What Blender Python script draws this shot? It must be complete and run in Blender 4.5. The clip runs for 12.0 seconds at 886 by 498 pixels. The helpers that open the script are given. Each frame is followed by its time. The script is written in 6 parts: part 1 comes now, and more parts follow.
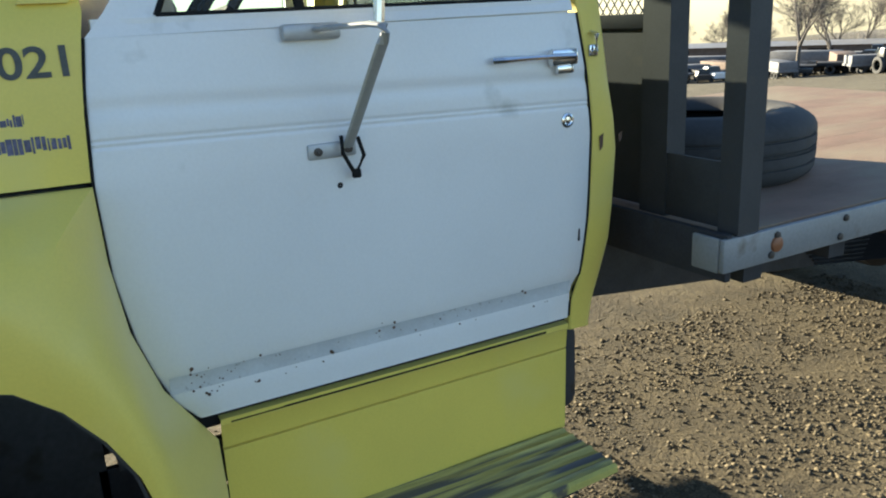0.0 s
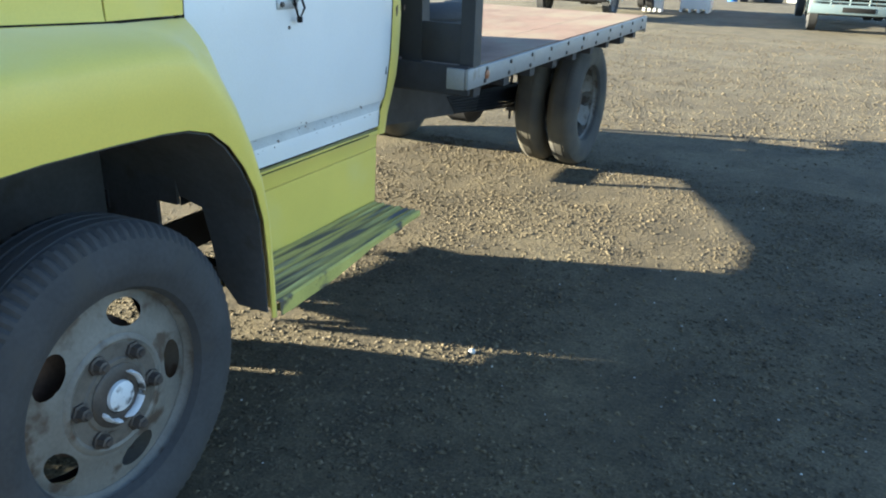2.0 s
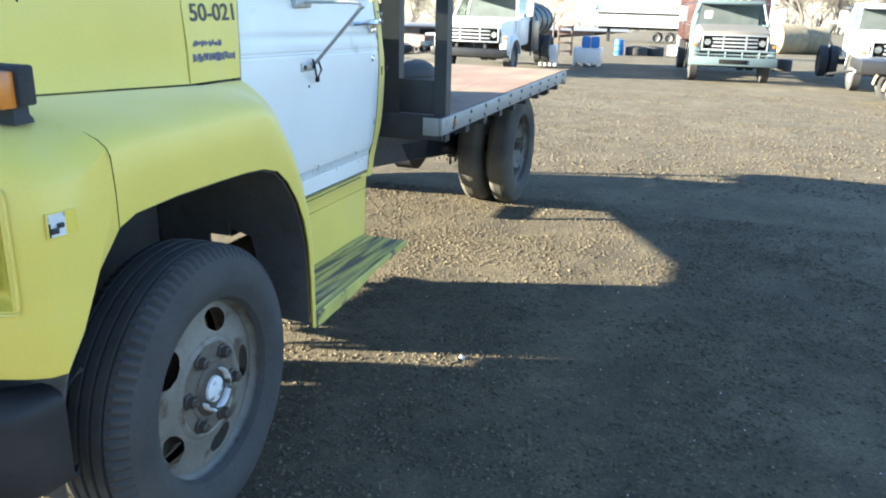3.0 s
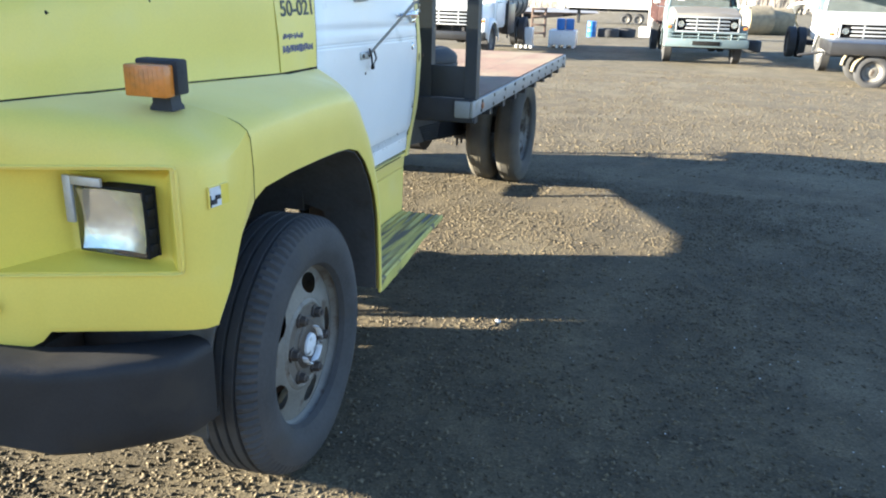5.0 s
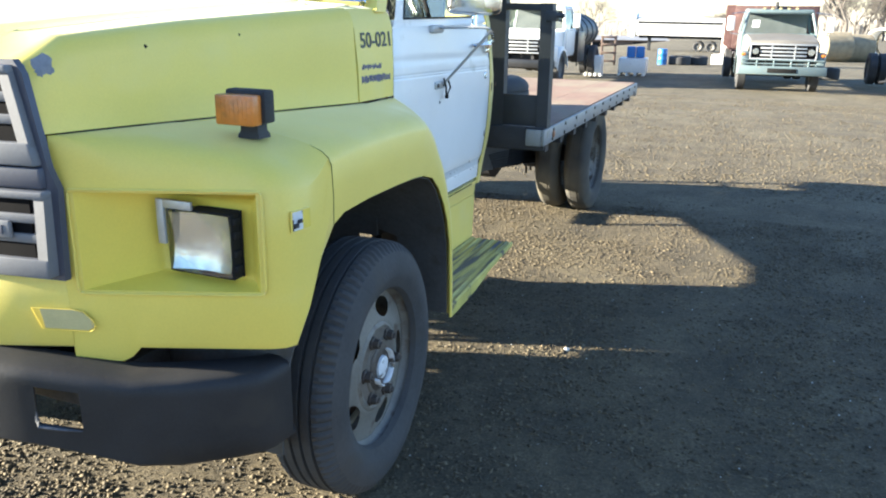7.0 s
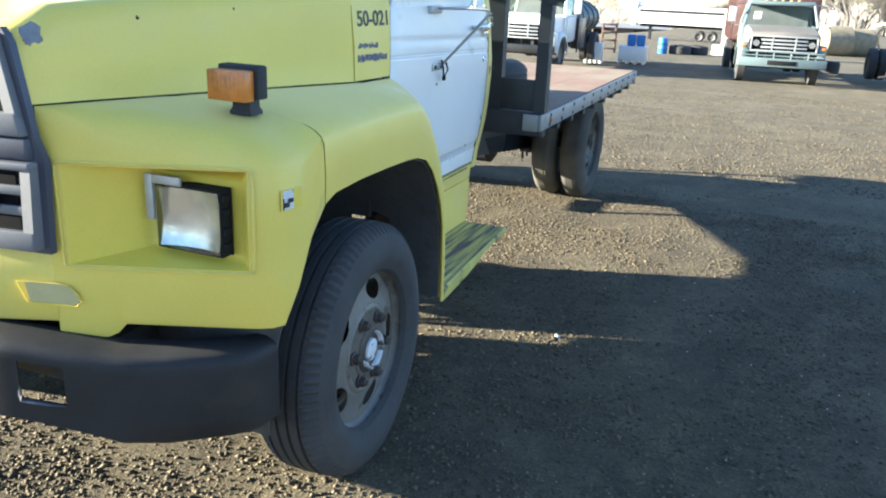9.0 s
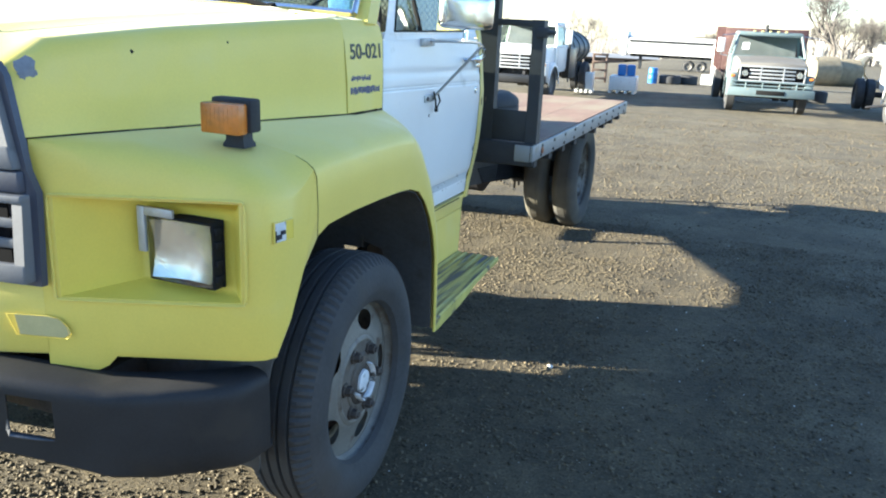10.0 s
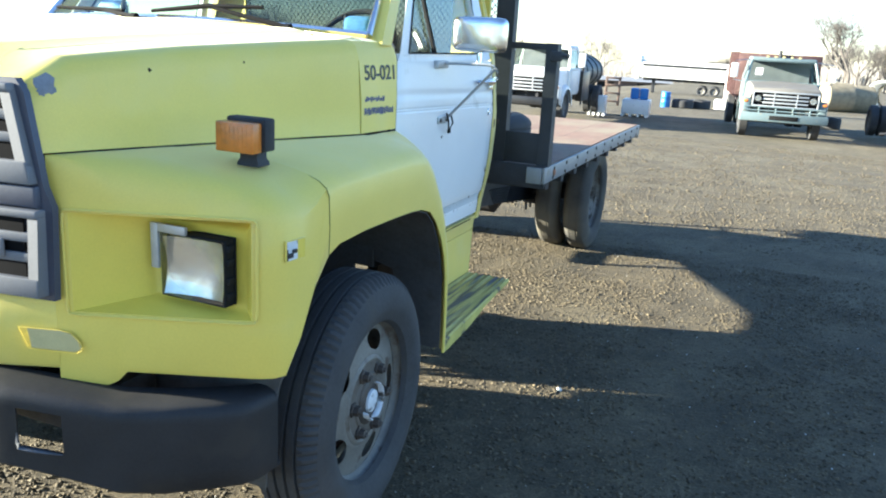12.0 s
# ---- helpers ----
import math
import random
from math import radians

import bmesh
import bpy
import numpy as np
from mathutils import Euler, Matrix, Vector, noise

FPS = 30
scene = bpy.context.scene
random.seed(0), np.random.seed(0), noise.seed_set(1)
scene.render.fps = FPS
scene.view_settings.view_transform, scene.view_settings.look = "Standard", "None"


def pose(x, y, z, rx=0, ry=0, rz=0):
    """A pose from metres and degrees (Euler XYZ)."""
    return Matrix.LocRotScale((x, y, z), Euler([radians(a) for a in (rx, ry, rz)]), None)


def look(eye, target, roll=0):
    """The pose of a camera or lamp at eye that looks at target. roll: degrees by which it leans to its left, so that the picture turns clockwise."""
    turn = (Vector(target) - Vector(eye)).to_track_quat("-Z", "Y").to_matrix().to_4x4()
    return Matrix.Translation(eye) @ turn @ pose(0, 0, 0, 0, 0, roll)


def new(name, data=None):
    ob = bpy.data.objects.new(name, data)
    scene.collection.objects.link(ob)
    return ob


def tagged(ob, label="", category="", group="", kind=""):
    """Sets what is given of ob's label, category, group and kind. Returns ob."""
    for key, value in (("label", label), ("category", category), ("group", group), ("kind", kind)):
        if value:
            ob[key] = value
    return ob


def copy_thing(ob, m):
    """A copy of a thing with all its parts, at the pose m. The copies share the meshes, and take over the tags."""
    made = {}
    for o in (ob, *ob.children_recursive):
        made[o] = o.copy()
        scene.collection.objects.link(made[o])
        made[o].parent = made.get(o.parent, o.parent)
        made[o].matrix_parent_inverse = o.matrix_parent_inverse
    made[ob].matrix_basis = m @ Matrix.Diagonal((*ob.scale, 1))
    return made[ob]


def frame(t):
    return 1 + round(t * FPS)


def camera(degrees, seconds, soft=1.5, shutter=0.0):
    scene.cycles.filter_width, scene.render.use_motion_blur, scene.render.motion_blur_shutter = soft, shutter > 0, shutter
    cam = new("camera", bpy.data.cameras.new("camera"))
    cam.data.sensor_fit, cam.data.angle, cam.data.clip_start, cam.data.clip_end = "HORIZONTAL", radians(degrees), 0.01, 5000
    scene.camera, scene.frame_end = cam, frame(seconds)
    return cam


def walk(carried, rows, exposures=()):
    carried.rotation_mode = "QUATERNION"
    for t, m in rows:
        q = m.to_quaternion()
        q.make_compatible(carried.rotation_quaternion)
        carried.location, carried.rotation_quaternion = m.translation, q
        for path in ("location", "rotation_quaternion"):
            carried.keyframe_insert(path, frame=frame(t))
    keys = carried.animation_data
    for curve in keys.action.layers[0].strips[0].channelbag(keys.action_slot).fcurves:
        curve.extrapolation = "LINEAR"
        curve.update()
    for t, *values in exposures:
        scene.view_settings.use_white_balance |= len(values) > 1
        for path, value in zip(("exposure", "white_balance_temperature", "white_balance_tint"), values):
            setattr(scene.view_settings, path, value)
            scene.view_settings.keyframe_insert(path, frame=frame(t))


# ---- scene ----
cam = camera(58.1, 12.0, 2.0)
PATH = [
    (0, (1.385, 0.426, 1.665), (-0.298, 1.35, 1.102), -2.9),
    (0.3, (1.448, 0.157, 1.64), (-0.157, 1.234, 1.123), -0.8),
    (0.5, (1.476, -0.055, 1.645), (-0.036, 1.11, 1.048), -0.8),
    (0.8, (1.492, -0.324, 1.684), (0.108, 0.934, 0.975), 0.2),
    (1, (1.437, -0.497, 1.655), (0.171, 0.893, 0.973), 0.9),
    (1.5, (1.41, -0.865, 1.654), (0.323, 0.654, 0.94), -1.3),
    (2, (1.542, -1.25, 1.645), (0.712, 0.413, 0.904), 1.9),
    (2.5, (1.447, -1.575, 1.655), (0.756, 0.167, 0.957), 0.6),
    (3, (1.419, -1.928, 1.696), (0.788, -0.131, 1.087), 1.5),
    (3.2, (1.409, -2.05, 1.709), (0.832, -0.258, 1.033), 1.8),
    (4.8, (1.203, -2.36, 1.746), (0.638, -0.543, 1.133), 0.8),
    (5, (1.196, -2.363, 1.744), (0.642, -0.554, 1.096), 1.4),
    (5.5, (1.191, -2.396, 1.752), (0.512, -0.613, 1.152), 0.3),
    (6, (1.19, -2.408, 1.759), (0.489, -0.626, 1.185), 0.3),
    (6.5, (1.189, -2.415, 1.754), (0.467, -0.644, 1.169), 0.8),
    (8.3, (1.172, -2.378, 1.754), (0.487, -0.597, 1.155), 0.9),
    (8.5, (1.171, -2.384, 1.751), (0.457, -0.622, 1.13), 0.9),
    (9, (1.184, -2.383, 1.746), (0.487, -0.616, 1.12), 2.5),
    (9.5, (1.178, -2.387, 1.751), (0.456, -0.616, 1.166), 2.5),
    (10, (1.185, -2.384, 1.759), (0.495, -0.592, 1.2), 2.6),
    (10.5, (1.193, -2.382, 1.762), (0.486, -0.591, 1.219), 2.2),
    (11, (1.192, -2.382, 1.765), (0.477, -0.594, 1.227), 2.4),
    (11.5, (1.185, -2.38, 1.758), (0.472, -0.591, 1.219), 2.8),
    (12, (1.186, -2.388, 1.763), (0.464, -0.594, 1.251), 3.3),
]
walk(cam, [(t, look(eye, target, roll)) for t, eye, target, roll in PATH], [(0, 2.40, 6250, 9), (0.3, 2.12, 6050, 5), (0.5, 1.94, 5900, 1), (1, 2.27, 6000, 5), (1.5, 2.6, 5950, 6), (2.5, 3.30, 5800, 9), (3, 3.32, 5800, 10), (5, 3.20, 5850, 13), (12, 3.03, 5500, 9)])

# ---- world, sun ----
SUN_AZ, SUN_EL = radians(20.2), radians(13.0)
to_sun = Vector((-math.cos(SUN_AZ) * math.cos(SUN_EL), -math.sin(SUN_AZ) * math.cos(SUN_EL), math.sin(SUN_EL)))
world = bpy.data.worlds.new("sky")
scene.world = world
world.use_nodes = True
wn = world.node_tree.nodes
sky = wn.new("ShaderNodeTexSky")
sky.sky_type = "NISHITA"
sky.sun_disc = False
sky.sun_elevation = SUN_EL
sky.sun_rotation = math.atan2(to_sun.x, to_sun.y)
sky.air_density, sky.dust_density, sky.ozone_density = 1.0, 0.0, 3.0
wn["Background"].inputs["Strength"].default_value = 0.055
pale = wn.new("ShaderNodeHueSaturation")
pale.inputs["Saturation"].default_value = 0.92
world.node_tree.links.new(sky.outputs[0], pale.inputs["Color"])
world.node_tree.links.new(pale.outputs[0], wn["Background"].inputs["Color"])
sun_data = bpy.data.lights.new("sun", "SUN")
sun_data.energy, sun_data.angle, sun_data.color = 5.0, radians(0.6), (1.0, 0.87, 0.61)
sun = new("sun", sun_data)
sun.matrix_world = look(to_sun * 60, (0, 0, 0))


# ---- materials ----
def surface(name, col, rough=0.5, metal=0.0, vary=0.12, scale=4.0, fine=90.0, bump=0.05, dirt=None, dirt_at=0.62,
            dirt_scale=9.0, stretch=(1, 1, 1), coat=0.0, island=0.0, piece=0.0, depth=0.004, dirt_soft=0.1, matt=0.0):
    """A surface with colour drift at two scales, an optional stain colour and fine relief."""
    m = bpy.data.materials.new(name)
    m.use_nodes = True
    nt = m.node_tree
    n, ln = nt.nodes, nt.links
    b = n["Principled BSDF"]
    tc = n.new("ShaderNodeTexCoord")
    mp = n.new("ShaderNodeMapping")
    mp.inputs["Scale"].default_value = stretch
    ln.new(tc.outputs["Object"], mp.inputs["Vector"])

    def tex(sc, det=4.0):
        t = n.new("ShaderNodeTexNoise")
        t.inputs["Scale"].default_value, t.inputs["Detail"].default_value = sc, det
        ln.new(mp.outputs[0], t.inputs["Vector"])
        return t.outputs["Fac"]

    def math_node(op, a, bb):
        t = n.new("ShaderNodeMath")
        t.operation = op
        for k, v in enumerate((a, bb)):
            if isinstance(v, (int, float)):
                t.inputs[k].default_value = v
            else:
                ln.new(v, t.inputs[k])
        return t.outputs[0]

    drift = math_node("ADD", math_node("MULTIPLY", tex(scale), 0.65), math_node("MULTIPLY", tex(fine), 0.35))
    if island:
        geo = n.new("ShaderNodeNewGeometry")
        drift = math_node("ADD", drift, math_node("MULTIPLY", math_node("SUBTRACT", geo.outputs["Random Per Island"], 0.5), island))
    if piece:
        oi = n.new("ShaderNodeObjectInfo")
        drift = math_node("ADD", drift, math_node("MULTIPLY", math_node("SUBTRACT", oi.outputs["Random"], 0.5), piece))
    ramp = n.new("ShaderNodeValToRGB")
    ramp.color_ramp.elements[0].position, ramp.color_ramp.elements[1].position = 0.25, 0.75
    ramp.color_ramp.elements[0].color = (*[c * (1 - vary * 1.6) for c in col], 1)
    ramp.color_ramp.elements[1].color = (*[min(1.0, c * (1 + vary)) for c in col], 1)
    ln.new(drift, ramp.inputs[0])
    colour = ramp.outputs[0]
    if dirt:
        mask = n.new("ShaderNodeValToRGB")
        mask.color_ramp.elements[0].position, mask.color_ramp.elements[1].position = dirt_at, min(1.0, dirt_at + dirt_soft)
        ln.new(tex(dirt_scale, 8.0), mask.inputs[0])
        mix = n.new("ShaderNodeMix")
        mix.data_type = "RGBA"
        ln.new(mask.outputs[0], mix.inputs[0])
        ln.new(colour, mix.inputs[6])
        mix.inputs[7].default_value = (*dirt, 1)
        colour = mix.outputs[2]
    ln.new(colour, b.inputs["Base Color"])
    rr = math_node("ADD", rough - 0.08, math_node("MULTIPLY", tex(scale * 2.3), 0.16))
    ln.new(rr, b.inputs["Roughness"])
    b.inputs["Metallic"].default_value = metal
    b.inputs["Coat Weight"].default_value = coat
    b.inputs["Coat Roughness"].default_value = 0.36
    if bump:
        bp = n.new("ShaderNodeBump")
        bp.inputs["Strength"].default_value, bp.inputs["Distance"].default_value = bump, depth
        ln.new(tex(fine, 6.0), bp.inputs["Height"])
        ln.new(bp.outputs[0], b.inputs["Normal"])
    if matt:
        b.inputs["Specular IOR Level"].default_value = matt
    return m


def glass(name, tint=(0.9, 0.95, 0.95), rough=0.0, shine=0.12):
    m = bpy.data.materials.new(name)
    m.use_nodes = True
    nt = m.node_tree
    n, ln = nt.nodes, nt.links
    n.remove(n["Principled BSDF"])
    out = n["Material Output"]
    tr, gl, mx, fr = (n.new("ShaderNodeBsdfTransparent"), n.new("ShaderNodeBsdfGlossy"), n.new("ShaderNodeMixShader"), n.new("ShaderNodeLayerWeight"))
    fr.inputs["Blend"].default_value = 0.5
    steep, gloss = n.new("ShaderNodeMath"), n.new("ShaderNodeMath")
    steep.operation, gloss.operation = "POWER", "MULTIPLY_ADD"
    steep.inputs[1].default_value = 4.0
    gloss.inputs[1].default_value, gloss.inputs[2].default_value = 0.75, shine * 0.3
    tr.inputs[0].default_value = (*tint, 1)
    gl.inputs["Roughness"].default_value = 0.02 + rough
    ln.new(fr.outputs["Facing"], steep.inputs[0])
    ln.new(steep.outputs[0], gloss.inputs[0])
    ln.new(gloss.outputs[0], mx.inputs[0])
    ln.new(tr.outputs[0], mx.inputs[1])
    ln.new(gl.outputs[0], mx.inputs[2])
    ln.new(mx.outputs[0], out.inputs[0])
    return m


YELLOW = surface("faded_lime_yellow_paint", (0.735, 0.585, 0.105), 0.48, vary=0.07, scale=2.5, fine=160, bump=0.05, coat=0.2, dirt=(0.71, 0.585, 0.15), dirt_at=0.55, dirt_scale=3.5, dirt_soft=0.2)
YELLOW.node_tree.nodes["Principled BSDF"].inputs["Sheen Weight"].default_value = 0.36
YELLOW.node_tree.nodes["Principled BSDF"].inputs["Sheen Roughness"].default_value = 0.4
YELLOW_IN = surface("headlight_recess_yellow_paint", (0.745, 0.59, 0.085), 0.42, vary=0.07, scale=5, fine=160, bump=0.05)
WHITE = surface("worn_white_paint", (0.775, 0.775, 0.765), 0.36, vary=0.05, scale=2.5, fine=140, bump=0.04, coat=0.25, dirt=(0.5, 0.5, 0.47), dirt_at=0.68, dirt_scale=5)
SCUFF = surface("scuffed_door_bottom_paint", (0.55, 0.57, 0.58), 0.5, vary=0.12, scale=9, fine=120, bump=0.1, dirt=(0.10, 0.075, 0.05), dirt_at=0.66, dirt_scale=38)
STEP = surface("worn_step_paint", (0.54, 0.475, 0.16), 0.65, vary=0.3, scale=6, fine=120, bump=0.3, dirt=(0.105, 0.101, 0.098), dirt_at=0.46, dirt_scale=2.0, stretch=(20, 1.0, 1), dirt_soft=0.14)
STEPEDGE = surface("chipped_step_edge_paint", (0.50, 0.44, 0.11), 0.6, vary=0.2, scale=6, fine=120, bump=0.3, dirt=(0.10, 0.085, 0.06), dirt_at=0.56, dirt_scale=7, dirt_soft=0.06)
DARK = surface("sooty_black_steel", (0.036, 0.036, 0.040), 0.66, vary=0.35, scale=7, fine=120, bump=0.08, dirt=(0.030, 0.026, 0.022), dirt_at=0.63, matt=0.3)
LINER = surface("dusty_dark_liner", (0.070, 0.070, 0.070), 0.85, vary=0.3, scale=4, fine=60, bump=0.2, dirt=(0.048, 0.043, 0.037), dirt_at=0.58)
RACK = surface("faded_black_rack_paint", (0.034, 0.036, 0.041), 0.6, vary=0.25, scale=6, fine=120, bump=0.08, dirt=(0.05, 0.045, 0.04), dirt_at=0.62)
TANKGREY = surface("dusty_dark_grey_tank", (0.055, 0.07, 0.075), 0.5, vary=0.2, scale=2, bump=0.05)
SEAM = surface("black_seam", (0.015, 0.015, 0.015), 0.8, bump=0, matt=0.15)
# flange yellow darkened partway to the black of the shaded gap
FLANGE = surface("dusty_shaded_flange", (0.16, 0.135, 0.05), 0.7, vary=0.4, scale=12, fine=120, bump=0.1, dirt=(0.03, 0.028, 0.02), dirt_at=0.56, dirt_scale=8)
BUMPER = surface("weathered_black_bumper_paint", (0.021, 0.0205, 0.022), 0.62, vary=0.3, scale=5, fine=130, bump=0.1, dirt=(0.026, 0.024, 0.023), dirt_at=0.56, dirt_scale=6, matt=0.34)
WORN_EDGE = surface("worn_bare_steel_edge", (0.085, 0.09, 0.105), 0.5, 0.3, vary=0.35, scale=30, fine=150, bump=0.2, dirt=(0.02, 0.02, 0.022), dirt_at=0.55, dirt_scale=24)
RUBBER = surface("dusty_tyre_rubber", (0.045, 0.045, 0.047), 0.8, vary=0.3, scale=5, fine=70, bump=0.25, dirt=(0.045, 0.043, 0.041), dirt_at=0.56, dirt_scale=6)
REAR_RUBBER = surface("mud_dusted_tyre_rubber", (0.052, 0.050, 0.047), 0.9, vary=0.2, scale=5, fine=70, bump=0.15, dirt=(0.105, 0.092, 0.068), dirt_at=0.40, dirt_scale=3, dirt_soft=0.3)
RIM = surface("weathered_white_rim_paint", (0.165, 0.155, 0.135), 0.55, vary=0.25, scale=9, fine=90, bump=0.15, dirt=(0.075, 0.055, 0.04), dirt_at=0.54, dirt_scale=13)
HUBFACE = surface("brown_dusty_hub_face", (0.115, 0.10, 0.083), 0.6, vary=0.3, scale=14, fine=90, bump=0.2, dirt=(0.06, 0.05, 0.042), dirt_at=0.56, dirt_scale=18)
GREASE = surface("greasy_brown_hub", (0.065, 0.053, 0.045), 0.5, vary=0.4, scale=18, fine=120, bump=0.3)
HUBCAP = surface("chipped_white_hubcap", (0.62, 0.64, 0.66), 0.4, vary=0.1, scale=14, fine=120, bump=0.1, dirt=(0.05, 0.045, 0.04), dirt_at=0.52, dirt_scale=24)
CHROME = surface("pitted_chrome", (0.72, 0.72, 0.72), 0.18, 1.0, vary=0.1, scale=20, fine=150, bump=0.05)
SILVER = surface("silver_grille_plastic", (0.145, 0.148, 0.16), 0.6, 0.0, vary=0.12, scale=8, fine=120, bump=0.05)
# near black, so the shade inside a grille is in the colour
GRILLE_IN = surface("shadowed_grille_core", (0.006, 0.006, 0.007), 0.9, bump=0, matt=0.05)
BLUEGREY = surface("bluish_grille_bar", (0.055, 0.06, 0.085), 0.5, vary=0.15, bump=0.05)
AMBER = surface("amber_lens_plastic", (0.62, 0.20, 0.025), 0.3, vary=0.15, scale=30, fine=300, bump=0.2, coat=0.3, dirt=(0.30, 0.11, 0.03), dirt_at=0.5, dirt_scale=14, dirt_soft=0.2)
LENS = glass("clear_lamp_glass", (0.93, 0.95, 0.96), 0.04, 0.4)
WIPER = surface("black_wiper_rubber", (0.006, 0.006, 0.007), 0.7, bump=0, matt=0.05)
REFLECT = surface("lamp_reflector", (0.72, 0.74, 0.77), 0.17, 0.95, vary=0.2, scale=22, fine=34, bump=0.25, depth=0.006)
DULL_AMBER = surface("sun_faded_orange_lens", (0.27, 0.105, 0.045), 0.45, vary=0.2, scale=60, bump=0.1)
ALU = surface("dull_aluminium", (0.46, 0.47, 0.48), 0.45, 0.45, vary=0.12, scale=20, bump=0.05)
PALE = surface("yellowed_white_lens", (0.50, 0.43, 0.20), 0.6, vary=0.12, scale=20, fine=200, bump=0.2)
PANE = glass("window_glass", (0.86, 0.92, 0.9), 0.0, 0.05)
TINT = glass("tinted_back_glass", (0.42, 0.45, 0.45), 0.0, 0.05)
CABIN = surface("grey_cabin_vinyl", (0.16, 0.16, 0.17), 0.7, vary=0.2, bump=0.1)
BLUE_CLOTH = surface("blue_cloth", (0.035, 0.13, 0.30), 0.85, vary=0.25, scale=20, bump=0.3)
BEDRAIL = surface("scratched_aluminium_paint", (0.265, 0.27, 0.275), 0.5, 0.2, vary=0.18, scale=4, fine=100, bump=0.12, dirt=(0.17, 0.15, 0.13), dirt_at=0.62, dirt_scale=8)
DECK = surface("weathered_red_brown_plank", (0.225, 0.138, 0.098), 0.85, vary=0.18, scale=5, fine=70, bump=0.5, stretch=(2.2, 1, 1), piece=0.1, dirt=(0.25, 0.20, 0.135), dirt_at=0.42, dirt_scale=1.6, dirt_soft=0.25)
INK = surface("faded_black_lettering", (0.075, 0.08, 0.075), 0.6, vary=0.3, scale=40, bump=0)
INK_BLUE = surface("worn_blue_lettering", (0.12, 0.115, 0.19), 0.6, vary=0.5, scale=60, bump=0, dirt=(0.42, 0.42, 0.12), dirt_at=0.6, dirt_scale=70)
PRIMER = surface("bare_grey_primer", (0.21, 0.22, 0.25), 0.7, vary=0.2, scale=40, bump=0.1)
RUST = surface("rusty_steel", (0.12, 0.07, 0.045), 0.8, vary=0.4, scale=14, bump=0.4)
TEAL = surface("faded_teal_paint", (0.125, 0.17, 0.182), 0.55, vary=0.15, scale=2, bump=0.05, dirt=(0.19, 0.18, 0.145), dirt_at=0.6)
DUSTY = surface("dusty_hood_paint", (0.15, 0.14, 0.125), 0.65, vary=0.12, scale=3, bump=0.05)
FARWHITE = surface("far_white_paint", (0.72, 0.72, 0.70), 0.4, vary=0.08, scale=2, bump=0.05, dirt=(0.45, 0.43, 0.38), dirt_at=0.65)
REDBOX = surface("faded_red_steel_box", (0.095, 0.046, 0.042), 0.7, vary=0.25, scale=3, bump=0.15, dirt=(0.16, 0.10, 0.085), dirt_at=0.6)
PINKISH = surface("pale_pinkish_paint", (0.62, 0.52, 0.49), 0.5, vary=0.12, scale=2, bump=0.05, dirt=(0.5, 0.36, 0.32), dirt_at=0.55)
TAN = surface("tan_straw", (0.30, 0.25, 0.165), 0.9, vary=0.25, scale=4, fine=60, bump=0.7, depth=0.03)
BLUE = surface("blue_plastic", (0.03, 0.16, 0.45), 0.4, vary=0.1, bump=0.05)
TANKBLACK = surface("black_tank_steel", (0.02, 0.02, 0.022), 0.35, vary=0.2, scale=3, bump=0.05)
BARK = surface("grey_brown_bark", (0.115, 0.10, 0.088), 0.9, vary=0.3, scale=3, fine=30, bump=0.6, depth=0.03)
TWIGS = surface("bare_grey_twigs", (0.14, 0.125, 0.112), 0.9, vary=0.3, scale=2, bump=0)
# lighter than TWIGS: distance haze put into the brush colour
FARWOOD = surface("haze_paled_brush", (0.26, 0.24, 0.215), 0.9, vary=0.3, scale=0.3, bump=0)
SHEET = surface("grey_sheet_metal", (0.30, 0.29, 0.28), 0.5, 0.2, vary=0.15, scale=1.2, bump=0.1)
BROWN = surface("brown_weathered_boards", (0.16, 0.11, 0.085), 0.8, vary=0.3, scale=2, bump=0.3)
STONES = surface("mixed_gravel", (0.100, 0.079, 0.047), 0.9, vary=0.34, scale=30, fine=200, bump=0.2, island=0.6)
PEBBLE = surface("pale_quartz_pebble", (0.55, 0.54, 0.50), 0.6, vary=0.1, bump=0.2)


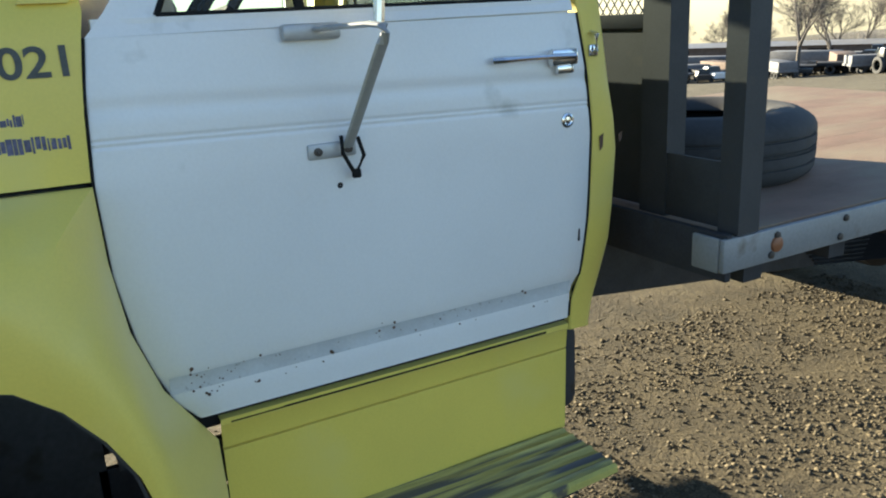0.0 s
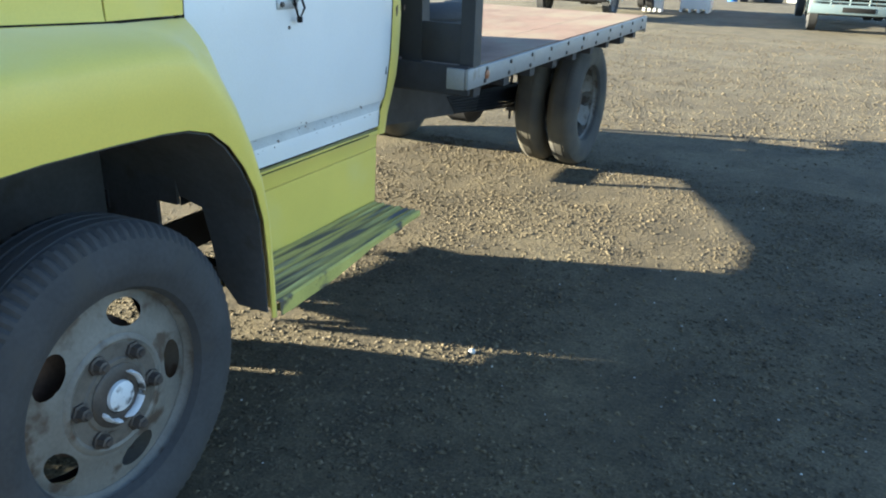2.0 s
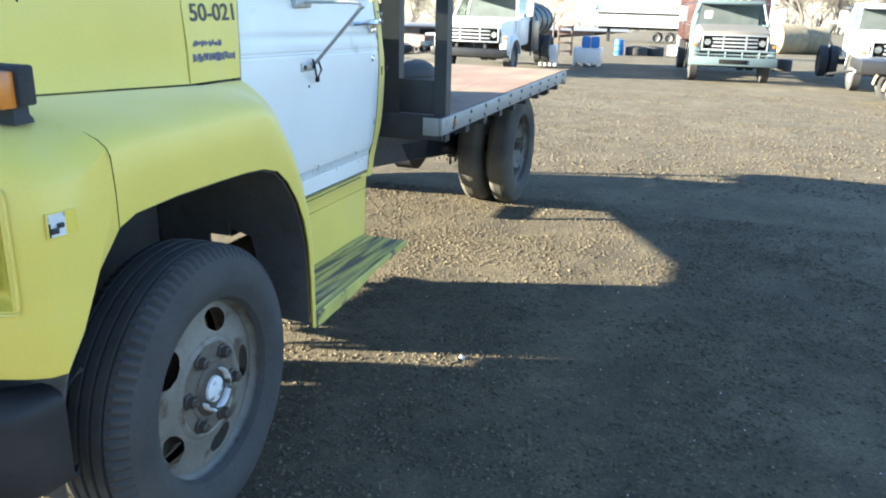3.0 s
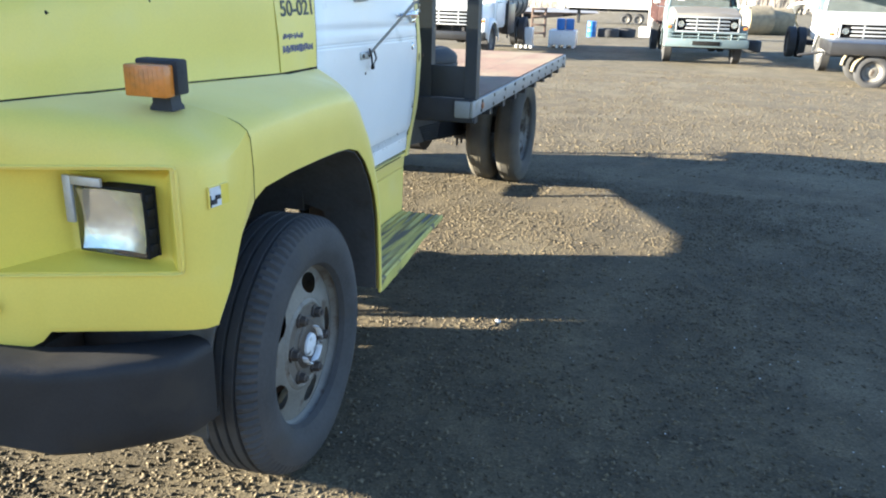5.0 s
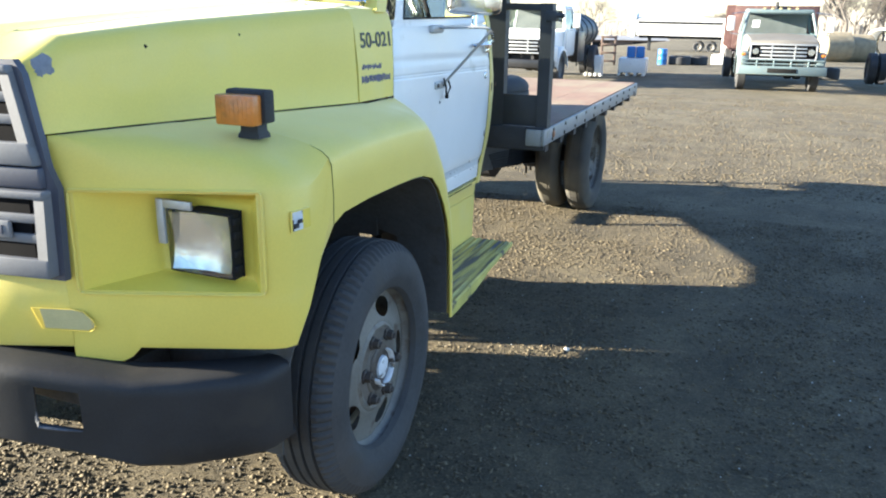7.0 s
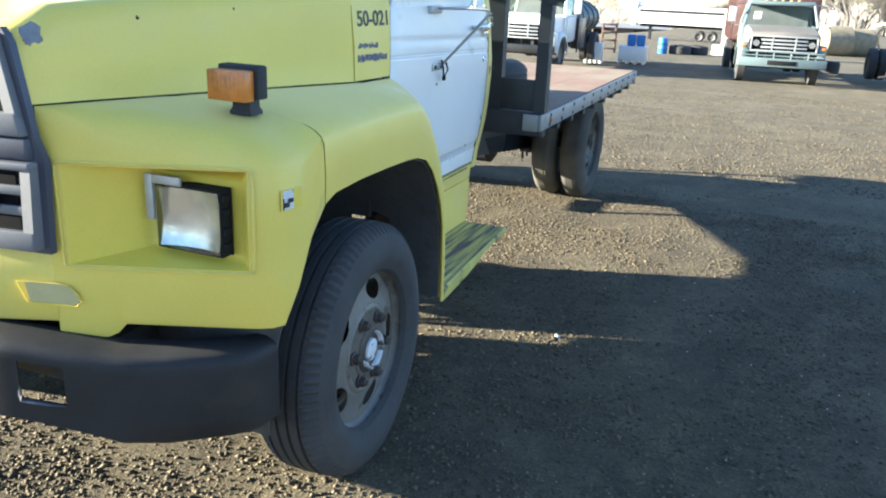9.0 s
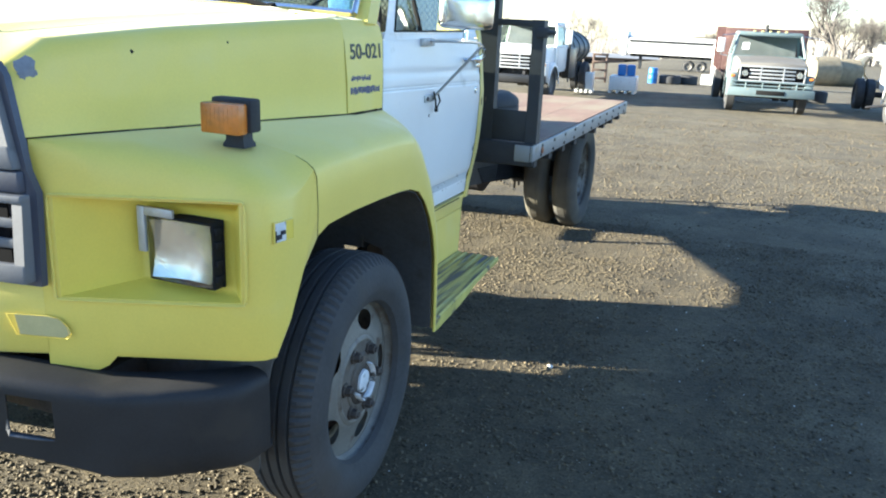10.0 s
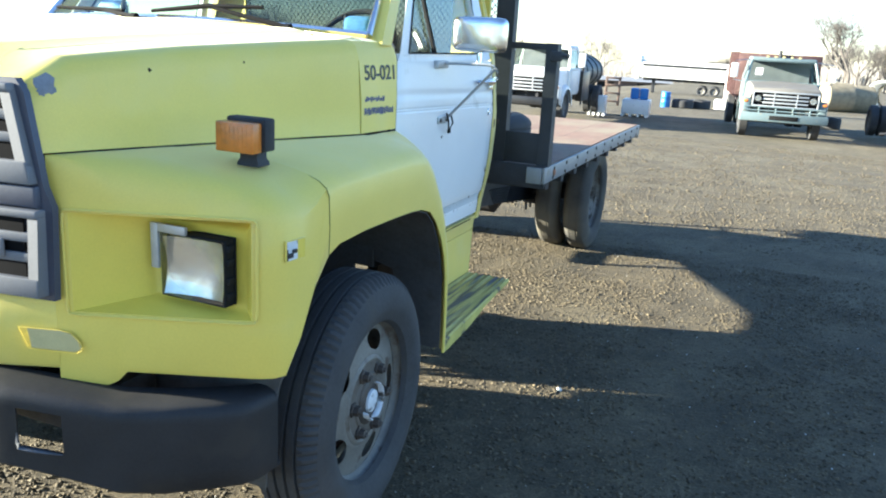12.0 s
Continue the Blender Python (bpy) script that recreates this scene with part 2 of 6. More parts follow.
def ground_material():
    m = surface("packed_gravel_dirt", (0.087, 0.068, 0.037), 0.95, vary=0.40, scale=2.2, fine=70, bump=0.45, depth=0.014, dirt=(0.100, 0.081, 0.047), dirt_at=0.52, dirt_scale=0.55)
    nt = m.node_tree
    n, ln = nt.nodes, nt.links
    first = [x for x in n if x.bl_idname == "ShaderNodeBump"][0]
    mp = [x for x in n if x.bl_idname == "ShaderNodeMapping"][0]
    vo = n.new("ShaderNodeTexVoronoi")
    vo.inputs["Scale"].default_value = 130
    ln.new(mp.outputs[0], vo.inputs["Vector"])
    second = n.new("ShaderNodeBump")
    second.inputs["Strength"].default_value, second.inputs["Distance"].default_value = 0.12, 0.006
    second.invert = True
    ln.new(vo.outputs["Distance"], second.inputs["Height"])
    lumps, rough_ground = n.new("ShaderNodeTexNoise"), n.new("ShaderNodeBump")
    lumps.inputs["Scale"].default_value, lumps.inputs["Detail"].default_value, lumps.inputs["Roughness"].default_value = 28.0, 8.0, 0.7
    ln.new(mp.outputs[0], lumps.inputs["Vector"])
    rough_ground.inputs["Strength"].default_value, rough_ground.inputs["Distance"].default_value = 0.85, 0.02
    ln.new(lumps.outputs["Fac"], rough_ground.inputs["Height"])
    ln.new(first.outputs[0], rough_ground.inputs["Normal"])
    ln.new(rough_ground.outputs[0], second.inputs["Normal"])
    b = n["Principled BSDF"]
    ln.new(second.outputs[0], b.inputs["Normal"])
    # each small stone has its own tone
    under = b.inputs["Base Color"].links[0].from_socket
    sep, span, tone = n.new("ShaderNodeSeparateColor"), n.new("ShaderNodeMapRange"), n.new("ShaderNodeMix")
    ln.new(vo.outputs["Color"], sep.inputs[0])
    ln.new(sep.outputs[0], span.inputs[0])
    span.inputs[3].default_value, span.inputs[4].default_value = 0.68, 1.32
    tone.data_type, tone.blend_type = "RGBA", "MULTIPLY"
    tone.inputs[0].default_value = 1.0
    ln.new(under, tone.inputs[6])
    ln.new(span.outputs[0], tone.inputs[7])
    clump, wide, patch = n.new("ShaderNodeTexNoise"), n.new("ShaderNodeMapRange"), n.new("ShaderNodeMix")
    clump.inputs["Scale"].default_value, clump.inputs["Detail"].default_value, clump.inputs["Roughness"].default_value = 9.0, 6.0, 0.75
    ln.new(mp.outputs[0], clump.inputs["Vector"])
    ln.new(clump.outputs["Fac"], wide.inputs[0])
    wide.inputs[1].default_value, wide.inputs[2].default_value = 0.3, 0.7
    wide.inputs[3].default_value, wide.inputs[4].default_value = 0.7, 1.35
    patch.data_type, patch.blend_type = "RGBA", "MULTIPLY"
    patch.inputs[0].default_value = 1.0
    ln.new(tone.outputs[2], patch.inputs[6])
    ln.new(wide.outputs[0], patch.inputs[7])
    # farther yard ground multiplied paler and bluer, haze put into the colour
    split, wobble, sway, edge, far_haze = n.new("ShaderNodeSeparateXYZ"), n.new("ShaderNodeTexNoise"), n.new("ShaderNodeMath"), n.new("ShaderNodeMapRange"), n.new("ShaderNodeMix")
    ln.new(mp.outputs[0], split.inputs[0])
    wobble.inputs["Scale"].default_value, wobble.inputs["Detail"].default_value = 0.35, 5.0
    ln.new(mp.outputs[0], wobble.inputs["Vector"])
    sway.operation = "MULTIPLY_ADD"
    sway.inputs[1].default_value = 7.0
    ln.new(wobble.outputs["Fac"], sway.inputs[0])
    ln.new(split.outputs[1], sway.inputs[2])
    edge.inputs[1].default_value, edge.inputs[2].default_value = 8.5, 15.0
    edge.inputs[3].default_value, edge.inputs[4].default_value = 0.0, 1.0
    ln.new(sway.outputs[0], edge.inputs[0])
    far_haze.data_type, far_haze.blend_type = "RGBA", "MULTIPLY"
    far_haze.inputs[7].default_value = (1.12, 1.16, 1.24, 1)
    ln.new(edge.outputs[0], far_haze.inputs[0])
    ln.new(patch.outputs[2], far_haze.inputs[6])
    ln.new(far_haze.outputs[2], b.inputs["Base Color"])
    return m


GROUND = ground_material()


# ---- mesh helpers ----
def part(name, bm, material, parent=None, label="", sharp=32):
    """One mesh object from a bmesh, under a thing or a part."""
    bmesh.ops.recalc_face_normals(bm, faces=bm.faces)
    me = bpy.data.meshes.new(name)
    bm.to_mesh(me)
    bm.free()
    for poly in me.polygons:
        poly.use_smooth = True
    me.set_sharp_from_angle(angle=radians(sharp))
    me.materials.append(material)
    ob = new(name, me)
    if parent:
        ob.parent = parent
    if label:
        tagged(ob, label)
    return ob


def thing(name, label, category, group="", m=None):
    ob = new(name)
    ob.empty_display_size = 0.2
    tagged(ob, label, category, group)
    if m is not None:
        ob.matrix_world = m
    return ob


def box(bm, x0, x1, y0, y1, z0, z1, bev=0.0, m=None, seg=2):
    made = bmesh.ops.create_cube(bm, size=1.0)["verts"]
    for v in made:
        v.co = Vector((x0 + (v.co.x + 0.5) * (x1 - x0), y0 + (v.co.y + 0.5) * (y1 - y0), z0 + (v.co.z + 0.5) * (z1 - z0)))
    if bev:
        edges = list({e for v in made for e in v.link_edges})
        out = bmesh.ops.bevel(bm, geom=edges, offset=bev, segments=seg, profile=0.5, affect="EDGES", clamp_overlap=True)
        made = list({v for f in out["faces"] for v in f.verts} | {v for v in made if v.is_valid})
    if m is not None:
        bmesh.ops.transform(bm, matrix=m, verts=made)
    return made


def rod(bm, pts, r, seg=8, flat=1.0):
    """A tube along points; r is one radius or one for each point."""
    pts = [Vector(p) for p in pts]
    rings = []
    for i, p in enumerate(pts):
        d = (pts[min(i + 1, len(pts) - 1)] - pts[max(i - 1, 0)]).normalized()
        side = d.cross(Vector((0, 0, 1)) if abs(d.z) < 0.95 else Vector((0, 1, 0))).normalized()
        up = side.cross(d)
        rr = r[i] if isinstance(r, (list, tuple)) else r
        rings.append([bm.verts.new(p + side * (rr * math.cos(a)) + up * (rr * flat * math.sin(a))) for a in (2 * math.pi * k / seg for k in range(seg))])
    for a, b in zip(rings, rings[1:]):
        for k in range(seg):
            bm.faces.new((a[k], a[(k + 1) % seg], b[(k + 1) % seg], b[k]))
    bm.faces.new(rings[0])
    bm.faces.new(rings[-1][::-1])


def grid(bm, rows, closed=False):
    """Quads between rows of points."""
    vs = [[bm.verts.new(p) for p in row] for row in rows]
    for a, b in zip(vs, vs[1:]):
        n = len(a)
        for k in range(n if closed else n - 1):
            bm.faces.new((a[k], a[(k + 1) % n], b[(k + 1) % n], b[k]))
    return vs


def lathe(bm, profile, centre, seg=48, arc=None):
    """Rings about an axis along x: profile of (x, radius)."""
    c = Vector(centre)
    rows = []
    for x, r in profile:
        rows.append([c + Vector((x, r * math.cos(a), r * math.sin(a))) for a in (2 * math.pi * k / seg for k in range(seg))])
    return grid(bm, rows, True)


def plate(bm, outline, shift):
    """A polygon with thickness: outline of points, moved by shift."""
    a = [bm.verts.new(p) for p in outline]
    b = [bm.verts.new(Vector(p) + Vector(shift)) for p in outline]
    bm.faces.new(a)
    bm.faces.new(b[::-1])
    for k in range(len(a)):
        j = (k + 1) % len(a)
        bm.faces.new((a[k], b[k], b[j], a[j]))


def thicken(bm, by):
    bmesh.ops.recalc_face_normals(bm, faces=bm.faces)
    bmesh.ops.solidify(bm, geom=bm.faces[:], thickness=by)


XC = -1.2  # the truck's middle line


def flip(bm):
    """A copy on the truck's other side."""
    b = bm.copy()
    for v in b.verts:
        v.co.x = 2 * XC - v.co.x
    bmesh.ops.reverse_faces(b, faces=b.faces)
    return b


def both(name, bm, material, parent, label=""):
    other = flip(bm)
    return part(name, bm, material, parent, label), part(name, other, material, parent, label)


def lerp(a, b, t):
    return a + (b - a) * t


def table(z, keys):
    """Straight lines through (z, value) pairs."""
    for (z0, v0), (z1, v1) in zip(keys, keys[1:]):
        if z <= z1:
            return lerp(v0, v1, max(0.0, (z - z0) / (z1 - z0)))
    return keys[-1][1]


# ---- ground ----
def ground_z(x, y):
    """Level under the truck, falling gently away behind it and more to the left."""
    d = math.hypot(x, y - 1)
    fall = max(0.0, d - 7.0)
    t = min(1.0, fall / 15.0)
    far = max(0.0, -x - 10.0)
    left = (3.4 * (1 - math.exp(-far / 22.0)) + 0.06 * max(0.0, far - 50.0)) * min(1.0, max(0.0, (y + 5.0) / 30.0))
    return -(0.5 * t * t * (3 - 2 * t) + 0.02 * min(max(0.0, fall - 15.0), 400.0)) - left


def surface_z(x, y):
    """The dirt with its gentle unevenness."""
    return ground_z(x, y) + 0.010 * noise.noise((x * 1.1, y * 1.1, 0)) - 0.004


def build_ground():
    bm = bmesh.new()
    rings = [0.0] + [0.28 * 1.078 ** k for k in range(1, 118)]
    rows = []
    for r in rings[1:]:
        row = []
        for k in range(120):
            a = 2 * math.pi * k / 120
            x, y = r * math.cos(a), 1 + r * math.sin(a)
            row.append((x, y, surface_z(x, y) if r < 30 else ground_z(x, y) + 0.05 * noise.noise((x * 0.05, y * 0.05, 0)) - 0.004))
        rows.append(row)
    vs = grid(bm, rows, True)
    bm.faces.new(vs[0])
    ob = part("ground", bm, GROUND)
    tagged(ob, "packed brown gravel and dirt yard, lit low from one side", "ground", kind="structure")


build_ground()


def scatter_gravel():
    rng = np.random.default_rng(7)
    count = 190000
    near = rng.random(count) < 0.66
    x = np.where(near, rng.uniform(-1.6, 2.6, count), rng.uniform(-4.5, 6.0, count))
    y = np.where(near, rng.uniform(-1.7, 4.8, count), rng.uniform(-2.2, 11.0, count))
    thick = np.array([noise.noise((a * 1.7, b * 1.7, 5)) + 0.5 * noise.noise((a * 6, b * 6, 1)) for a, b in zip(x, y)])
    keep = rng.random(count) < np.clip(0.55 + 1.1 * thick, 0.12, 1.0)
    ex, ey = rng.uniform(-2.7, 1.1, 36000), rng.uniform(-2.3, 0.0, 36000)
    fade = np.clip((ex + 2.7) / 0.7, 0, 1) * np.clip((1.1 - ex) / 0.9, 0, 1) * np.clip((ey + 2.3) / 0.8, 0, 1) * np.clip(-ey / 0.45, 0, 1)
    heap = np.array([noise.noise((a * 2.1, b * 2.1, 9)) + 0.5 * noise.noise((a * 7, b * 7, 3)) for a, b in zip(ex, ey)])
    kept = rng.random(len(ex)) < fade * np.clip(0.45 + 0.8 * heap, 0.08, 1.0)
    ex, ey = ex[kept], ey[kept]
    extra, far = len(ex), 36000
    x = np.concatenate((x[keep], rng.uniform(-3.5, 9.0, far), ex))
    y = np.concatenate((y[keep], 6.0 + 13.0 * rng.random(far) ** 1.3, ey))
    count = len(x)
    size = 0.0026 + 0.0112 * rng.random(count) ** 3.2
    size[-extra:] = 0.0036 + 0.0112 * rng.random(extra) ** 2.4
    size[-extra - far:-extra] = 0.007 + 0.013 * rng.random(far) ** 2
    octa = np.array([(1, 0, 0), (0, 1, 0), (-1, 0, 0), (0, -1, 0), (0, 0, 1), (0, 0, -1)], float)
    verts = octa[None] * (0.45 + 1.0 * rng.random((count, 6, 3))) * size[:, None, None]
    verts[:, :, :2] += rng.normal(0, 0.25, (count, 6, 2)) * size[:, None, None]
    verts[:, :, 2] *= 0.58
    verts[-extra:, :, 2] *= 1.35
    turn = rng.uniform(0, 6.28, count)
    c, s = np.cos(turn)[:, None], np.sin(turn)[:, None]
    vx, vy = verts[:, :, 0] * c - verts[:, :, 1] * s, verts[:, :, 0] * s + verts[:, :, 1] * c
    base = np.array([surface_z(a, b) for a, b in zip(x, y)])
    pts = np.stack([vx + x[:, None], vy + y[:, None], verts[:, :, 2] + (base + size * 0.08)[:, None]], -1).reshape(-1, 3)
    tri = np.array([(0, 1, 4), (1, 2, 4), (2, 3, 4), (3, 0, 4), (1, 0, 5), (2, 1, 5), (3, 2, 5), (0, 3, 5)])
    faces = (tri[None] + 6 * np.arange(count)[:, None, None]).reshape(-1, 3)
    me = bpy.data.meshes.new("gravel")
    me.from_pydata(pts.tolist(), [], faces.tolist())
    me.polygons.foreach_set("use_smooth", [True] * len(me.polygons))
    me.materials.append(STONES)
    tagged(new("gravel", me), "loose small grey and brown stones on the dirt", "gravel", kind="stuff")


scatter_gravel()


def pale_pebbles():
    """A few light pebbles spread over the dirt."""
    rng = random.Random(31)
    b = bmesh.new()
    for k in range(420):
        x, y = rng.uniform(-0.8, 3.6), rng.uniform(-1.4, 4.6)
        r = 0.0016 + 0.0032 * rng.random() ** 3
        vs = bmesh.ops.create_icosphere(b, subdivisions=1, radius=r)["verts"]
        for v in vs:
            v.co = Vector((v.co.x * rng.uniform(0.8, 1.3) + x, v.co.y + y, v.co.z * 0.7 + surface_z(x, y) + r * 0.4))
    ob = part("pebbles", b, PEBBLE)
    tagged(ob, "sparse tiny pale pebbles on the dirt", "pebbles", kind="stuff")


pale_pebbles()
# old tyre track edge pressed into the dirt
b_track = bmesh.new()
rod(b_track, [(-0.14 + 0.004 * noise.noise((k * 0.7, 1, 0)), 2.7 + 0.06 * k, surface_z(-0.14, 2.7 + 0.06 * k) - 0.0045 + 0.002 * noise.noise((k * 1.3, 2, 0))) for k in range(26)], 0.0062, 6)
tagged(part("tyre_track", b_track, GROUND), "thin pressed tyre track line in the dirt", "track", kind="structure")
b_stone = bmesh.new()
bmesh.ops.create_icosphere(b_stone, subdivisions=2, radius=0.016)
for v in b_stone.verts:
    v.co = v.co * (1 + 0.25 * noise.noise(v.co * 40)) * 1.0
    v.co.z *= 0.7
stone = part("stone", b_stone, PEBBLE)
stone.matrix_world = Matrix.Translation((0.34, 1.46, surface_z(0.34, 1.46) + 0.006))
tagged(stone, "single pale quartz stone on the shaded dirt", "stone")

# ---- the yellow flatbed truck ----
truck = thing("flatbed_truck", "faded lime yellow flatbed truck with white door, parked on gravel", "truck")

SIDE = [(0.44, -0.312), (0.80, -0.290), (0.93, -0.280), (1.0, -0.268), (1.15, -0.252), (1.38, -0.243), (1.52, -0.247), (1.66, -0.262), (1.75, -0.276), (2.2, -0.400)]


def side_x(z):
    """The cab's outer side at a height."""
    return table(z, SIDE)


FRONT = [(0.46, 0.76), (0.80, 0.745), (0.84, 0.70), (0.88, 0.665), (0.95, 0.635), (1.06, 0.60), (1.20, 0.579), (1.38, 0.573), (1.55, 0.585), (1.66, 0.602), (1.70, 0.612)]


def seam_point(y):
    """The joint between hood and fender."""
    t = (y - 0.299) / (-0.86 - 0.299)
    return Vector((lerp(-0.255, -0.57, t) - 0.012 * math.sin(math.pi * min(1, max(0, t))), y, lerp(1.391, 1.41, t)))


def bezier(a, k, b, n):
    return [a * ((1 - t) ** 2) + k * (2 * t * (1 - t)) + b * (t * t) for t in (i / n for i in range(n + 1))]


# fender over the wheel: arch edge (y, z), crest (y, z), inner edge
ARCH = [(-0.385, 1.115), (-0.32, 1.138), (-0.15, 1.147), (0.05, 1.147), (0.20, 1.144), (0.29, 1.136), (0.375, 1.112), (0.44, 1.06), (0.498, 0.985), (0.542, 0.90), (0.570, 0.80), (0.582, 0.65), (0.588, 0.455)]
CREST = [(-0.40, 1.385), (-0.32, 1.39), (-0.15, 1.392), (0.05, 1.392), (0.20, 1.39), (0.34, 1.375), (0.44, 1.31), (0.515, 1.20), (0.565, 1.08), (0.60, 0.95), (0.618, 0.80), (0.625, 0.65), (0.627, 0.455)]
bm = bmesh.new()
rows = []
for i, ((ay, az), (ky, kz)) in enumerate(zip(ARCH, CREST)):
    if ky <= 0.345:
        inner = seam_point(min(ky, 0.299)) + Vector((0, max(0, ky - 0.299), -0.004))
    else:
        t = (i - 6) / 6
        z = lerp(1.384, 0.46, t)
        inner = Vector((side_x(z) + 0.002, table(z, FRONT) - 0.005, z))
    arch = Vector((0.014, ay, az))
    crest = Vector((0.012, ky, kz))
    start = arch.lerp(crest, 0.68 if i < 6 else 0.45)
    start.x = 0.017
    rows.append([arch + Vector((-0.007, 0.002, 0.0)), arch + Vector((-0.003, 0, 0)), arch, arch.lerp(start, 0.5) + Vector((0.003, 0, 0))] + bezier(start, crest, inner, 8))
fine_rows = []
for a, b in zip(rows, rows[1:]):
    for k in range(3):
        fine_rows.append([p.lerp(q, k / 3) for p, q in zip(a, b)])
fine_rows.append(rows[-1])
fender_front_row = [p.copy() for p in rows[0]]
grid(bm, fine_rows)
fenders = both("fender", bm, YELLOW, truck, "faded lime yellow front fender with wheel arch")

# dark liner in the wheel arch
bm = bmesh.new()
liner = []
for ay, az in ARCH[:10] + [(0.556, 0.84), (0.561, 0.825), (0.570, 0.80), (0.574, 0.75), (0.577, 0.71), (0.582, 0.65), (0.585, 0.56), (0.587, 0.475)]:
    deep = -0.64 if ay < 0.3 else table(az, [(0.475, -0.12), (0.56, -0.195), (0.71, -0.212), (0.80, -0.228), (0.825, -0.30), (0.84, -0.52), (0.90, -0.62), (1.0, -0.64)])
    liner.append([Vector((lerp(-0.001, deep, k / 3), ay - (0.003 if ay > 0.4 else 0), az - (0.003 if ay < 0.4 else 0))) for k in range(4)])
first = [Vector((x, -0.475, 1.0)) for x in (-0.024, -0.2, -0.42, -0.64)]
second = [Vector((x, -0.565, 0.80)) for x in (-0.024, -0.2, -0.42, -0.64)]
third = [Vector((x, -0.60, 0.60)) for x in (-0.06, -0.2, -0.42, -0.64)]
flap = [Vector((x, -0.565, 0.40)) for x in (-0.085, -0.2, -0.42, -0.64)]
grid(bm, [flap, third, second, first] + liner)
thicken(bm, 0.006)
both("arch_liner", bm, LINER, truck, "dark wheel arch liner")
bm = bmesh.new()
plate(bm, [(-0.62, -0.58, 0.54), (-0.62, 0.52, 0.49), (-0.62, 0.52, 1.30), (-0.62, -0.58, 1.32)], (-0.02, 0, 0))
both("inner_apron", bm, LINER, truck, "dark engine bay side apron")
part("firewall", (lambda b: [box(b, x0, x1, 0.536, 0.55, z, 1.42) for x0, x1, z in ((2 * XC + 0.40, -0.40, 0.70), (-0.40, -0.31, 0.80), (2 * XC + 0.31, 2 * XC + 0.40, 0.80))] and b)(bmesh.new()), LINER, truck, "dark firewall behind the engine")
for z0, z1, y0, y1 in ((0.46, 0.595, 0.50, 1.20), (0.735, 0.80, 0.53, 1.20)):
    bm = bmesh.new()
    box(bm, -0.64, -0.62, y0, y1, z0, z1)
    part("cab_support", bm, DARK, truck, "dark rail under the cab")

# nose of the fender round the headlight
FACE_A, FACE_B = Vector((-0.05, -0.65, 0)), Vector((-0.57, -0.86, 0))
NOSE = [(FACE_B, 0.0), (Vector((-0.525, -0.8415, 0)), 0.02), (Vector((-0.468, -0.8187, 0)), 0.04), (Vector((-0.445, -0.8094, 0)), 0.045), (Vector((-0.418, -0.7985, 0)), 0.052), (Vector((-0.395, -0.789, 0)), 0.065), (Vector((-0.2, -0.7106, 0)), 0.25), (Vector((-0.068, -0.6565, 0)), 0.43),
        (Vector((-0.045, -0.645, 0)), 0.5), (Vector((-0.012, -0.618, 0)), 0.6), (Vector((0.004, -0.585, 0)), 0.68), (Vector((0.012, -0.53, 0)), 0.8), (Vector((0.016, -0.46, 0)), 0.9), (Vector((0.017, -0.392, 0)), 1.0)]
HOLE = (0.976, 1.255)
bm = bmesh.new()
rows = []
for p, u in NOSE:
    seam = seam_point(lerp(-0.86, -0.40, u))
    low = 0.757 if p.x < -0.44 else 0.772 if p.x < -0.41 else 0.80 if p.y < -0.57 else table(p.y, [(-0.57, 0.80), (-0.53, 0.885), (-0.48, 1.0), (-0.42, 1.08), (-0.39, 1.112)])
    inward = Vector((-0.02, 0.03, 0)) if u < 0.6 else Vector((-0.035, 0, 0))
    column = [p + inward + Vector((0, 0, low + 0.004)), p + Vector((0, 0, low)) + inward * 0.2, p + Vector((0, 0, low + 0.02)), p + Vector((0, 0, max(low + 0.03, HOLE[0]))), p + Vector((0, 0, max(low + 0.06, 1.12))), p + Vector((0, 0, max(low + 0.1, HOLE[1])))]
    top = column[-1]
    knee = Vector((lerp(p.x, seam.x, 0.07), lerp(p.y, seam.y, 0.07), seam.z - 0.02))
    rows.append(column + bezier(top, knee, seam + Vector((0, 0, -0.003)), 7)[1:])
rows[-1] = fender_front_row
rows[-2] = [p.lerp(q + Vector((0, -0.066, 0)), 0.4) if k > 4 else p for k, (p, q) in enumerate(zip(rows[-2], fender_front_row))]
vs = grid(bm, rows)
gone = []
for i, (a, b) in enumerate(zip(vs, vs[1:])):
    for k in (3, 4):
        if 1 <= i <= 6:
            f = [f for f in a[k].link_faces if b[k + 1] in f.verts and a[k + 1] in f.verts]
            gone += f
bmesh.ops.delete(bm, geom=gone, context="FACES")
both("fender_nose", bm, YELLOW, truck, "faded lime yellow headlight panel")
# joint between nose and fender, closing up towards the hood
bm = bmesh.new()
joint = fender_front_row[2:8]
rod(bm, [p + Vector((0.0005, -0.001, 0)) for p in joint], [0.0012, 0.0012, 0.0011, 0.001, 0.0008, 0.0003], 6)
both("panel_joint", bm, SEAM, truck)
# rolled lip along the fender's upper edge
bm = bmesh.new()
lip = [lerp(-0.60, 0.292, k / 16) for k in range(17)]
rod(bm, [seam_point(y) + Vector((0.011, 0, -0.0095 + 0.003 * min(1.0, k / 4))) for k, y in enumerate(lip)], [0.001] + [0.0035, 0.0055] + [0.0075] * 12 + [0.006, 0.002], 8, 0.55)
both("fender_lip", bm, YELLOW, truck, "rolled yellow lip along the fender top")

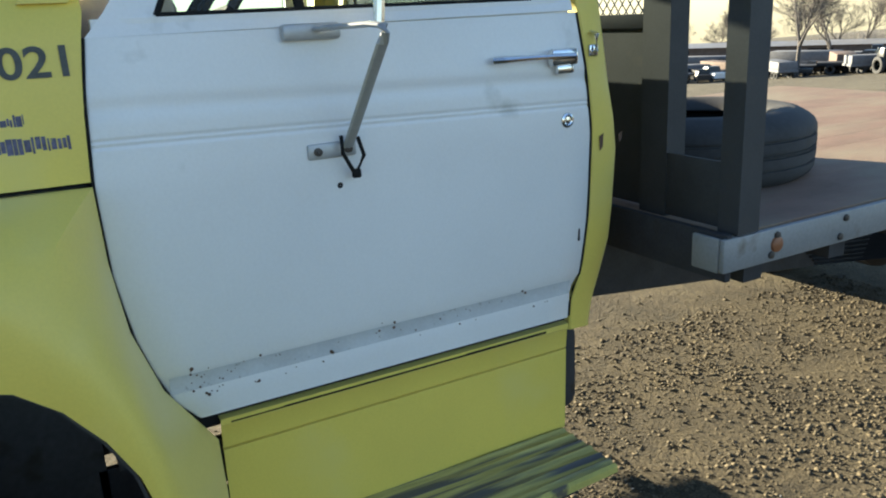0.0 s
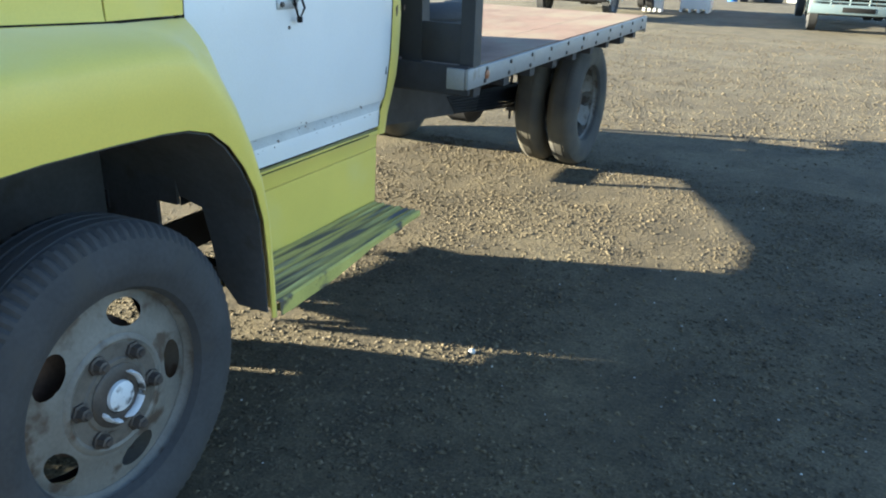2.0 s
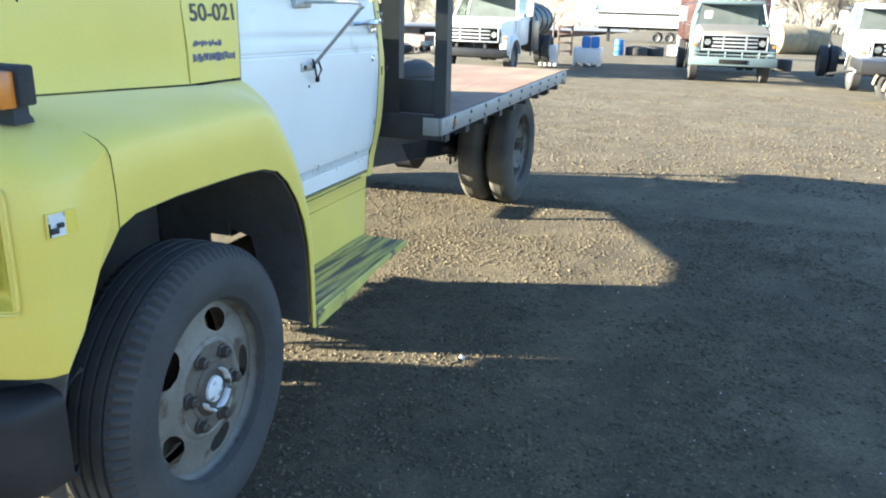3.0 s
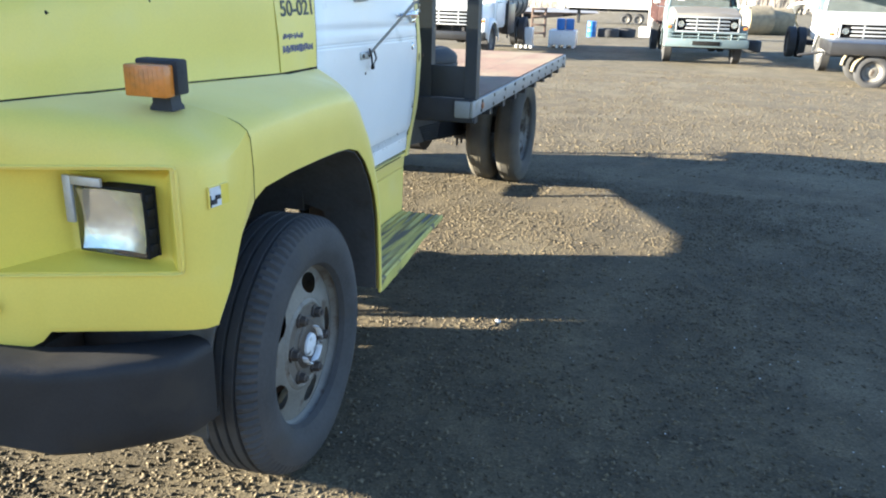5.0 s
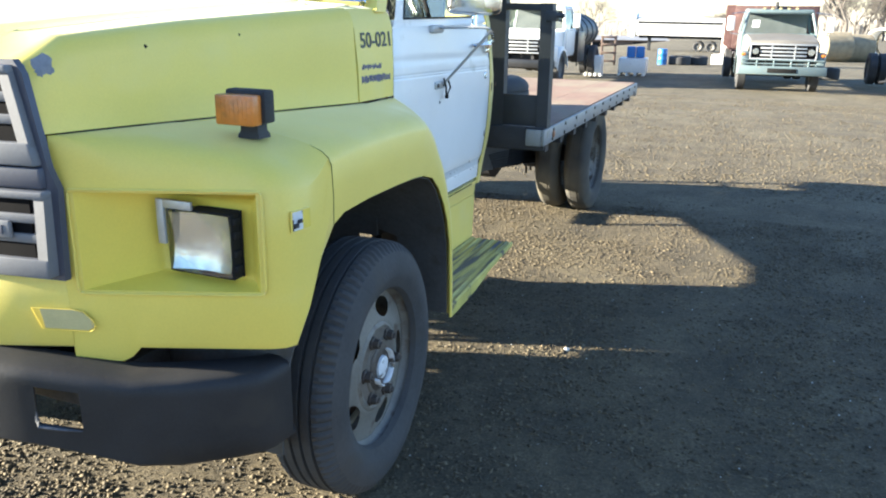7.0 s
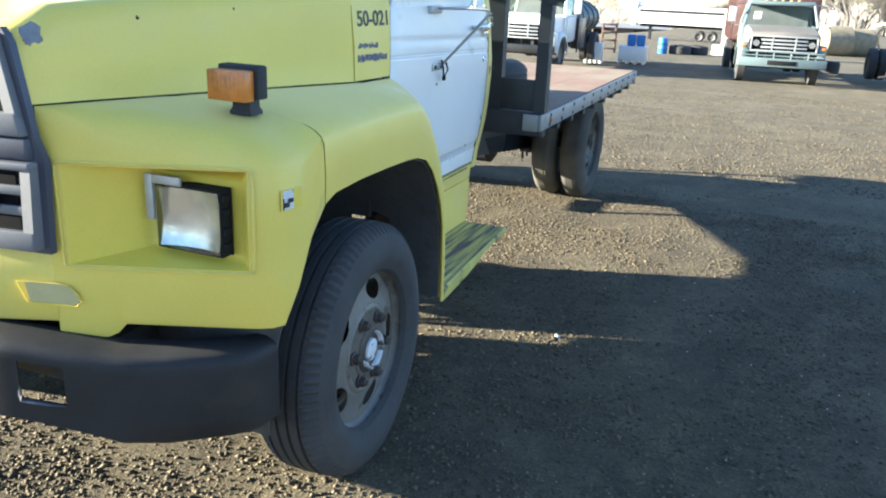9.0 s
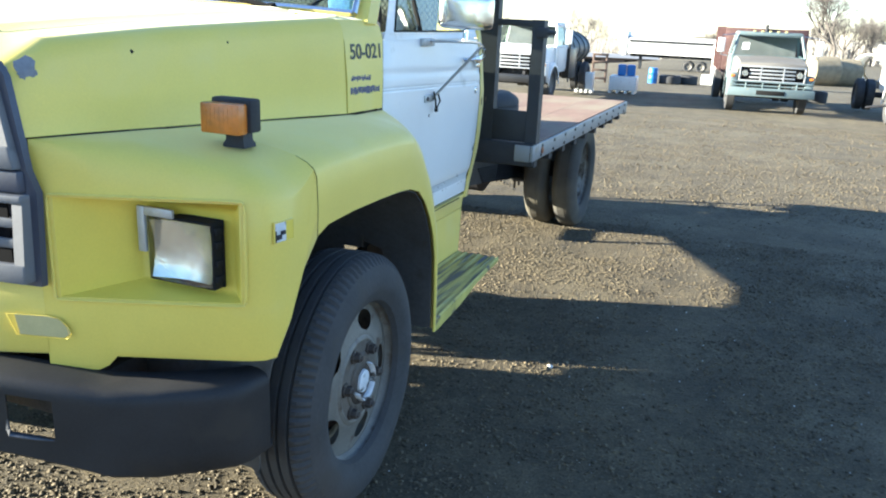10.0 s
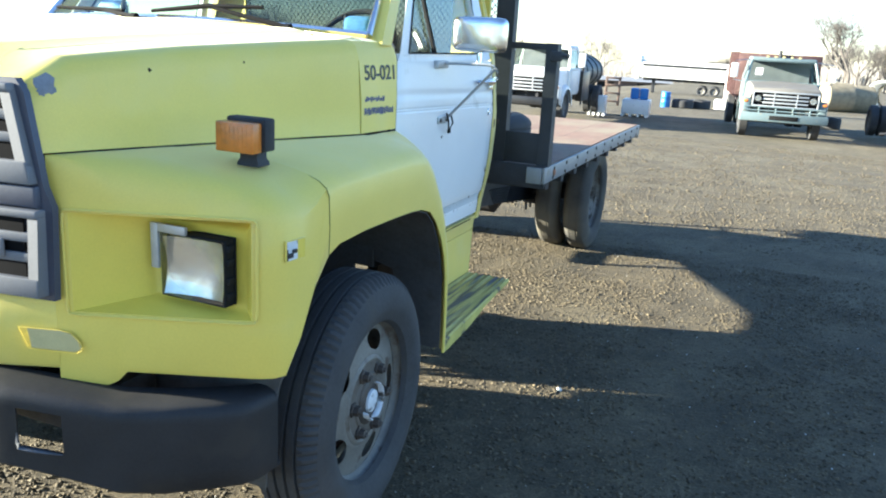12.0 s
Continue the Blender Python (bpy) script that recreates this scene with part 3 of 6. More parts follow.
# recess behind the opening, with its ridge
bm = bmesh.new()
OP = [Vector((-0.525, -0.8415, HOLE[0])), Vector((-0.068, -0.6565, HOLE[0])), Vector((-0.068, -0.6565, HOLE[1])), Vector((-0.525, -0.8415, HOLE[1]))]
BACK = [Vector((-0.395, -0.655, 1.0)), Vector((-0.098, -0.63, 0.995)), Vector((-0.098, -0.63, 1.225)), Vector((-0.395, -0.655, 1.23))]
va, vb = [bm.verts.new(p) for p in OP], [bm.verts.new(p) for p in BACK]
for k in range(4):
    bm.faces.new((va[k], va[(k + 1) % 4], vb[(k + 1) % 4], vb[k]))
bm.faces.new(vb)
edges = [e for e in bm.edges if all(v in vb for v in e.verts)]
bmesh.ops.bevel(bm, geom=edges, offset=0.02, segments=3, profile=0.5, affect="EDGES")
both("headlight_recess", bm, YELLOW_IN, truck, "deep yellow headlight recess")
bm = bmesh.new()
out = Vector((0.37, -0.93, 0)) * 0.003
loop = []
for a, b in zip(OP, OP[1:] + OP[:1]):
    c = sum(OP, Vector()) / 4
    long = (b - a).length
    for share in (0.004, 0.012, 0.028, 0.05):
        p = a + (b - a) * (share / long)
        loop.append(p + (p - c) * (0.062 - 0.5 * max(0.0, 0.028 - share)) + out)
    for share in (0.05, 0.028, 0.012, 0.004):
        p = b + (a - b) * (share / long)
        loop.append(p + (p - c) * (0.062 - 0.5 * max(0.0, 0.028 - share)) + out)
rod(bm, loop + [loop[0]], 0.0052, 8, 0.75)
both("recess_ridge", bm, YELLOW, truck)

# headlamp: reflector, lens, chipped trim
for sgn in (0, 1):
    def place(b):
        bmesh.ops.transform(b, matrix=turn_in, verts=b.verts)
        return flip(b) if sgn else b
    turn_in = Matrix.Translation((-0.241, -0.674, 1.105)) @ Matrix.Rotation(radians(-1), 4, "Z") @ Matrix.Diagonal((0.94, 1, 0.97, 1)) @ Matrix.Translation((0.25, 0.672, -1.105))
    bm = bmesh.new()
    box(bm, -0.372, -0.130, -0.644, -0.636, 1.006, 1.206, 0.003)
    for p in ((-0.372, -0.365, 1.007, 1.203), (-0.141, -0.133, 1.007, 1.203), (-0.365, -0.141, 1.007, 1.014), (-0.365, -0.141, 1.195, 1.203)):
        box(bm, p[0], p[1], -0.684, -0.645, p[2], p[3], 0.003, seg=1)
    body = part("headlight", place(bm), SEAM, truck, "square sealed headlight with cracked trim")
    bm = bmesh.new()
    rows = []
    for i in range(9):
        row = []
        for k in range(9):
            u, v = i / 8 * 2 - 1, k / 8 * 2 - 1
            row.append(Vector((-0.253 + 0.108 * u, -0.684 + 0.030 * (1 - (u * u + v * v) / 2), 1.105 + 0.086 * v + 0.004 * u)))
        rows.append(row)
    grid(bm, rows)
    part("reflector", place(bm), REFLECT, body, "silvery lamp reflector")
    bm = bmesh.new()
    lens_rows = []
    for i in range(13):
        u = i / 12 * 2 - 1
        lens_rows.append([Vector((-0.253 + 0.113 * u, -0.6855 - 0.012 * (1 - (u * u + (k / 6 - 1) ** 2) / 2), 1.105 + 0.091 * (k / 6 - 1))) for k in range(13)])
    grid(bm, lens_rows)
    thicken(bm, 0.003)
    pane = part("lens", place(bm), LENS, body, "clear fluted lamp glass")
    pane.visible_shadow = False
    bm = bmesh.new()
    box(bm, -0.399, -0.371, -0.694, -0.682, 1.09, 1.226, 0.003)
    box(bm, -0.372, -0.268, -0.694, -0.682, 1.200, 1.226, 0.003)
    part("trim", place(bm), ALU, body, "broken silver headlight trim")
    for z in (1.03, 1.075, 1.13, 1.17):
        bm = bmesh.new()
        box(bm, -0.133, -0.122, -0.680, -0.655, z, z + 0.02, 0.003)
        part("clip", place(bm), SEAM, body)

# amber turn lamp on the fender
for sgn in (0, 1):
    bm = bmesh.new()
    box(bm, -0.266, -0.131, -0.50, -0.450, 1.420, 1.514, 0.007)
    bm = flip(bm) if sgn else bm
    lamp = part("turn_lamp", bm, DARK, truck, "boxy amber turn lamp in a black housing")
    bm = bmesh.new()
    box(bm, -0.272, -0.143, -0.542, -0.499, 1.417, 1.502, 0.005)
    part("lens", flip(bm) if sgn else bm, AMBER, lamp, "amber ribbed lens")
    for k in range(9):
        bm = bmesh.new()
        box(bm, -0.266 + k * 0.0145, -0.2652 + k * 0.0145, -0.5426, -0.5415, 1.424, 1.495)
        part("lens_rib", flip(bm) if sgn else bm, AMBER, lamp)
    bm = bmesh.new()
    rows = []
    for z, s in ((1.376, 0.96), (1.386, 0.93), (1.396, 0.78), (1.421, 0.76)):
        rows.append([Vector((-0.190 + 0.038 * s * a, -0.475 + 0.030 * s * b, z)) for a, b in ((-1, -1), (1, -1), (1, 1), (-1, 1))])
    vs = grid(bm, rows, True)
    bm.faces.new(vs[-1])
    part("pedestal", flip(bm) if sgn else bm, DARK, lamp, "black rubber lamp foot")

# broken side marker in the nose
for sgn in (0, 1):
    bm = bmesh.new()
    m = Matrix.Translation((0.010, -0.563, 1.172)) @ Matrix.Rotation(radians(-9), 4, "Z")
    for a0, a1, z0, z1 in ((-0.038, 0.040, 0.027, 0.030), (-0.038, 0.040, -0.030, -0.027), (-0.038, -0.035, -0.027, 0.027), (0.037, 0.040, -0.027, 0.027)):
        box(bm, -0.004, 0.0035, a0, a1, z0, z1, 0.001, m=m, seg=1)
    mk = part("side_marker", flip(bm) if sgn else bm, YELLOW, truck, "empty side marker opening with a broken socket")
    bm = bmesh.new()
    plate(bm, [m @ Vector(p) for p in ((0.0012, -0.035, -0.027), (0.0012, 0.010, -0.027), (0.0012, 0.010, 0.027), (0.0012, -0.035, 0.027))], (-0.003, 0, 0))
    part("socket_plate", flip(bm) if sgn else bm, HUBCAP, mk, "pale socket plate")
    bm = bmesh.new()
    plate(bm, [m @ Vector(p) for p in ((0.0012, 0.010, -0.027), (0.003, 0.037, -0.027), (0.003, 0.037, 0.027), (0.0012, 0.010, 0.027))], (-0.003, 0, 0))
    part("pocket_wall", flip(bm) if sgn else bm, YELLOW_IN, mk, "yellow bevel of the marker pocket")
    bm = bmesh.new()
    box(bm, 0.001, 0.006, -0.030, -0.010, -0.020, -0.006, 0.002, m=m)
    box(bm, 0.001, 0.008, -0.014, 0.004, -0.008, 0.004, 0.003, m=m)
    box(bm, 0.001, 0.004, -0.035, -0.030, -0.026, 0.006, 0.001, m=m)
    part("bulb_socket", flip(bm) if sgn else bm, DARK, mk, "black broken bulb socket")

# hood


def hood_row(y):
    """The hood's cross-section from its left edge to the middle."""
    s = seam_point(max(y, -0.86)) + Vector((0, min(0, y + 0.86), 0.002))
    top = table(y, [(-0.885, 1.585), (-0.86, 1.625), (-0.82, 1.648), (-0.74, 1.662), (-0.4, 1.695), (0.0, 1.722), (0.292, 1.74)])
    half = [s, s + Vector((-0.003, 0, 0.008)), s.lerp(Vector((s.x - 0.02, y, top - 0.06)), 0.35), s.lerp(Vector((s.x - 0.02, y, top - 0.06)), 0.7), Vector((s.x - 0.02, y, top - 0.06)), Vector((s.x - 0.032, y, top - 0.024)), Vector((s.x - 0.058, y, top - 0.006)),
            Vector((s.x - 0.10, y, top)), Vector((s.x - 0.22, y, top + 0.004)), Vector((s.x - 0.26, y, top + 0.020)), Vector((s.x - 0.32, y, top + 0.026)), Vector((XC, y, top + 0.034))]
    return half


def hood_x(y, z):
    return table(z, [(p.z, p.x) for p in hood_row(y)[:8]])


bm = bmesh.new()
rows = []
for i in range(15):
    half = hood_row(lerp(-0.885, 0.295, (i / 14) ** 0.8))
    bow = 0.15 * max(0.0, 1 - i / 5)
    half = [p + Vector((0, bow * min(0.0, abs(p.x - XC) - 0.63), 0)) for p in half]
    rows.append(half + [Vector((2 * XC - p.x, p.y, p.z)) for p in half[-2::-1]])
front = [Vector((p.x, p.y - 0.008, max(1.41, p.z - 0.02))) for p in rows[0]]
grid(bm, [front] + rows)
part("hood", bm, YELLOW, truck, "faded lime yellow hood with chips", sharp=40)
bm = bmesh.new()
rows = [[seam_point(lerp(-0.86, 0.299, i / 12)) + Vector((dx, 0, dz)) for dx, dz in ((-0.005, 0.003), (0.0008, 0.0012), (0.003, -0.001))] for i in range(13)]
rows += [[Vector((side_x(1.388) + 0.002 + dx, y, 1.388 + dz)) for dx, dz in ((-0.006, 0.002), (0.0, 0.001), (0.0, -0.0012))] for y in (0.33, 0.558)]
back = bmesh.new()
grid(back, rows[3:10])
both("seam", back, FLANGE, truck, "dusty yellow flange in the hood gap, darkened as shade")
grid(bm, rows[9:])
both("seam", bm, SEAM, truck)
bm = bmesh.new()
grid(bm, rows[:4])
both("seam", bm, SEAM, truck)
# paint chips
for centre, radius, m in (((-0.567, -0.828, 1.59), 0.026, PRIMER), ((-0.57, -0.842, 1.571), 0.015, PRIMER), ((-0.563, -0.817, 1.573), 0.014, PRIMER), ((-0.492, -0.53, 1.625), 0.006, SEAM), ((-0.42, -0.20, 1.65), 0.004, SEAM), ((-0.562, -0.84, 1.47), 0.004, SEAM)):
    bm = bmesh.new()
    rnd = random.Random(int(radius * 9000))
    c = Vector(centre)
    hub = bm.verts.new((hood_x(c.y, c.z) + 0.0012, c.y, c.z))
    last = [hub] * 14
    for share in (0.35, 0.7, 1.0):
        rnd = random.Random(int(radius * 9000))
        ring = []
        for k in range(14):
            q = share * radius * (0.55 + 0.6 * rnd.random())
            y, z = c.y + q * math.cos(k * math.pi / 7), c.z + q * math.sin(k * math.pi / 7)
            ring.append(bm.verts.new((hood_x(y, z) + (0.0012 if share < 1 else 0.0002), y, z)))
        for k in range(14):
            j = (k + 1) % 14
            bm.faces.new([last[k], ring[k], ring[j]] + ([last[j]] if share > 0.4 else []))
        last = ring
    part("paint_chip", bm, m, truck, "bare paint chip")

# the whole front is bowed: its ends lie further back than the middle
def swept(bm):
    bmesh.ops.bisect_plane(bm, geom=bm.verts[:] + bm.edges[:] + bm.faces[:], dist=1e-5, plane_co=(XC, 0, 0), plane_no=(1, 0, 0))
    for v in bm.verts:
        v.co.y += 0.15 * (abs(v.co.x - XC) - 0.64)
    return bm


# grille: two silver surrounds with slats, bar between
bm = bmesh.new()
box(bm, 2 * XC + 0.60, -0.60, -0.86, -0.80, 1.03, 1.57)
part("grille_core", bm, GRILLE_IN, truck, "black box for the shaded grille opening")


def grille_half(z0, z1, x_low, x_top, slats, foot, label):
    """A silver surround with slanting ends, a broad foot and slats."""
    def end(z):
        return lerp(x_low, x_top, (z - z0) / (z1 - z0))

    def across(b, za, zb, trim, y0, y1, bev):
        ya, yb = box_slant(b, end(za) - trim, end(zb) - trim, za, zb, y0, y1, bev)

    holder = bmesh.new()
    across(holder, z1 - 0.022, z1, 0.0, -0.925, -0.86, 0.005)
    across(holder, z0, z0 + foot, 0.0, -0.922, -0.86, 0.005)
    for sg in (1, -1):
        pts = [(end(z0 + foot * 0.8), z0 + foot * 0.8), (end(z1 - 0.02), z1 - 0.02), (end(z1 - 0.02) - 0.03, z1 - 0.02), (end(z0 + foot * 0.8) - 0.03, z0 + foot * 0.8)]
        plate(holder, [(x if sg > 0 else 2 * XC - x, -0.920, z) for x, z in pts], (0, 0.06, 0))
    ob = part("grille", swept(holder), SILVER, truck, label)
    for k in range(slats):
        z = lerp(z0 + foot, z1 - 0.022, (k + 1) / (slats + 1))
        b = bmesh.new()
        across(b, z - 0.013, z + 0.013, 0.028, -0.915, -0.875, 0.004)
        part("slat", swept(b), SILVER, ob)
    return ob


def box_slant(b, xa, xb, za, zb, y0, y1, bev):
    made = box(b, 0, 1, y0, y1, za, zb)
    for v in made:
        x = xa if v.co.z < (za + zb) / 2 else xb
        v.co.x = x if v.co.x > 0.5 else 2 * XC - x
    bmesh.ops.bevel(b, geom=list({e for v in made for e in v.link_edges}), offset=bev, segments=2, profile=0.5, affect="EDGES", clamp_overlap=True)
    return y0, y1


bm = bmesh.new()
plate(bm, [(-0.600, -0.901, 1.605), (-0.578, -0.901, 1.57), (-0.545, -0.896, 1.33), (-0.536, -0.882, 1.27), (-0.545, -0.885, 1.012), (2 * XC + 0.545, -0.885, 1.012), (2 * XC + 0.536, -0.882, 1.27), (2 * XC + 0.545, -0.885, 1.33), (2 * XC + 0.578, -0.892, 1.57), (2 * XC + 0.6, -0.892, 1.605)], (0, 0.02, 0))
part("grille_backing", swept(bm), BLUEGREY, truck, "dark blue-grey grille backing")
grille_half(1.335, 1.592, -0.560, -0.605, 2, 0.062, "upper silver grille surround")
lower = grille_half(1.025, 1.268, -0.562, -0.546, 2, 0.055, "lower silver grille surround")
# black sheets painted as the shade between the slats
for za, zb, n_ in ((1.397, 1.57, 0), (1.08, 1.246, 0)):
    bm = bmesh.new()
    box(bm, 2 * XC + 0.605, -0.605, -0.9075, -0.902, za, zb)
    part("grille_gap", swept(bm), GRILLE_IN, truck, "black sheet for the shade between the grille slats")
bm = bmesh.new()
box(bm, -0.82, -0.655, -0.928, -0.916, 1.135, 1.185, 0.006)
part("badge_plate", swept(bm), SILVER, lower, "silver plate with worn relief bars")
bm = bmesh.new()
for k in range(5):
    box(bm, -0.81 + k * 0.029, -0.793 + k * 0.029, -0.931, -0.927, 1.147, 1.173, 0.002)
part("relief_bar", swept(bm), BLUEGREY, lower)
bm = bmesh.new()
box(bm, 2 * XC + 0.556, -0.556, -0.912, -0.86, 1.272, 1.331, 0.008)
part("grille_bar", swept(bm), BLUEGREY, truck, "blue-grey bar between the grille halves")

# valance under the grille
bm = bmesh.new()
rows = []
VAL = [(FACE_B.x + 0.002, -0.861), (-0.63, -0.8855), (-0.70, -0.914), (-0.78, -0.945), (-0.9, -0.974), (XC, -1.0)]
for x, y in VAL:
    rows.append([Vector((x, y + 0.05, 0.80)), Vector((x, y + 0.012, 0.80)), Vector((x, y, 0.815)), Vector((x, y, 0.92)), Vector((x, y + 0.004, 1.0)), Vector((x, y + 0.02, 1.028)), Vector((x, y + 0.06, 1.034))])
rows += [[Vector((2 * XC - p.x, p.y, p.z)) for p in r] for r in rows[-2::-1]]
grid(bm, rows)
part("valance", bm, YELLOW, truck, "yellow panel under the grille", sharp=40)
for sgn in (0, 1):
    bm = bmesh.new()
    m = Matrix.Translation((-0.585, -0.875, 0.893)) @ Matrix.Rotation(radians(20), 4, "Z")
    plate(bm, [m @ Vector((a, -0.0015, b)) for a, b in ((-0.052, -0.029), (0.070, -0.034), (0.086, -0.024), (0.080, -0.002), (0.060, 0.019), (0.03, 0.026), (-0.062, 0.029))], (0, 0.006, 0))
    lens_shape = bm
    bm = bmesh.new()
    rod(bm, [m @ Vector((a, -0.002, b)) for a, b in ((-0.085, 0.030), (0.03, 0.029), (0.062, 0.023), (0.086, -0.002), (0.094, -0.024), (0.078, -0.037), (-0.03, -0.034), (-0.06, -0.03), (-0.085, 0.030))], 0.0011, 6)
    part("lamp_rim", flip(bm) if sgn else bm, YELLOW_IN, truck, "yellow edge of the parking lamp pocket")
    bm = lens_shape
    part("parking_lamp", flip(bm) if sgn else bm, PALE, truck, "yellowed parking lamp lens")

# bumper
BPLAN = [(-0.036, -0.575), (-0.05, -0.665), (-0.075, -0.705), (-0.13, -0.75), (-0.25, -0.83), (-0.36, -0.885), (-0.44, -0.918), (-0.47, -0.930), (-0.491, -0.938), (-0.607, -0.984), (-0.78, -1.05), (XC, -1.10)]
bm = bmesh.new()
rows = []
for i, (x, y) in enumerate(BPLAN):
    low = table(-x, [(0.0, 0.505), (0.06, 0.487), (0.30, 0.469), (0.36, 0.473), (0.46, 0.486), (0.58, 0.494), (0.69, 0.508), (1.2, 0.515)])
    rise = Vector((0, 0, table(-x, [(0.36, 0.0), (0.69, 0.05), (1.2, 0.07)])))
    rows.append([p + rise for p in (Vector((x - 0.03, y + 0.05, low)), Vector((x, y + 0.012, low)), Vector((x, y, low + 0.012)), Vector((x, y, 0.55)), Vector((x, y, 0.574)), Vector((x, y, 0.688)), Vector((x, y, 0.705)), Vector((x - 0.002, y + 0.006, 0.725)), Vector((x - 0.008, y + 0.022, 0.738)), Vector((x - 0.03, y + 0.07, 0.748)), Vector((x - 0.05, y + 0.11, 0.748)), Vector((x - 0.05, y + 0.115, 0.735)))])
rows += [[Vector((2 * XC - p.x, p.y, p.z)) for p in r] for r in rows[-2::-1]]
for p in rows[-1]:
    p.y += 0.06
vs = grid(bm, rows)
n = len(BPLAN)
gone = []
for i in (8, 2 * n - 2 - 9):
    a, b = vs[i], vs[i + 1]
    gone += [f for f in a[4].link_faces if b[4] in f.verts and a[5] in f.verts]
bmesh.ops.delete(bm, geom=gone, context="FACES")
thicken(bm, 0.007)
bumper = part("bumper", bm, BUMPER, truck, "weathered black steel bumper with tow openings", sharp=40)
for sgn in (0, 1):
    bm = bmesh.new()
    rod(bm, [(-0.610, -0.983, 0.65), (-0.610, -0.984, 0.62), (-0.603, -0.982, 0.605), (-0.57, -0.969, 0.600), (-0.53, -0.953, 0.595), (-0.493, -0.938, 0.590)], [0.004, 0.008, 0.011, 0.011, 0.009, 0.003], 8, 0.6)
    part("tow_lip", flip(bm) if sgn else bm, WORN_EDGE, bumper, "worn metal edge of the tow opening")
    bm = bmesh.new()
    box(bm, -0.75, -0.46, -0.885, -0.60, 0.628, 0.735, 0.01)
    part("tow_bracket", flip(bm) if sgn else bm, GREASE, bumper, "rusty brown bracket behind the tow opening")
    for x, z in ((-0.88, 0.62),):
        bm = bmesh.new()
        lathe(bm, [(0, 0.001), (0, 0.013), (-0.01, 0.016)], (0, 0, 0), 12)
        bmesh.ops.rotate(bm, verts=bm.verts, matrix=Matrix.Rotation(radians(-90), 3, "Z"))
        bmesh.ops.translate(bm, verts=bm.verts, vec=(x, -1.068, z + 0.055))
        part("bolt", flip(bm) if sgn else bm, GREASE, bumper)

# cab: cowl, pillars, roof, floor, back wall
def cowl_x(y, z):
    return side_x(z) - 0.012 * min(1.0, max(0.0, 1 - (y - 0.301) / (table(z, FRONT) - 0.308)))


bm = bmesh.new()
rows = []
for i in range(6):
    lean = 0.012 * (1 - i / 5)
    cols = []
    for z, into in ((1.393, 0), (1.45, 0), (1.52, 0), (1.60, 0), (1.66, 0), (1.705, 0.012), (1.732, 0.035), (1.742, 0.08)):
        cols.append(Vector((side_x(min(z, 1.7)) - lean - into, lerp(0.2985, table(z, FRONT) - 0.007, i / 5), z)))
    rows.append(cols)
grid(bm, rows)
thicken(bm, 0.012)
both("cowl_side", bm, YELLOW, truck, "yellow cowl side panel")
bm = bmesh.new()
rows = []
for x in (-0.36, -0.6, XC, 2 * XC + 0.6, 2 * XC + 0.36):
    bow = 0.03 * (1 - ((x - XC) / 0.84) ** 2)
    rows.append([Vector((x, 0.30, 1.742 + bow)), Vector((x, 0.40, 1.745 + bow)), Vector((x, 0.47, 1.735 + bow)), Vector((x, 0.50, 1.742 + bow)), Vector((x, 0.56, 1.74 + bow))])
grid(bm, rows)
thicken(bm, 0.01)
part("cowl_top", bm, YELLOW, truck, "yellow cowl below the windshield")

bm = bmesh.new()
for pts in ([(-0.285, 0.50, 1.72), (-0.285, 0.585, 1.72), (-0.385, 0.945, 2.16), (-0.385, 0.86, 2.16)],):
    plate(bm, pts, (-0.055, 0, 0))
both("a_pillar", bm, YELLOW, truck, "yellow windshield pillar")
bm = bmesh.new()
rows = []
for z in (2.145, 2.185, 2.215, 2.235):
    inset = {2.145: 0.0, 2.185: 0.02, 2.215: 0.07, 2.235: 0.2}[z]
    x1, x0, y0, y1 = -0.385 - inset, 2 * XC + 0.385 + inset, 0.845 + inset, 1.85 - inset
    rows.append([Vector(p) for p in ((x1, y0, z), (x1, (y0 + y1) / 2, z), (x1, y1, z), (XC, y1, z), (x0, y1, z), (x0, (y0 + y1) / 2, z), (x0, y0, z), (XC, y0 - 0.02, z))])
vs = grid(bm, rows, True)
bm.faces.new(vs[-1])
part("roof", bm, YELLOW, truck, "yellow cab roof")

REAR = [(0.80, 1.735), (0.90, 1.738), (0.96, 1.765), (1.10, 1.775), (1.35, 1.778), (1.52, 1.762), (1.68, 1.74)]
CORNER = [(0.78, 1.825), (0.92, 1.845), (1.0, 1.875), (1.32, 1.885), (1.50, 1.85), (1.70, 1.835), (2.16, 1.80)]
bm = bmesh.new()
rows = []
for k in range(17):
    z = lerp(0.79, 2.15, k / 16)
    y0, y1 = table(z, REAR) + 0.007, table(z, CORNER)
    x = side_x(z) - 0.002
    rows.append([Vector((x - 0.04, y0, z)), Vector((x - 0.004, y0, z)), Vector((x, y0 + 0.006, z)), Vector((x, y1 - 0.03, z)), Vector((x - 0.012, y1 - 0.008, z)), Vector((x - 0.045, y1, z))])
grid(bm, rows)
both("cab_corner", bm, YELLOW, truck, "yellow cab corner with small dents")
for z0, z1, dy in ((1.30, 1.345, 0.02), (1.315, 1.345, 0.085)):
    bm = bmesh.new()
    plate(bm, [(side_x(1.32) + 0.0, 1.79 + dy, z0), (side_x(1.32), 1.798 + dy, z0 + 0.01), (side_x(1.32), 1.80 + dy, z1), (side_x(1.32), 1.787 + dy, z1 - 0.008)], (0.002, 0, 0))
    part("paint_chip", bm, RUST, truck)
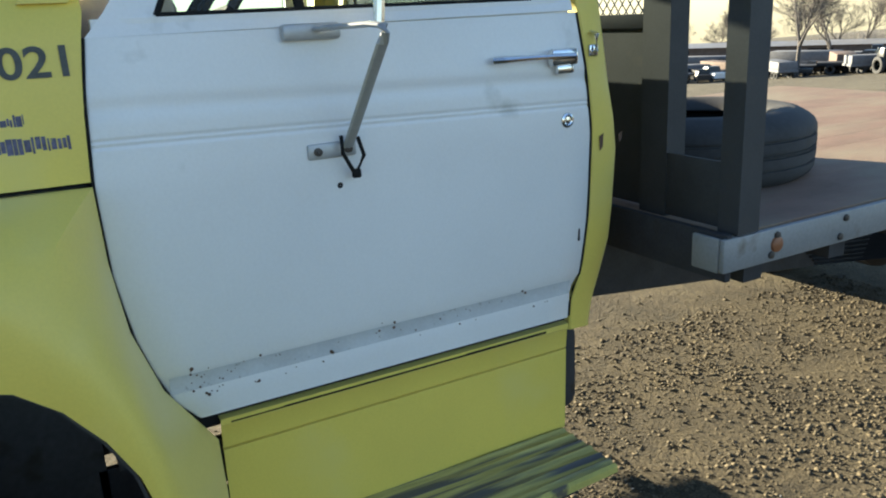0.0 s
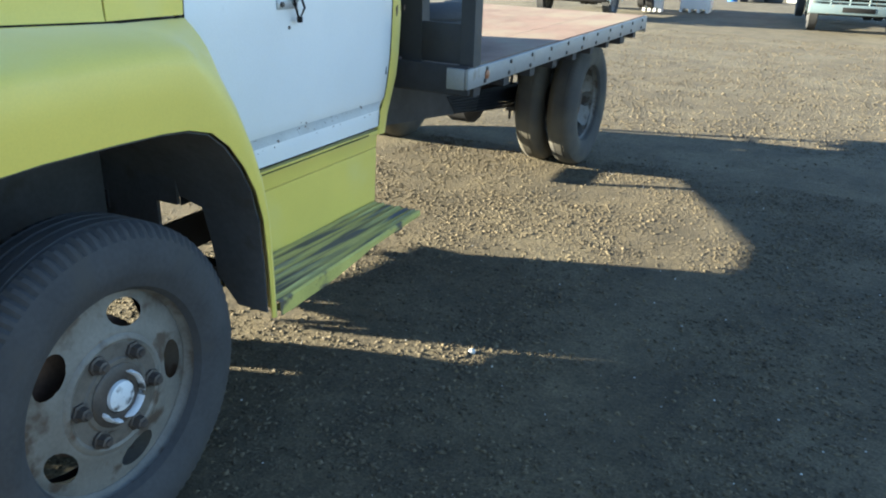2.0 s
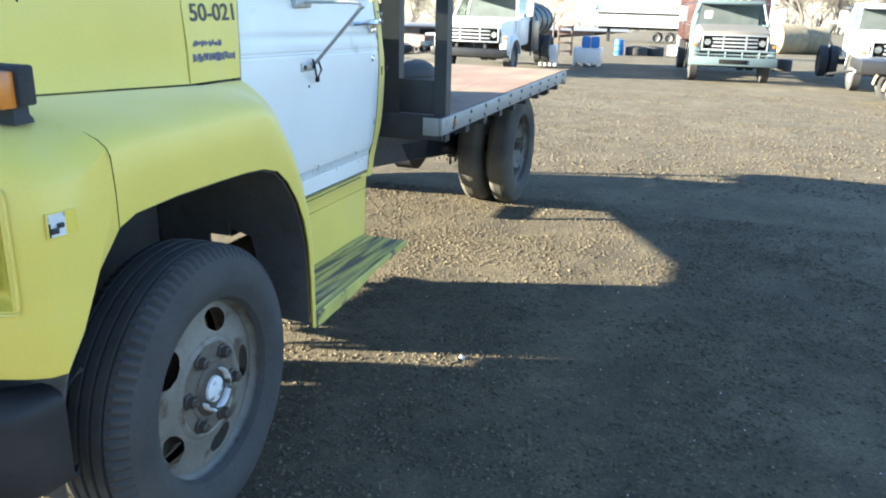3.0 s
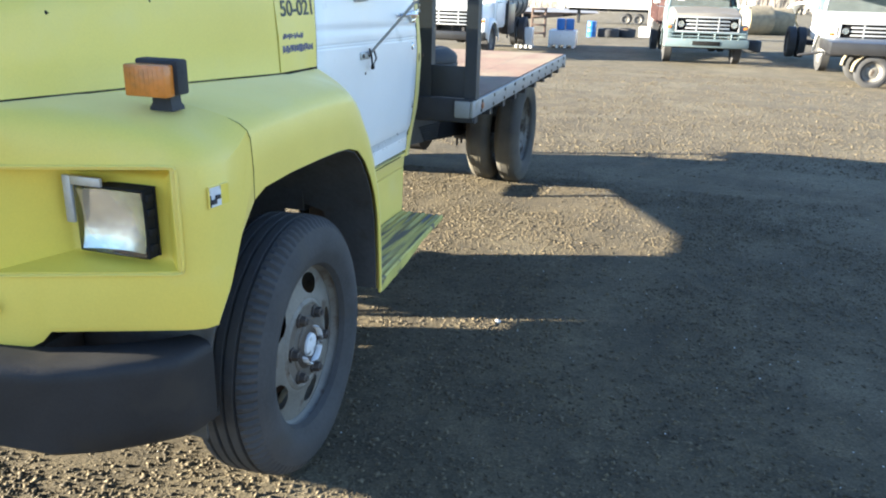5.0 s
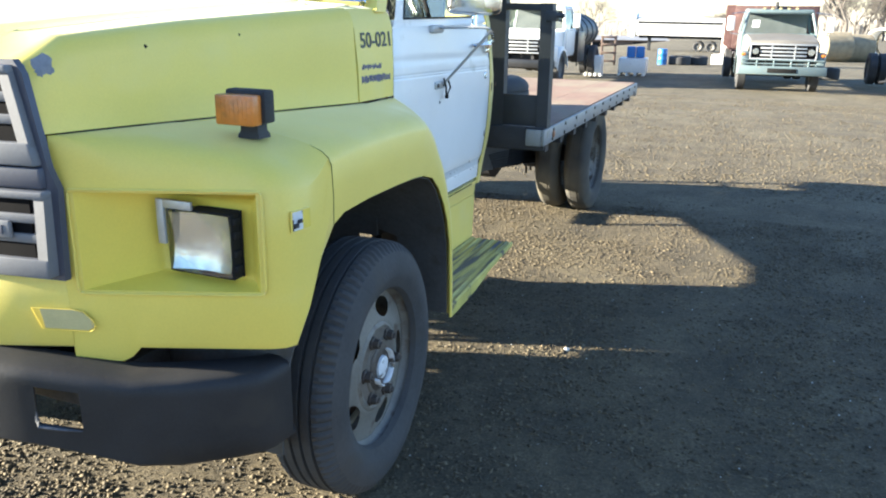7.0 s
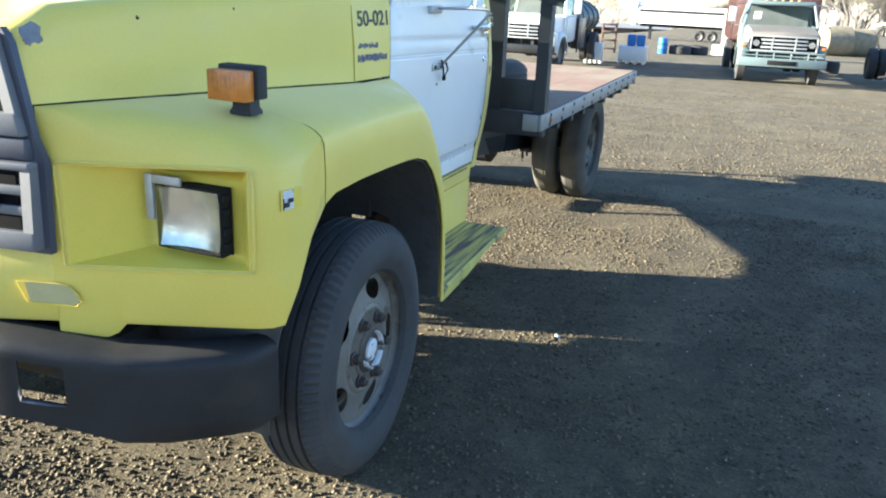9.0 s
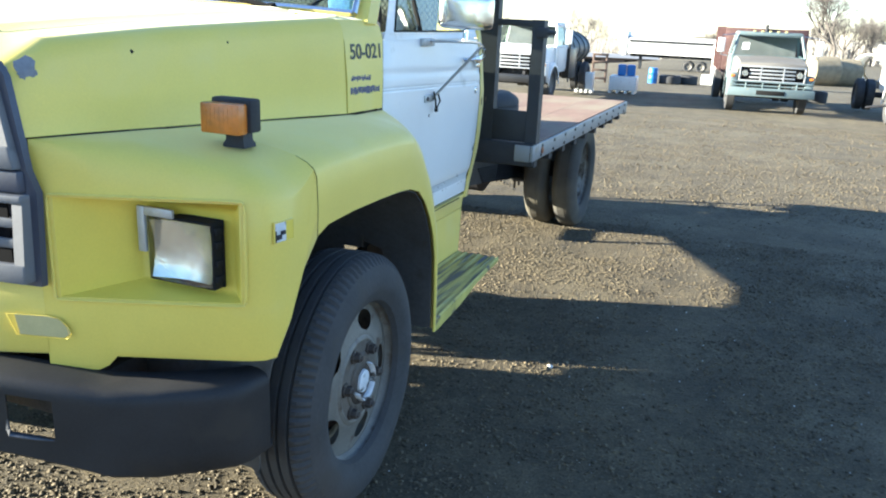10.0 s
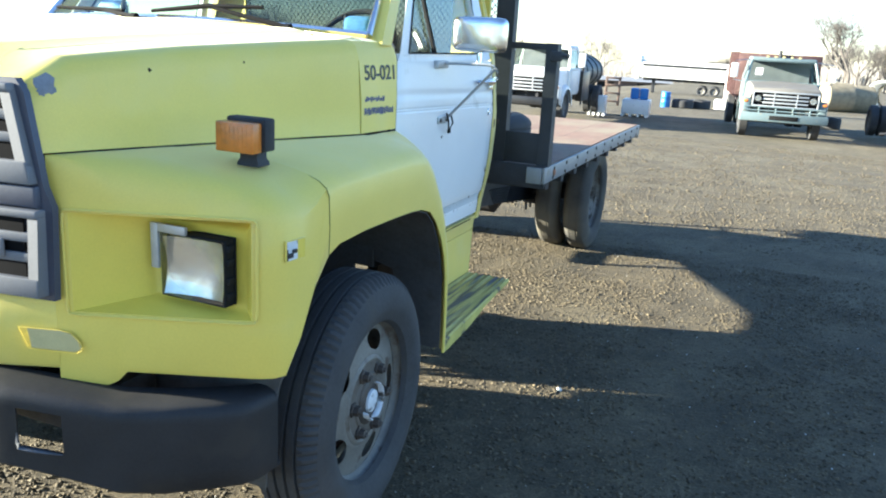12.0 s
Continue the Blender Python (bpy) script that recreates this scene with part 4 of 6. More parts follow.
# back wall with window
bm = bmesh.new()
for a in ((-0.31, 2 * XC + 0.31, 0.78, 1.62), (-0.36, 2 * XC + 0.36, 2.02, 2.15), (-0.31, -0.52, 1.62, 2.02), (2 * XC + 0.52, 2 * XC + 0.31, 1.62, 2.02)):
    box(bm, min(a[:2]), max(a[:2]), 1.80, 1.825, a[2], a[3])
part("back_wall", bm, YELLOW, truck, "yellow cab back wall with a wide window")
bm = bmesh.new()
box(bm, 2 * XC + 0.51, -0.51, 1.81, 1.815, 1.61, 2.03)
pane = part("back_window", bm, TINT, truck, "tinted back window glass")
bm = bmesh.new()
box(bm, 2 * XC + 0.34, -0.34, 0.62, 1.79, 0.80, 0.84)
part("cab_floor", bm, DARK, truck, "dark cab floor")

# black sheet behind the door gaps, painted as the shade in them
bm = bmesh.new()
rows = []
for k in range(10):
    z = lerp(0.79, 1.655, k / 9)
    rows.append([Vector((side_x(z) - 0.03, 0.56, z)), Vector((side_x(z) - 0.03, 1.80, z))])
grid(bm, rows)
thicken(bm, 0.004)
both("door_opening", bm, SEAM, truck, "black sheet for the shade behind the door gaps")

# doors


def door_x(z, y):
    """The door skin with its pressed lines."""
    zz = z + 0.03 * (y - 0.6) / 1.1
    x = side_x(z)
    x -= 0.0032 * math.exp(-((zz - 1.455) / 0.0028) ** 2) + 0.0028 * math.exp(-((zz - 1.466) / 0.0028) ** 2)
    x -= 0.004 * math.exp(-((zz - 1.525) / 0.016) ** 2)
    x -= 0.006 * max(0.0, 1 - abs(z - 0.925) / 0.035)
    return x


for sgn in (0, 1):
    bm = bmesh.new()
    heights = [0.832, 0.838, 0.87, 0.89, 0.905, 0.925, 0.945, 0.96, 0.985, 1.05, 1.12, 1.2, 1.28, 1.35] + [1.385, 1.40, 1.41] + [1.416 + 0.002 * k for k in range(31)] + [1.484 + 0.008 * k for k in range(10)] + [1.585, 1.61, 1.64, 1.655]
    rows = []
    for z in heights:
        y0, y1 = table(z, FRONT), table(z, REAR)
        ys = [y0, y0 + 0.006] + [lerp(y0 + 0.006, y1 - 0.006, k / 14) for k in range(1, 14)] + [y1 - 0.006, y1]
        row = [Vector((door_x(z, y) - (0.004 if k in (0, len(ys) - 1) else 0), y, z)) for k, y in enumerate(ys)]
        rows.append([row[0] + Vector((-0.03, 0, 0))] + row + [row[-1] + Vector((-0.03, 0, 0))])
    grid(bm, rows)
    door = part("door", flip(bm) if sgn else bm, WHITE, truck, "white cab door with scuffed lower edge", sharp=50)
    for keys, off in ((FRONT, -0.0035), (REAR, 0.0035)):
        bm = bmesh.new()
        rod(bm, [(side_x(z) - 0.0035, table(z, keys) + off, z) for z in [lerp(0.835, 1.655, k / 20) for k in range(21)]], 0.0032, 6)
        part("door_seal", flip(bm) if sgn else bm, SEAM, door, "black rubber strip in the door gap")
    # scuffed strip along the pressed line at the bottom
    bm = bmesh.new()
    rows = []
    for z in (0.905, 0.925, 0.945):
        rows.append([Vector((door_x(z, y) + 0.0012, y, z)) for y in [lerp(0.655, 1.735, k / 12) for k in range(13)]])
    grid(bm, rows)
    part("scuff_strip", flip(bm) if sgn else bm, SCUFF, door, "scuffed strip with rust specks")
    rnd = random.Random(4)
    bm = bmesh.new()
    for k in range(60):
        y = 0.70 + (rnd.random() ** 2.2) * 0.98
        z = 0.885 + rnd.random() * 0.075
        r = 0.0012 + 0.0032 * rnd.random() ** 2.5
        x = door_x(z, y)
        plate(bm, [(x, y + r * math.cos(a) * (0.7 + 0.5 * rnd.random()), z + r * math.sin(a)) for a in (q * math.pi / 4 for q in range(8))], (0.0025, 0, 0))
    rust = part("rust_specks", flip(bm) if sgn else bm, RUST, door, "brown rust specks")
    tagged(rust, kind="stuff")
    bm = bmesh.new()
    box(bm, side_x(1.655) - 0.032, side_x(1.655) - 0.010, 0.615, 1.725, 1.625, 1.688)
    part("window_ledge", flip(bm) if sgn else bm, WHITE, door, "white ledge under the side window")
    # window surround
    bm = bmesh.new()
    ring = [(0.60, 1.655), (0.64, 1.70), (0.955, 2.12), (1.02, 2.15), (1.62, 2.15), (1.68, 2.11), (1.735, 1.66)]
    inner = [(0.735, 1.69), (0.75, 1.72), (0.985, 2.07), (1.03, 2.10), (1.57, 2.10), (1.60, 2.07), (1.615, 1.69)]
    base = [[Vector((side_x(z) - 0.002, y, z)) for y, z in ring] + [Vector((side_x(1.655) - 0.002, 1.735, 1.655)), Vector((side_x(1.655) - 0.002, 0.60, 1.655))]]
    o = [bm.verts.new((side_x(z) - 0.002, y, z)) for y, z in ring]
    q = [bm.verts.new((side_x(z) - 0.010, y, z)) for y, z in inner]
    w = [bm.verts.new((side_x(z) - 0.045, y, z)) for y, z in inner]
    for k in range(len(o)):
        j = (k + 1) % len(o)
        bm.faces.new((o[k], o[j], q[j], q[k]))
        bm.faces.new((q[k], q[j], w[j], w[k]))
    part("window_surround", flip(bm) if sgn else bm, WHITE, door, "white window surround")
    bm = bmesh.new()
    rod(bm, [(side_x(z) - 0.012, y, z) for y, z in inner + inner[:1]], 0.007, 6)
    part("window_seal", flip(bm) if sgn else bm, SEAM, door, "black rubber seal")
    bm = bmesh.new()
    rod(bm, [(side_x(1.69) - 0.018, 1.03, 1.69), (side_x(2.08) - 0.018, 0.985, 2.085)], 0.011, 6)
    part("vent_divider", flip(bm) if sgn else bm, SEAM, door, "black vent window divider")
    bm = bmesh.new()
    plate(bm, [(side_x(z) - 0.03, y, z) for y, z in inner], (-0.003, 0, 0))
    pane = part("window_pane", flip(bm) if sgn else bm, PANE, door, "clear side window glass")
    pane.visible_shadow = False
    # handle, lock, holes
    bm = bmesh.new()
    rod(bm, [(-0.238, 1.482, 1.555), (-0.222, 1.495, 1.556), (-0.219, 1.56, 1.556), (-0.219, 1.63, 1.555), (-0.228, 1.71, 1.552)], [0.012, 0.012, 0.009, 0.009, 0.012], 8, 0.8)
    box(bm, -0.247, -0.222, 1.64, 1.722, 1.530, 1.571, 0.008)
    handle = part("handle", flip(bm) if sgn else bm, CHROME, door, "chrome door handle")
    bm = bmesh.new()
    box(bm, -0.247, -0.228, 1.66, 1.712, 1.510, 1.532, 0.005)
    part("push_button", flip(bm) if sgn else bm, CHROME, door, "chrome push button")
    bm = bmesh.new()
    lathe(bm, [(-0.004, 0.019), (0.004, 0.019), (0.007, 0.013), (0.005, 0.009), (0.006, 0.001)], (-0.245, 1.70, 1.392), 18)
    part("lock", flip(bm) if sgn else bm, CHROME, door, "chrome door lock")
    bm = bmesh.new()
    lathe(bm, [(-0.001, 0.0075), (0.0015, 0.006), (0.001, 0.001)], (door_x(1.314, 1.07), 1.07, 1.314), 12)
    part("hole", flip(bm) if sgn else bm, SEAM, door, "dark drilled hole")
    bm = bmesh.new()
    box(bm, side_x(1.08) - 0.002, side_x(1.08) + 0.0015, 1.748, 1.753, 1.06, 1.105)
    part("slot", flip(bm) if sgn else bm, SEAM, door, "dark narrow slot")
    # mirror on its bent bracket
    bm = bmesh.new()
    box(bm, -0.25, -0.236, 1.0, 1.112, 1.378, 1.412, 0.005)
    bracket = part("mirror_bracket", flip(bm) if sgn else bm, ALU, door, "bent aluminium mirror bracket")
    bm = bmesh.new()
    for y in (1.022, 1.092):
        bm = bmesh.new()
        lathe(bm, [(0.0, 0.010), (0.008, 0.009), (0.009, 0.001)], (-0.238, y, 1.395), 10)
        part("screw", flip(bm) if sgn else bm, GREASE, bracket)
    bm = bmesh.new()
    rod(bm, [(-0.236, 1.092, 1.398), (-0.215, 1.092, 1.42), (-0.03, 1.095, 1.620), (-0.012, 1.095, 1.640), (-0.022, 1.093, 1.652), (-0.06, 1.085, 1.655), (-0.19, 1.06, 1.652), (-0.235, 1.045, 1.650)], 0.0135, 8, 0.45)
    part("arm", flip(bm) if sgn else bm, ALU, bracket, "flat bent aluminium arm")
    bm = bmesh.new()
    box(bm, -0.268, -0.238, 0.972, 1.10, 1.628, 1.662, 0.008)
    part("foot", flip(bm) if sgn else bm, ALU, bracket, "chrome mirror foot")
    bm = bmesh.new()
    rod(bm, [(-0.228, 1.075, 1.425), (-0.215, 1.07, 1.39), (-0.222, 1.095, 1.345), (-0.224, 1.102, 1.34), (-0.212, 1.118, 1.38), (-0.222, 1.11, 1.42)], 0.0045, 6)
    box(bm, -0.23, -0.216, 1.092, 1.112, 1.33, 1.35, 0.004)
    part("cable", flip(bm) if sgn else bm, SEAM, bracket, "loose black cable loop")
    bm = bmesh.new()
    rows = []
    for i in range(1, 16):
        lat = math.pi * (i / 16 - 0.5)
        row = []
        for k in range(36):
            lon = 2 * math.pi * k / 36
            power = lambda v, e: math.copysign(abs(v) ** e, v)
            row.append(Vector((-0.1075 + 0.130 * power(math.cos(lat), 0.35) * power(math.cos(lon), 0.3), 1.128 + 0.042 * power(math.sin(lat), 0.8), 1.785 + 0.078 * power(math.cos(lat), 0.35) * power(math.sin(lon), 0.3))))
        rows.append(row)
    vs = grid(bm, rows, True)
    bm.faces.new(vs[0])
    bm.faces.new(vs[-1])
    head = part("mirror_head", flip(bm) if sgn else bm, CHROME, bracket, "chrome mirror shell")
    bm = bmesh.new()
    rod(bm, [(-0.105, 1.125, 1.655), (-0.105, 1.13, 1.712)], 0.012, 8)
    part("stem", flip(bm) if sgn else bm, CHROME, bracket)

# lettering on the cowl
label = bpy.data.curves.new("lettering", "FONT")
label.body, label.size, label.extrude = "50-021", 0.078, 0.0006
label.align_x = "LEFT"
label.materials.append(INK)
lettering = new("lettering", label)
label.offset = 0.0013
along = (cowl_x(0.56, 1.6) - cowl_x(0.33, 1.6)) / 0.23
rise = (side_x(1.645) - side_x(1.583)) / 0.062
right, upward = Vector((along, 1, 0)).normalized(), Vector((rise, 0, 1)).normalized()
outward = right.cross(upward)
upward = outward.cross(right)
lettering.matrix_basis = Matrix.Translation((cowl_x(0.328, 1.592) + 0.0018, 0.328, 1.592)) @ Matrix((right, upward, outward)).transposed().to_4x4()
lettering.scale = (1.15, 1, 1)
lettering.parent = truck
tagged(lettering, "faded black painted unit number")
rnd = random.Random(11)
for z0, z1, y0, y1 in ((1.508, 1.530, 0.325, 0.475), (1.458, 1.488, 0.320, 0.545)):
    bm = bmesh.new()
    y = y0
    while y < y1:
        w = 0.003 + 0.008 * rnd.random()
        lo, hi = z0 + 0.008 * rnd.random() ** 2, z1 - 0.009 * rnd.random() ** 2
        plate(bm, [(cowl_x(yy, zz) - 0.001, yy, zz) for yy, zz in ((y, lo), (min(y + w, y1), lo), (min(y + w, y1), hi), (y, hi))], (0.0018, 0, 0))
        y += w + 0.0005 + 0.002 * rnd.random()
    tagged(part("model_mark", bm, INK_BLUE, truck), "worn illegible blue lettering", kind="stuff")

# staple on the cab corner
bm = bmesh.new()
rod(bm, [(side_x(1.56) - 0.004, 1.785, 1.556), (side_x(1.56) + 0.018, 1.787, 1.560), (side_x(1.6) + 0.018, 1.790, 1.600), (side_x(1.6) - 0.004, 1.789, 1.606)], 0.007, 8, 0.7)
box(bm, side_x(1.55) - 0.006, side_x(1.55) + 0.006, 1.774, 1.802, 1.545, 1.575, 0.004)
part("hook", bm, CHROME, truck, "small chrome hook on the cab corner")

# rocker and running board
for sgn in (0, 1):
    bm = bmesh.new()
    rows = []
    for y in [lerp(0.632 if sgn else 0.752, 1.738, k / 8) for k in range(9)]:
        rows.append([Vector((x, y, z)) for x, z in ((-0.36, 0.47), (-0.312, 0.475), (-0.309, 0.50), (-0.303, 0.7295), (-0.317, 0.7325), (-0.303, 0.7355), (-0.298, 0.79), (-0.292, 0.798), (-0.292, 0.812), (-0.33, 0.815))])
    grid(bm, rows)
    rocker = part("rocker", flip(bm) if sgn else bm, YELLOW, truck, "yellow rocker panel")
    for y0, y1, high in ((0.775, 0.90, 0.003), (0.90, 1.40, 0.0045), (1.40, 1.66, 0.006)):
        bm = bmesh.new()
        box(bm, -0.31, -0.2905, y0, y1, 0.8, 0.8 + high)
        part("drain_slot", flip(bm) if sgn else bm, SEAM, rocker)
    bm = bmesh.new()
    rows = []
    for k in range(13):
        t = k / 12
        y = lerp(0.85 if sgn else 0.665, 1.728, t)
        xo = lerp(-0.02, -0.068, t)
        sag = 0.012 * math.sin(t * 9) * 0.3
        cols = [Vector((-0.315, y + 0.01 * (1 - t), 0.478))]
        for r in range(6):
            x = lerp(-0.30, xo - 0.03, r / 5)
            worn = 0.003 * noise.noise((y * 6, r * 1.7, 2))
            cols += [Vector((x - 0.012, y, 0.475)), Vector((x, y, 0.4795 + sag + worn)), Vector((x + 0.012, y, 0.475))]
        cols += [Vector((xo, y - 0.02 * t, 0.478)), Vector((xo + 0.006, y - 0.02 * t, 0.468)), Vector((xo + 0.004, y - 0.02 * t, lerp(0.44, 0.459, t))), Vector((xo - 0.04, y - 0.02 * t, lerp(0.435, 0.456, t)))]
        rows.append(cols)
    grid(bm, rows)
    thicken(bm, 0.004)
    board = part("running_board", flip(bm) if sgn else bm, STEP, truck, "ribbed yellow running board worn to black", sharp=50)
    for y in (0.80, 1.55):
        bm = bmesh.new()
        box(bm, -0.60, -0.09, y, y + 0.06, 0.42, 0.465)
        part("support", flip(bm) if sgn else bm, DARK, board)
    bm = bmesh.new()
    rows = []
    for k in range(19):
        y = lerp(0.86 if sgn else 0.655, 1.722, k / 18)
        x = lerp(-0.016, -0.070, (y - 0.655) / 1.067) + 0.003 * noise.noise((y * 5, 1, 0))
        drop = lerp(0.428, 0.458, min(1, max(0, (y - 0.95) / 0.35))) + 0.010 * noise.noise((y * 9, 4, 0))
        rows.append([Vector((x, y, 0.483)), Vector((x + 0.009, y, 0.477)), Vector((x + 0.010, y, drop)), Vector((x - 0.006, y, drop - 0.004))])
    grid(bm, rows)
    part("edge_trim", flip(bm) if sgn else bm, STEPEDGE, board, "yellow step edge")

# windshield, wipers, cabin
bm = bmesh.new()
rows = []
for k in range(7):
    x = lerp(-0.345, 2 * XC + 0.345, k / 6)
    bow = 0.05 * (1 - ((x - XC) / 0.86) ** 2)
    top = x + (0.085 if x < XC else -0.085) * (abs(x - XC) / 0.86)
    rows.append([Vector((x, 0.505 - bow, 1.752 + bow * 0.5)), Vector((top, 0.865 - bow, 2.15))])
grid(bm, rows)
thicken(bm, 0.004)
pane = part("windshield", bm, PANE, truck, "clear windshield glass")
pane.visible_shadow = False
bm = bmesh.new()
rod(bm, [r[0] + Vector((0, -0.006, 0.004)) for r in rows], 0.014, 6)
rod(bm, [rows[0][0], rows[0][1]], 0.014, 6)
rod(bm, [rows[-1][0], rows[-1][1]], 0.014, 6)
part("windshield_seal", bm, CHROME, truck, "bright windshield moulding")
for base, tip, blade in (((-0.665, 0.42, 1.765), (-1.07, 0.435, 1.835), ((-0.80, 0.445, 1.84), (-1.36, 0.43, 1.805))), ((-1.45, 0.42, 1.775), (-1.70, 0.48, 1.80), ((-1.55, 0.46, 1.80), (-1.95, 0.47, 1.80)))):
    bm = bmesh.new()
    rod(bm, [base, tip], [0.013, 0.008], 6)
    lathe(bm, [(-0.012, 0.001), (-0.012, 0.018), (0.012, 0.018), (0.012, 0.001)], base, 10)
    arm = part("wiper", bm, WIPER, truck, "black windshield wiper")
    bm = bmesh.new()
    rod(bm, [blade[0], tip, blade[1]], [0.008, 0.012, 0.008], 6)
    part("blade", bm, WIPER, arm)
bm = bmesh.new()
box(bm, 2 * XC + 0.36, -0.36, 0.56, 0.80, 1.45, 1.735, 0.03)
part("dashboard", bm, CABIN, truck, "grey dashboard")
bm = bmesh.new()
circle = [Vector((-0.65 + 0.20 * math.cos(a), 0.93 + 0.12 * math.sin(a), 1.70 + 0.16 * math.sin(a))) for a in (2 * math.pi * k / 24 for k in range(25))]
rod(bm, circle, 0.013, 7)
for k in (0, 8, 16):
    rod(bm, [circle[k], (-0.65, 0.90, 1.68)], 0.012, 6)
rod(bm, [(-0.65, 0.91, 1.68), (-0.65, 0.70, 1.54)], 0.03, 8)
part("steering_wheel", bm, SEAM, truck, "black steering wheel")
bm = bmesh.new()
box(bm, 2 * XC + 0.40, -0.40, 1.22, 1.70, 1.10, 1.28, 0.05)
box(bm, 2 * XC + 0.40, -0.40, 1.62, 1.78, 1.25, 1.66, 0.05)
part("bench_seat", bm, CABIN, truck, "grey vinyl bench seat")
bm = bmesh.new()
box(bm, -0.56, -0.42, 0.66, 0.76, 1.736, 1.83, 0.03, seg=3)
part("cloth", bm, BLUE_CLOTH, truck, "blue cloth on the dashboard")


# ---- wheels ----
def tyre_mesh(bm, centre, face, sgn, flat=True, notch=0.011, r=0.472, rim_r=0.275, w=0.245, groove=0.012):
    """A tyre whose outer side wall lies at face; sgn 1 opens to +x."""
    s = r / 0.5
    prof = [(-0.012, rim_r), (0.008, rim_r + 0.012), (0.026, rim_r + 0.045), (0.032, 0.380 * s), (0.025, 0.425 * s), (0.011, 0.457 * s), (0.004, 0.470 * s), (-0.008, 0.486 * s), (-0.024, 0.496 * s),
            (-0.042, 0.498 * s), (-0.044, (0.499 - groove) * s), (-0.052, (0.499 - groove) * s), (-0.054, 0.499 * s), (-0.082, 0.5 * s), (-0.084, (0.5 - groove) * s), (-0.092, (0.5 - groove) * s), (-0.094, 0.5 * s)]
    half = w / 2 - 0.032
    prof = prof + [(-2 * half - x, rr) for x, rr in prof[::-1]]
    seg = 264
    rows = []
    n = len(prof)
    for i, (x, rr) in enumerate(prof):
        row = []
        edge = i in (6, 7, 8) or i in (n - 7, n - 8, n - 9)
        for k in range(seg):
            a = 2 * math.pi * k / seg
            q = rr - (notch if edge and (k % 3) == 0 else 0.0)
            p = Vector((face + sgn * (x - 0.032), q * math.cos(a), q * math.sin(a)))
            if flat:
                low = centre[2] + p.z
                if low < 0.004:
                    p.z = 0.004 - centre[2]
                bulge = max(0.0, 1 - (low / 0.16)) if low < 0.16 else 0.0
                if x > -0.02:
                    p.x += sgn * 0.014 * bulge
            row.append(Vector((0, centre[1], centre[2])) + p)
        rows.append(row)
    grid(bm, rows, True)


def disc_mesh(bm, centre, prof, holes, hole_r, hole_size, sgn, start):
    """A dished disc with real openings: prof of (x, radius)."""
    seg = 150
    rows = [[Vector((sgn * x, r * math.cos(a), r * math.sin(a))) for a in (2 * math.pi * k / seg for k in range(seg))] for x, r in prof]
    vs = grid(bm, rows, True)

    def inside(p):
        best = 9.0
        for k in range(holes):
            a = start + 2 * math.pi * k / holes
            c = Vector((0, hole_r * math.cos(a), hole_r * math.sin(a)))
            d = Vector((0, p.y, p.z)) - c
            u = d.dot(Vector((0, math.cos(a), math.sin(a)))) / hole_size[0]
            v = d.dot(Vector((0, -math.sin(a), math.cos(a)))) / hole_size[1]
            e = math.hypot(u, v)
            if e < best:
                best, where = e, (c, d)
        return best, where

    gone = [f for f in bm.faces if inside(f.calc_center_median())[0] < 1]
    bmesh.ops.delete(bm, geom=gone, context="FACES")
    for v in bm.verts:
        if any(len(e.link_faces) == 1 for e in v.link_edges):
            e, (c, d) = inside(v.co)
            if 0.3 < e < 1.6:
                goal = c + d / e
                v.co.y, v.co.z = goal.y, goal.z
    for v in bm.verts:
        v.co += Vector(centre)


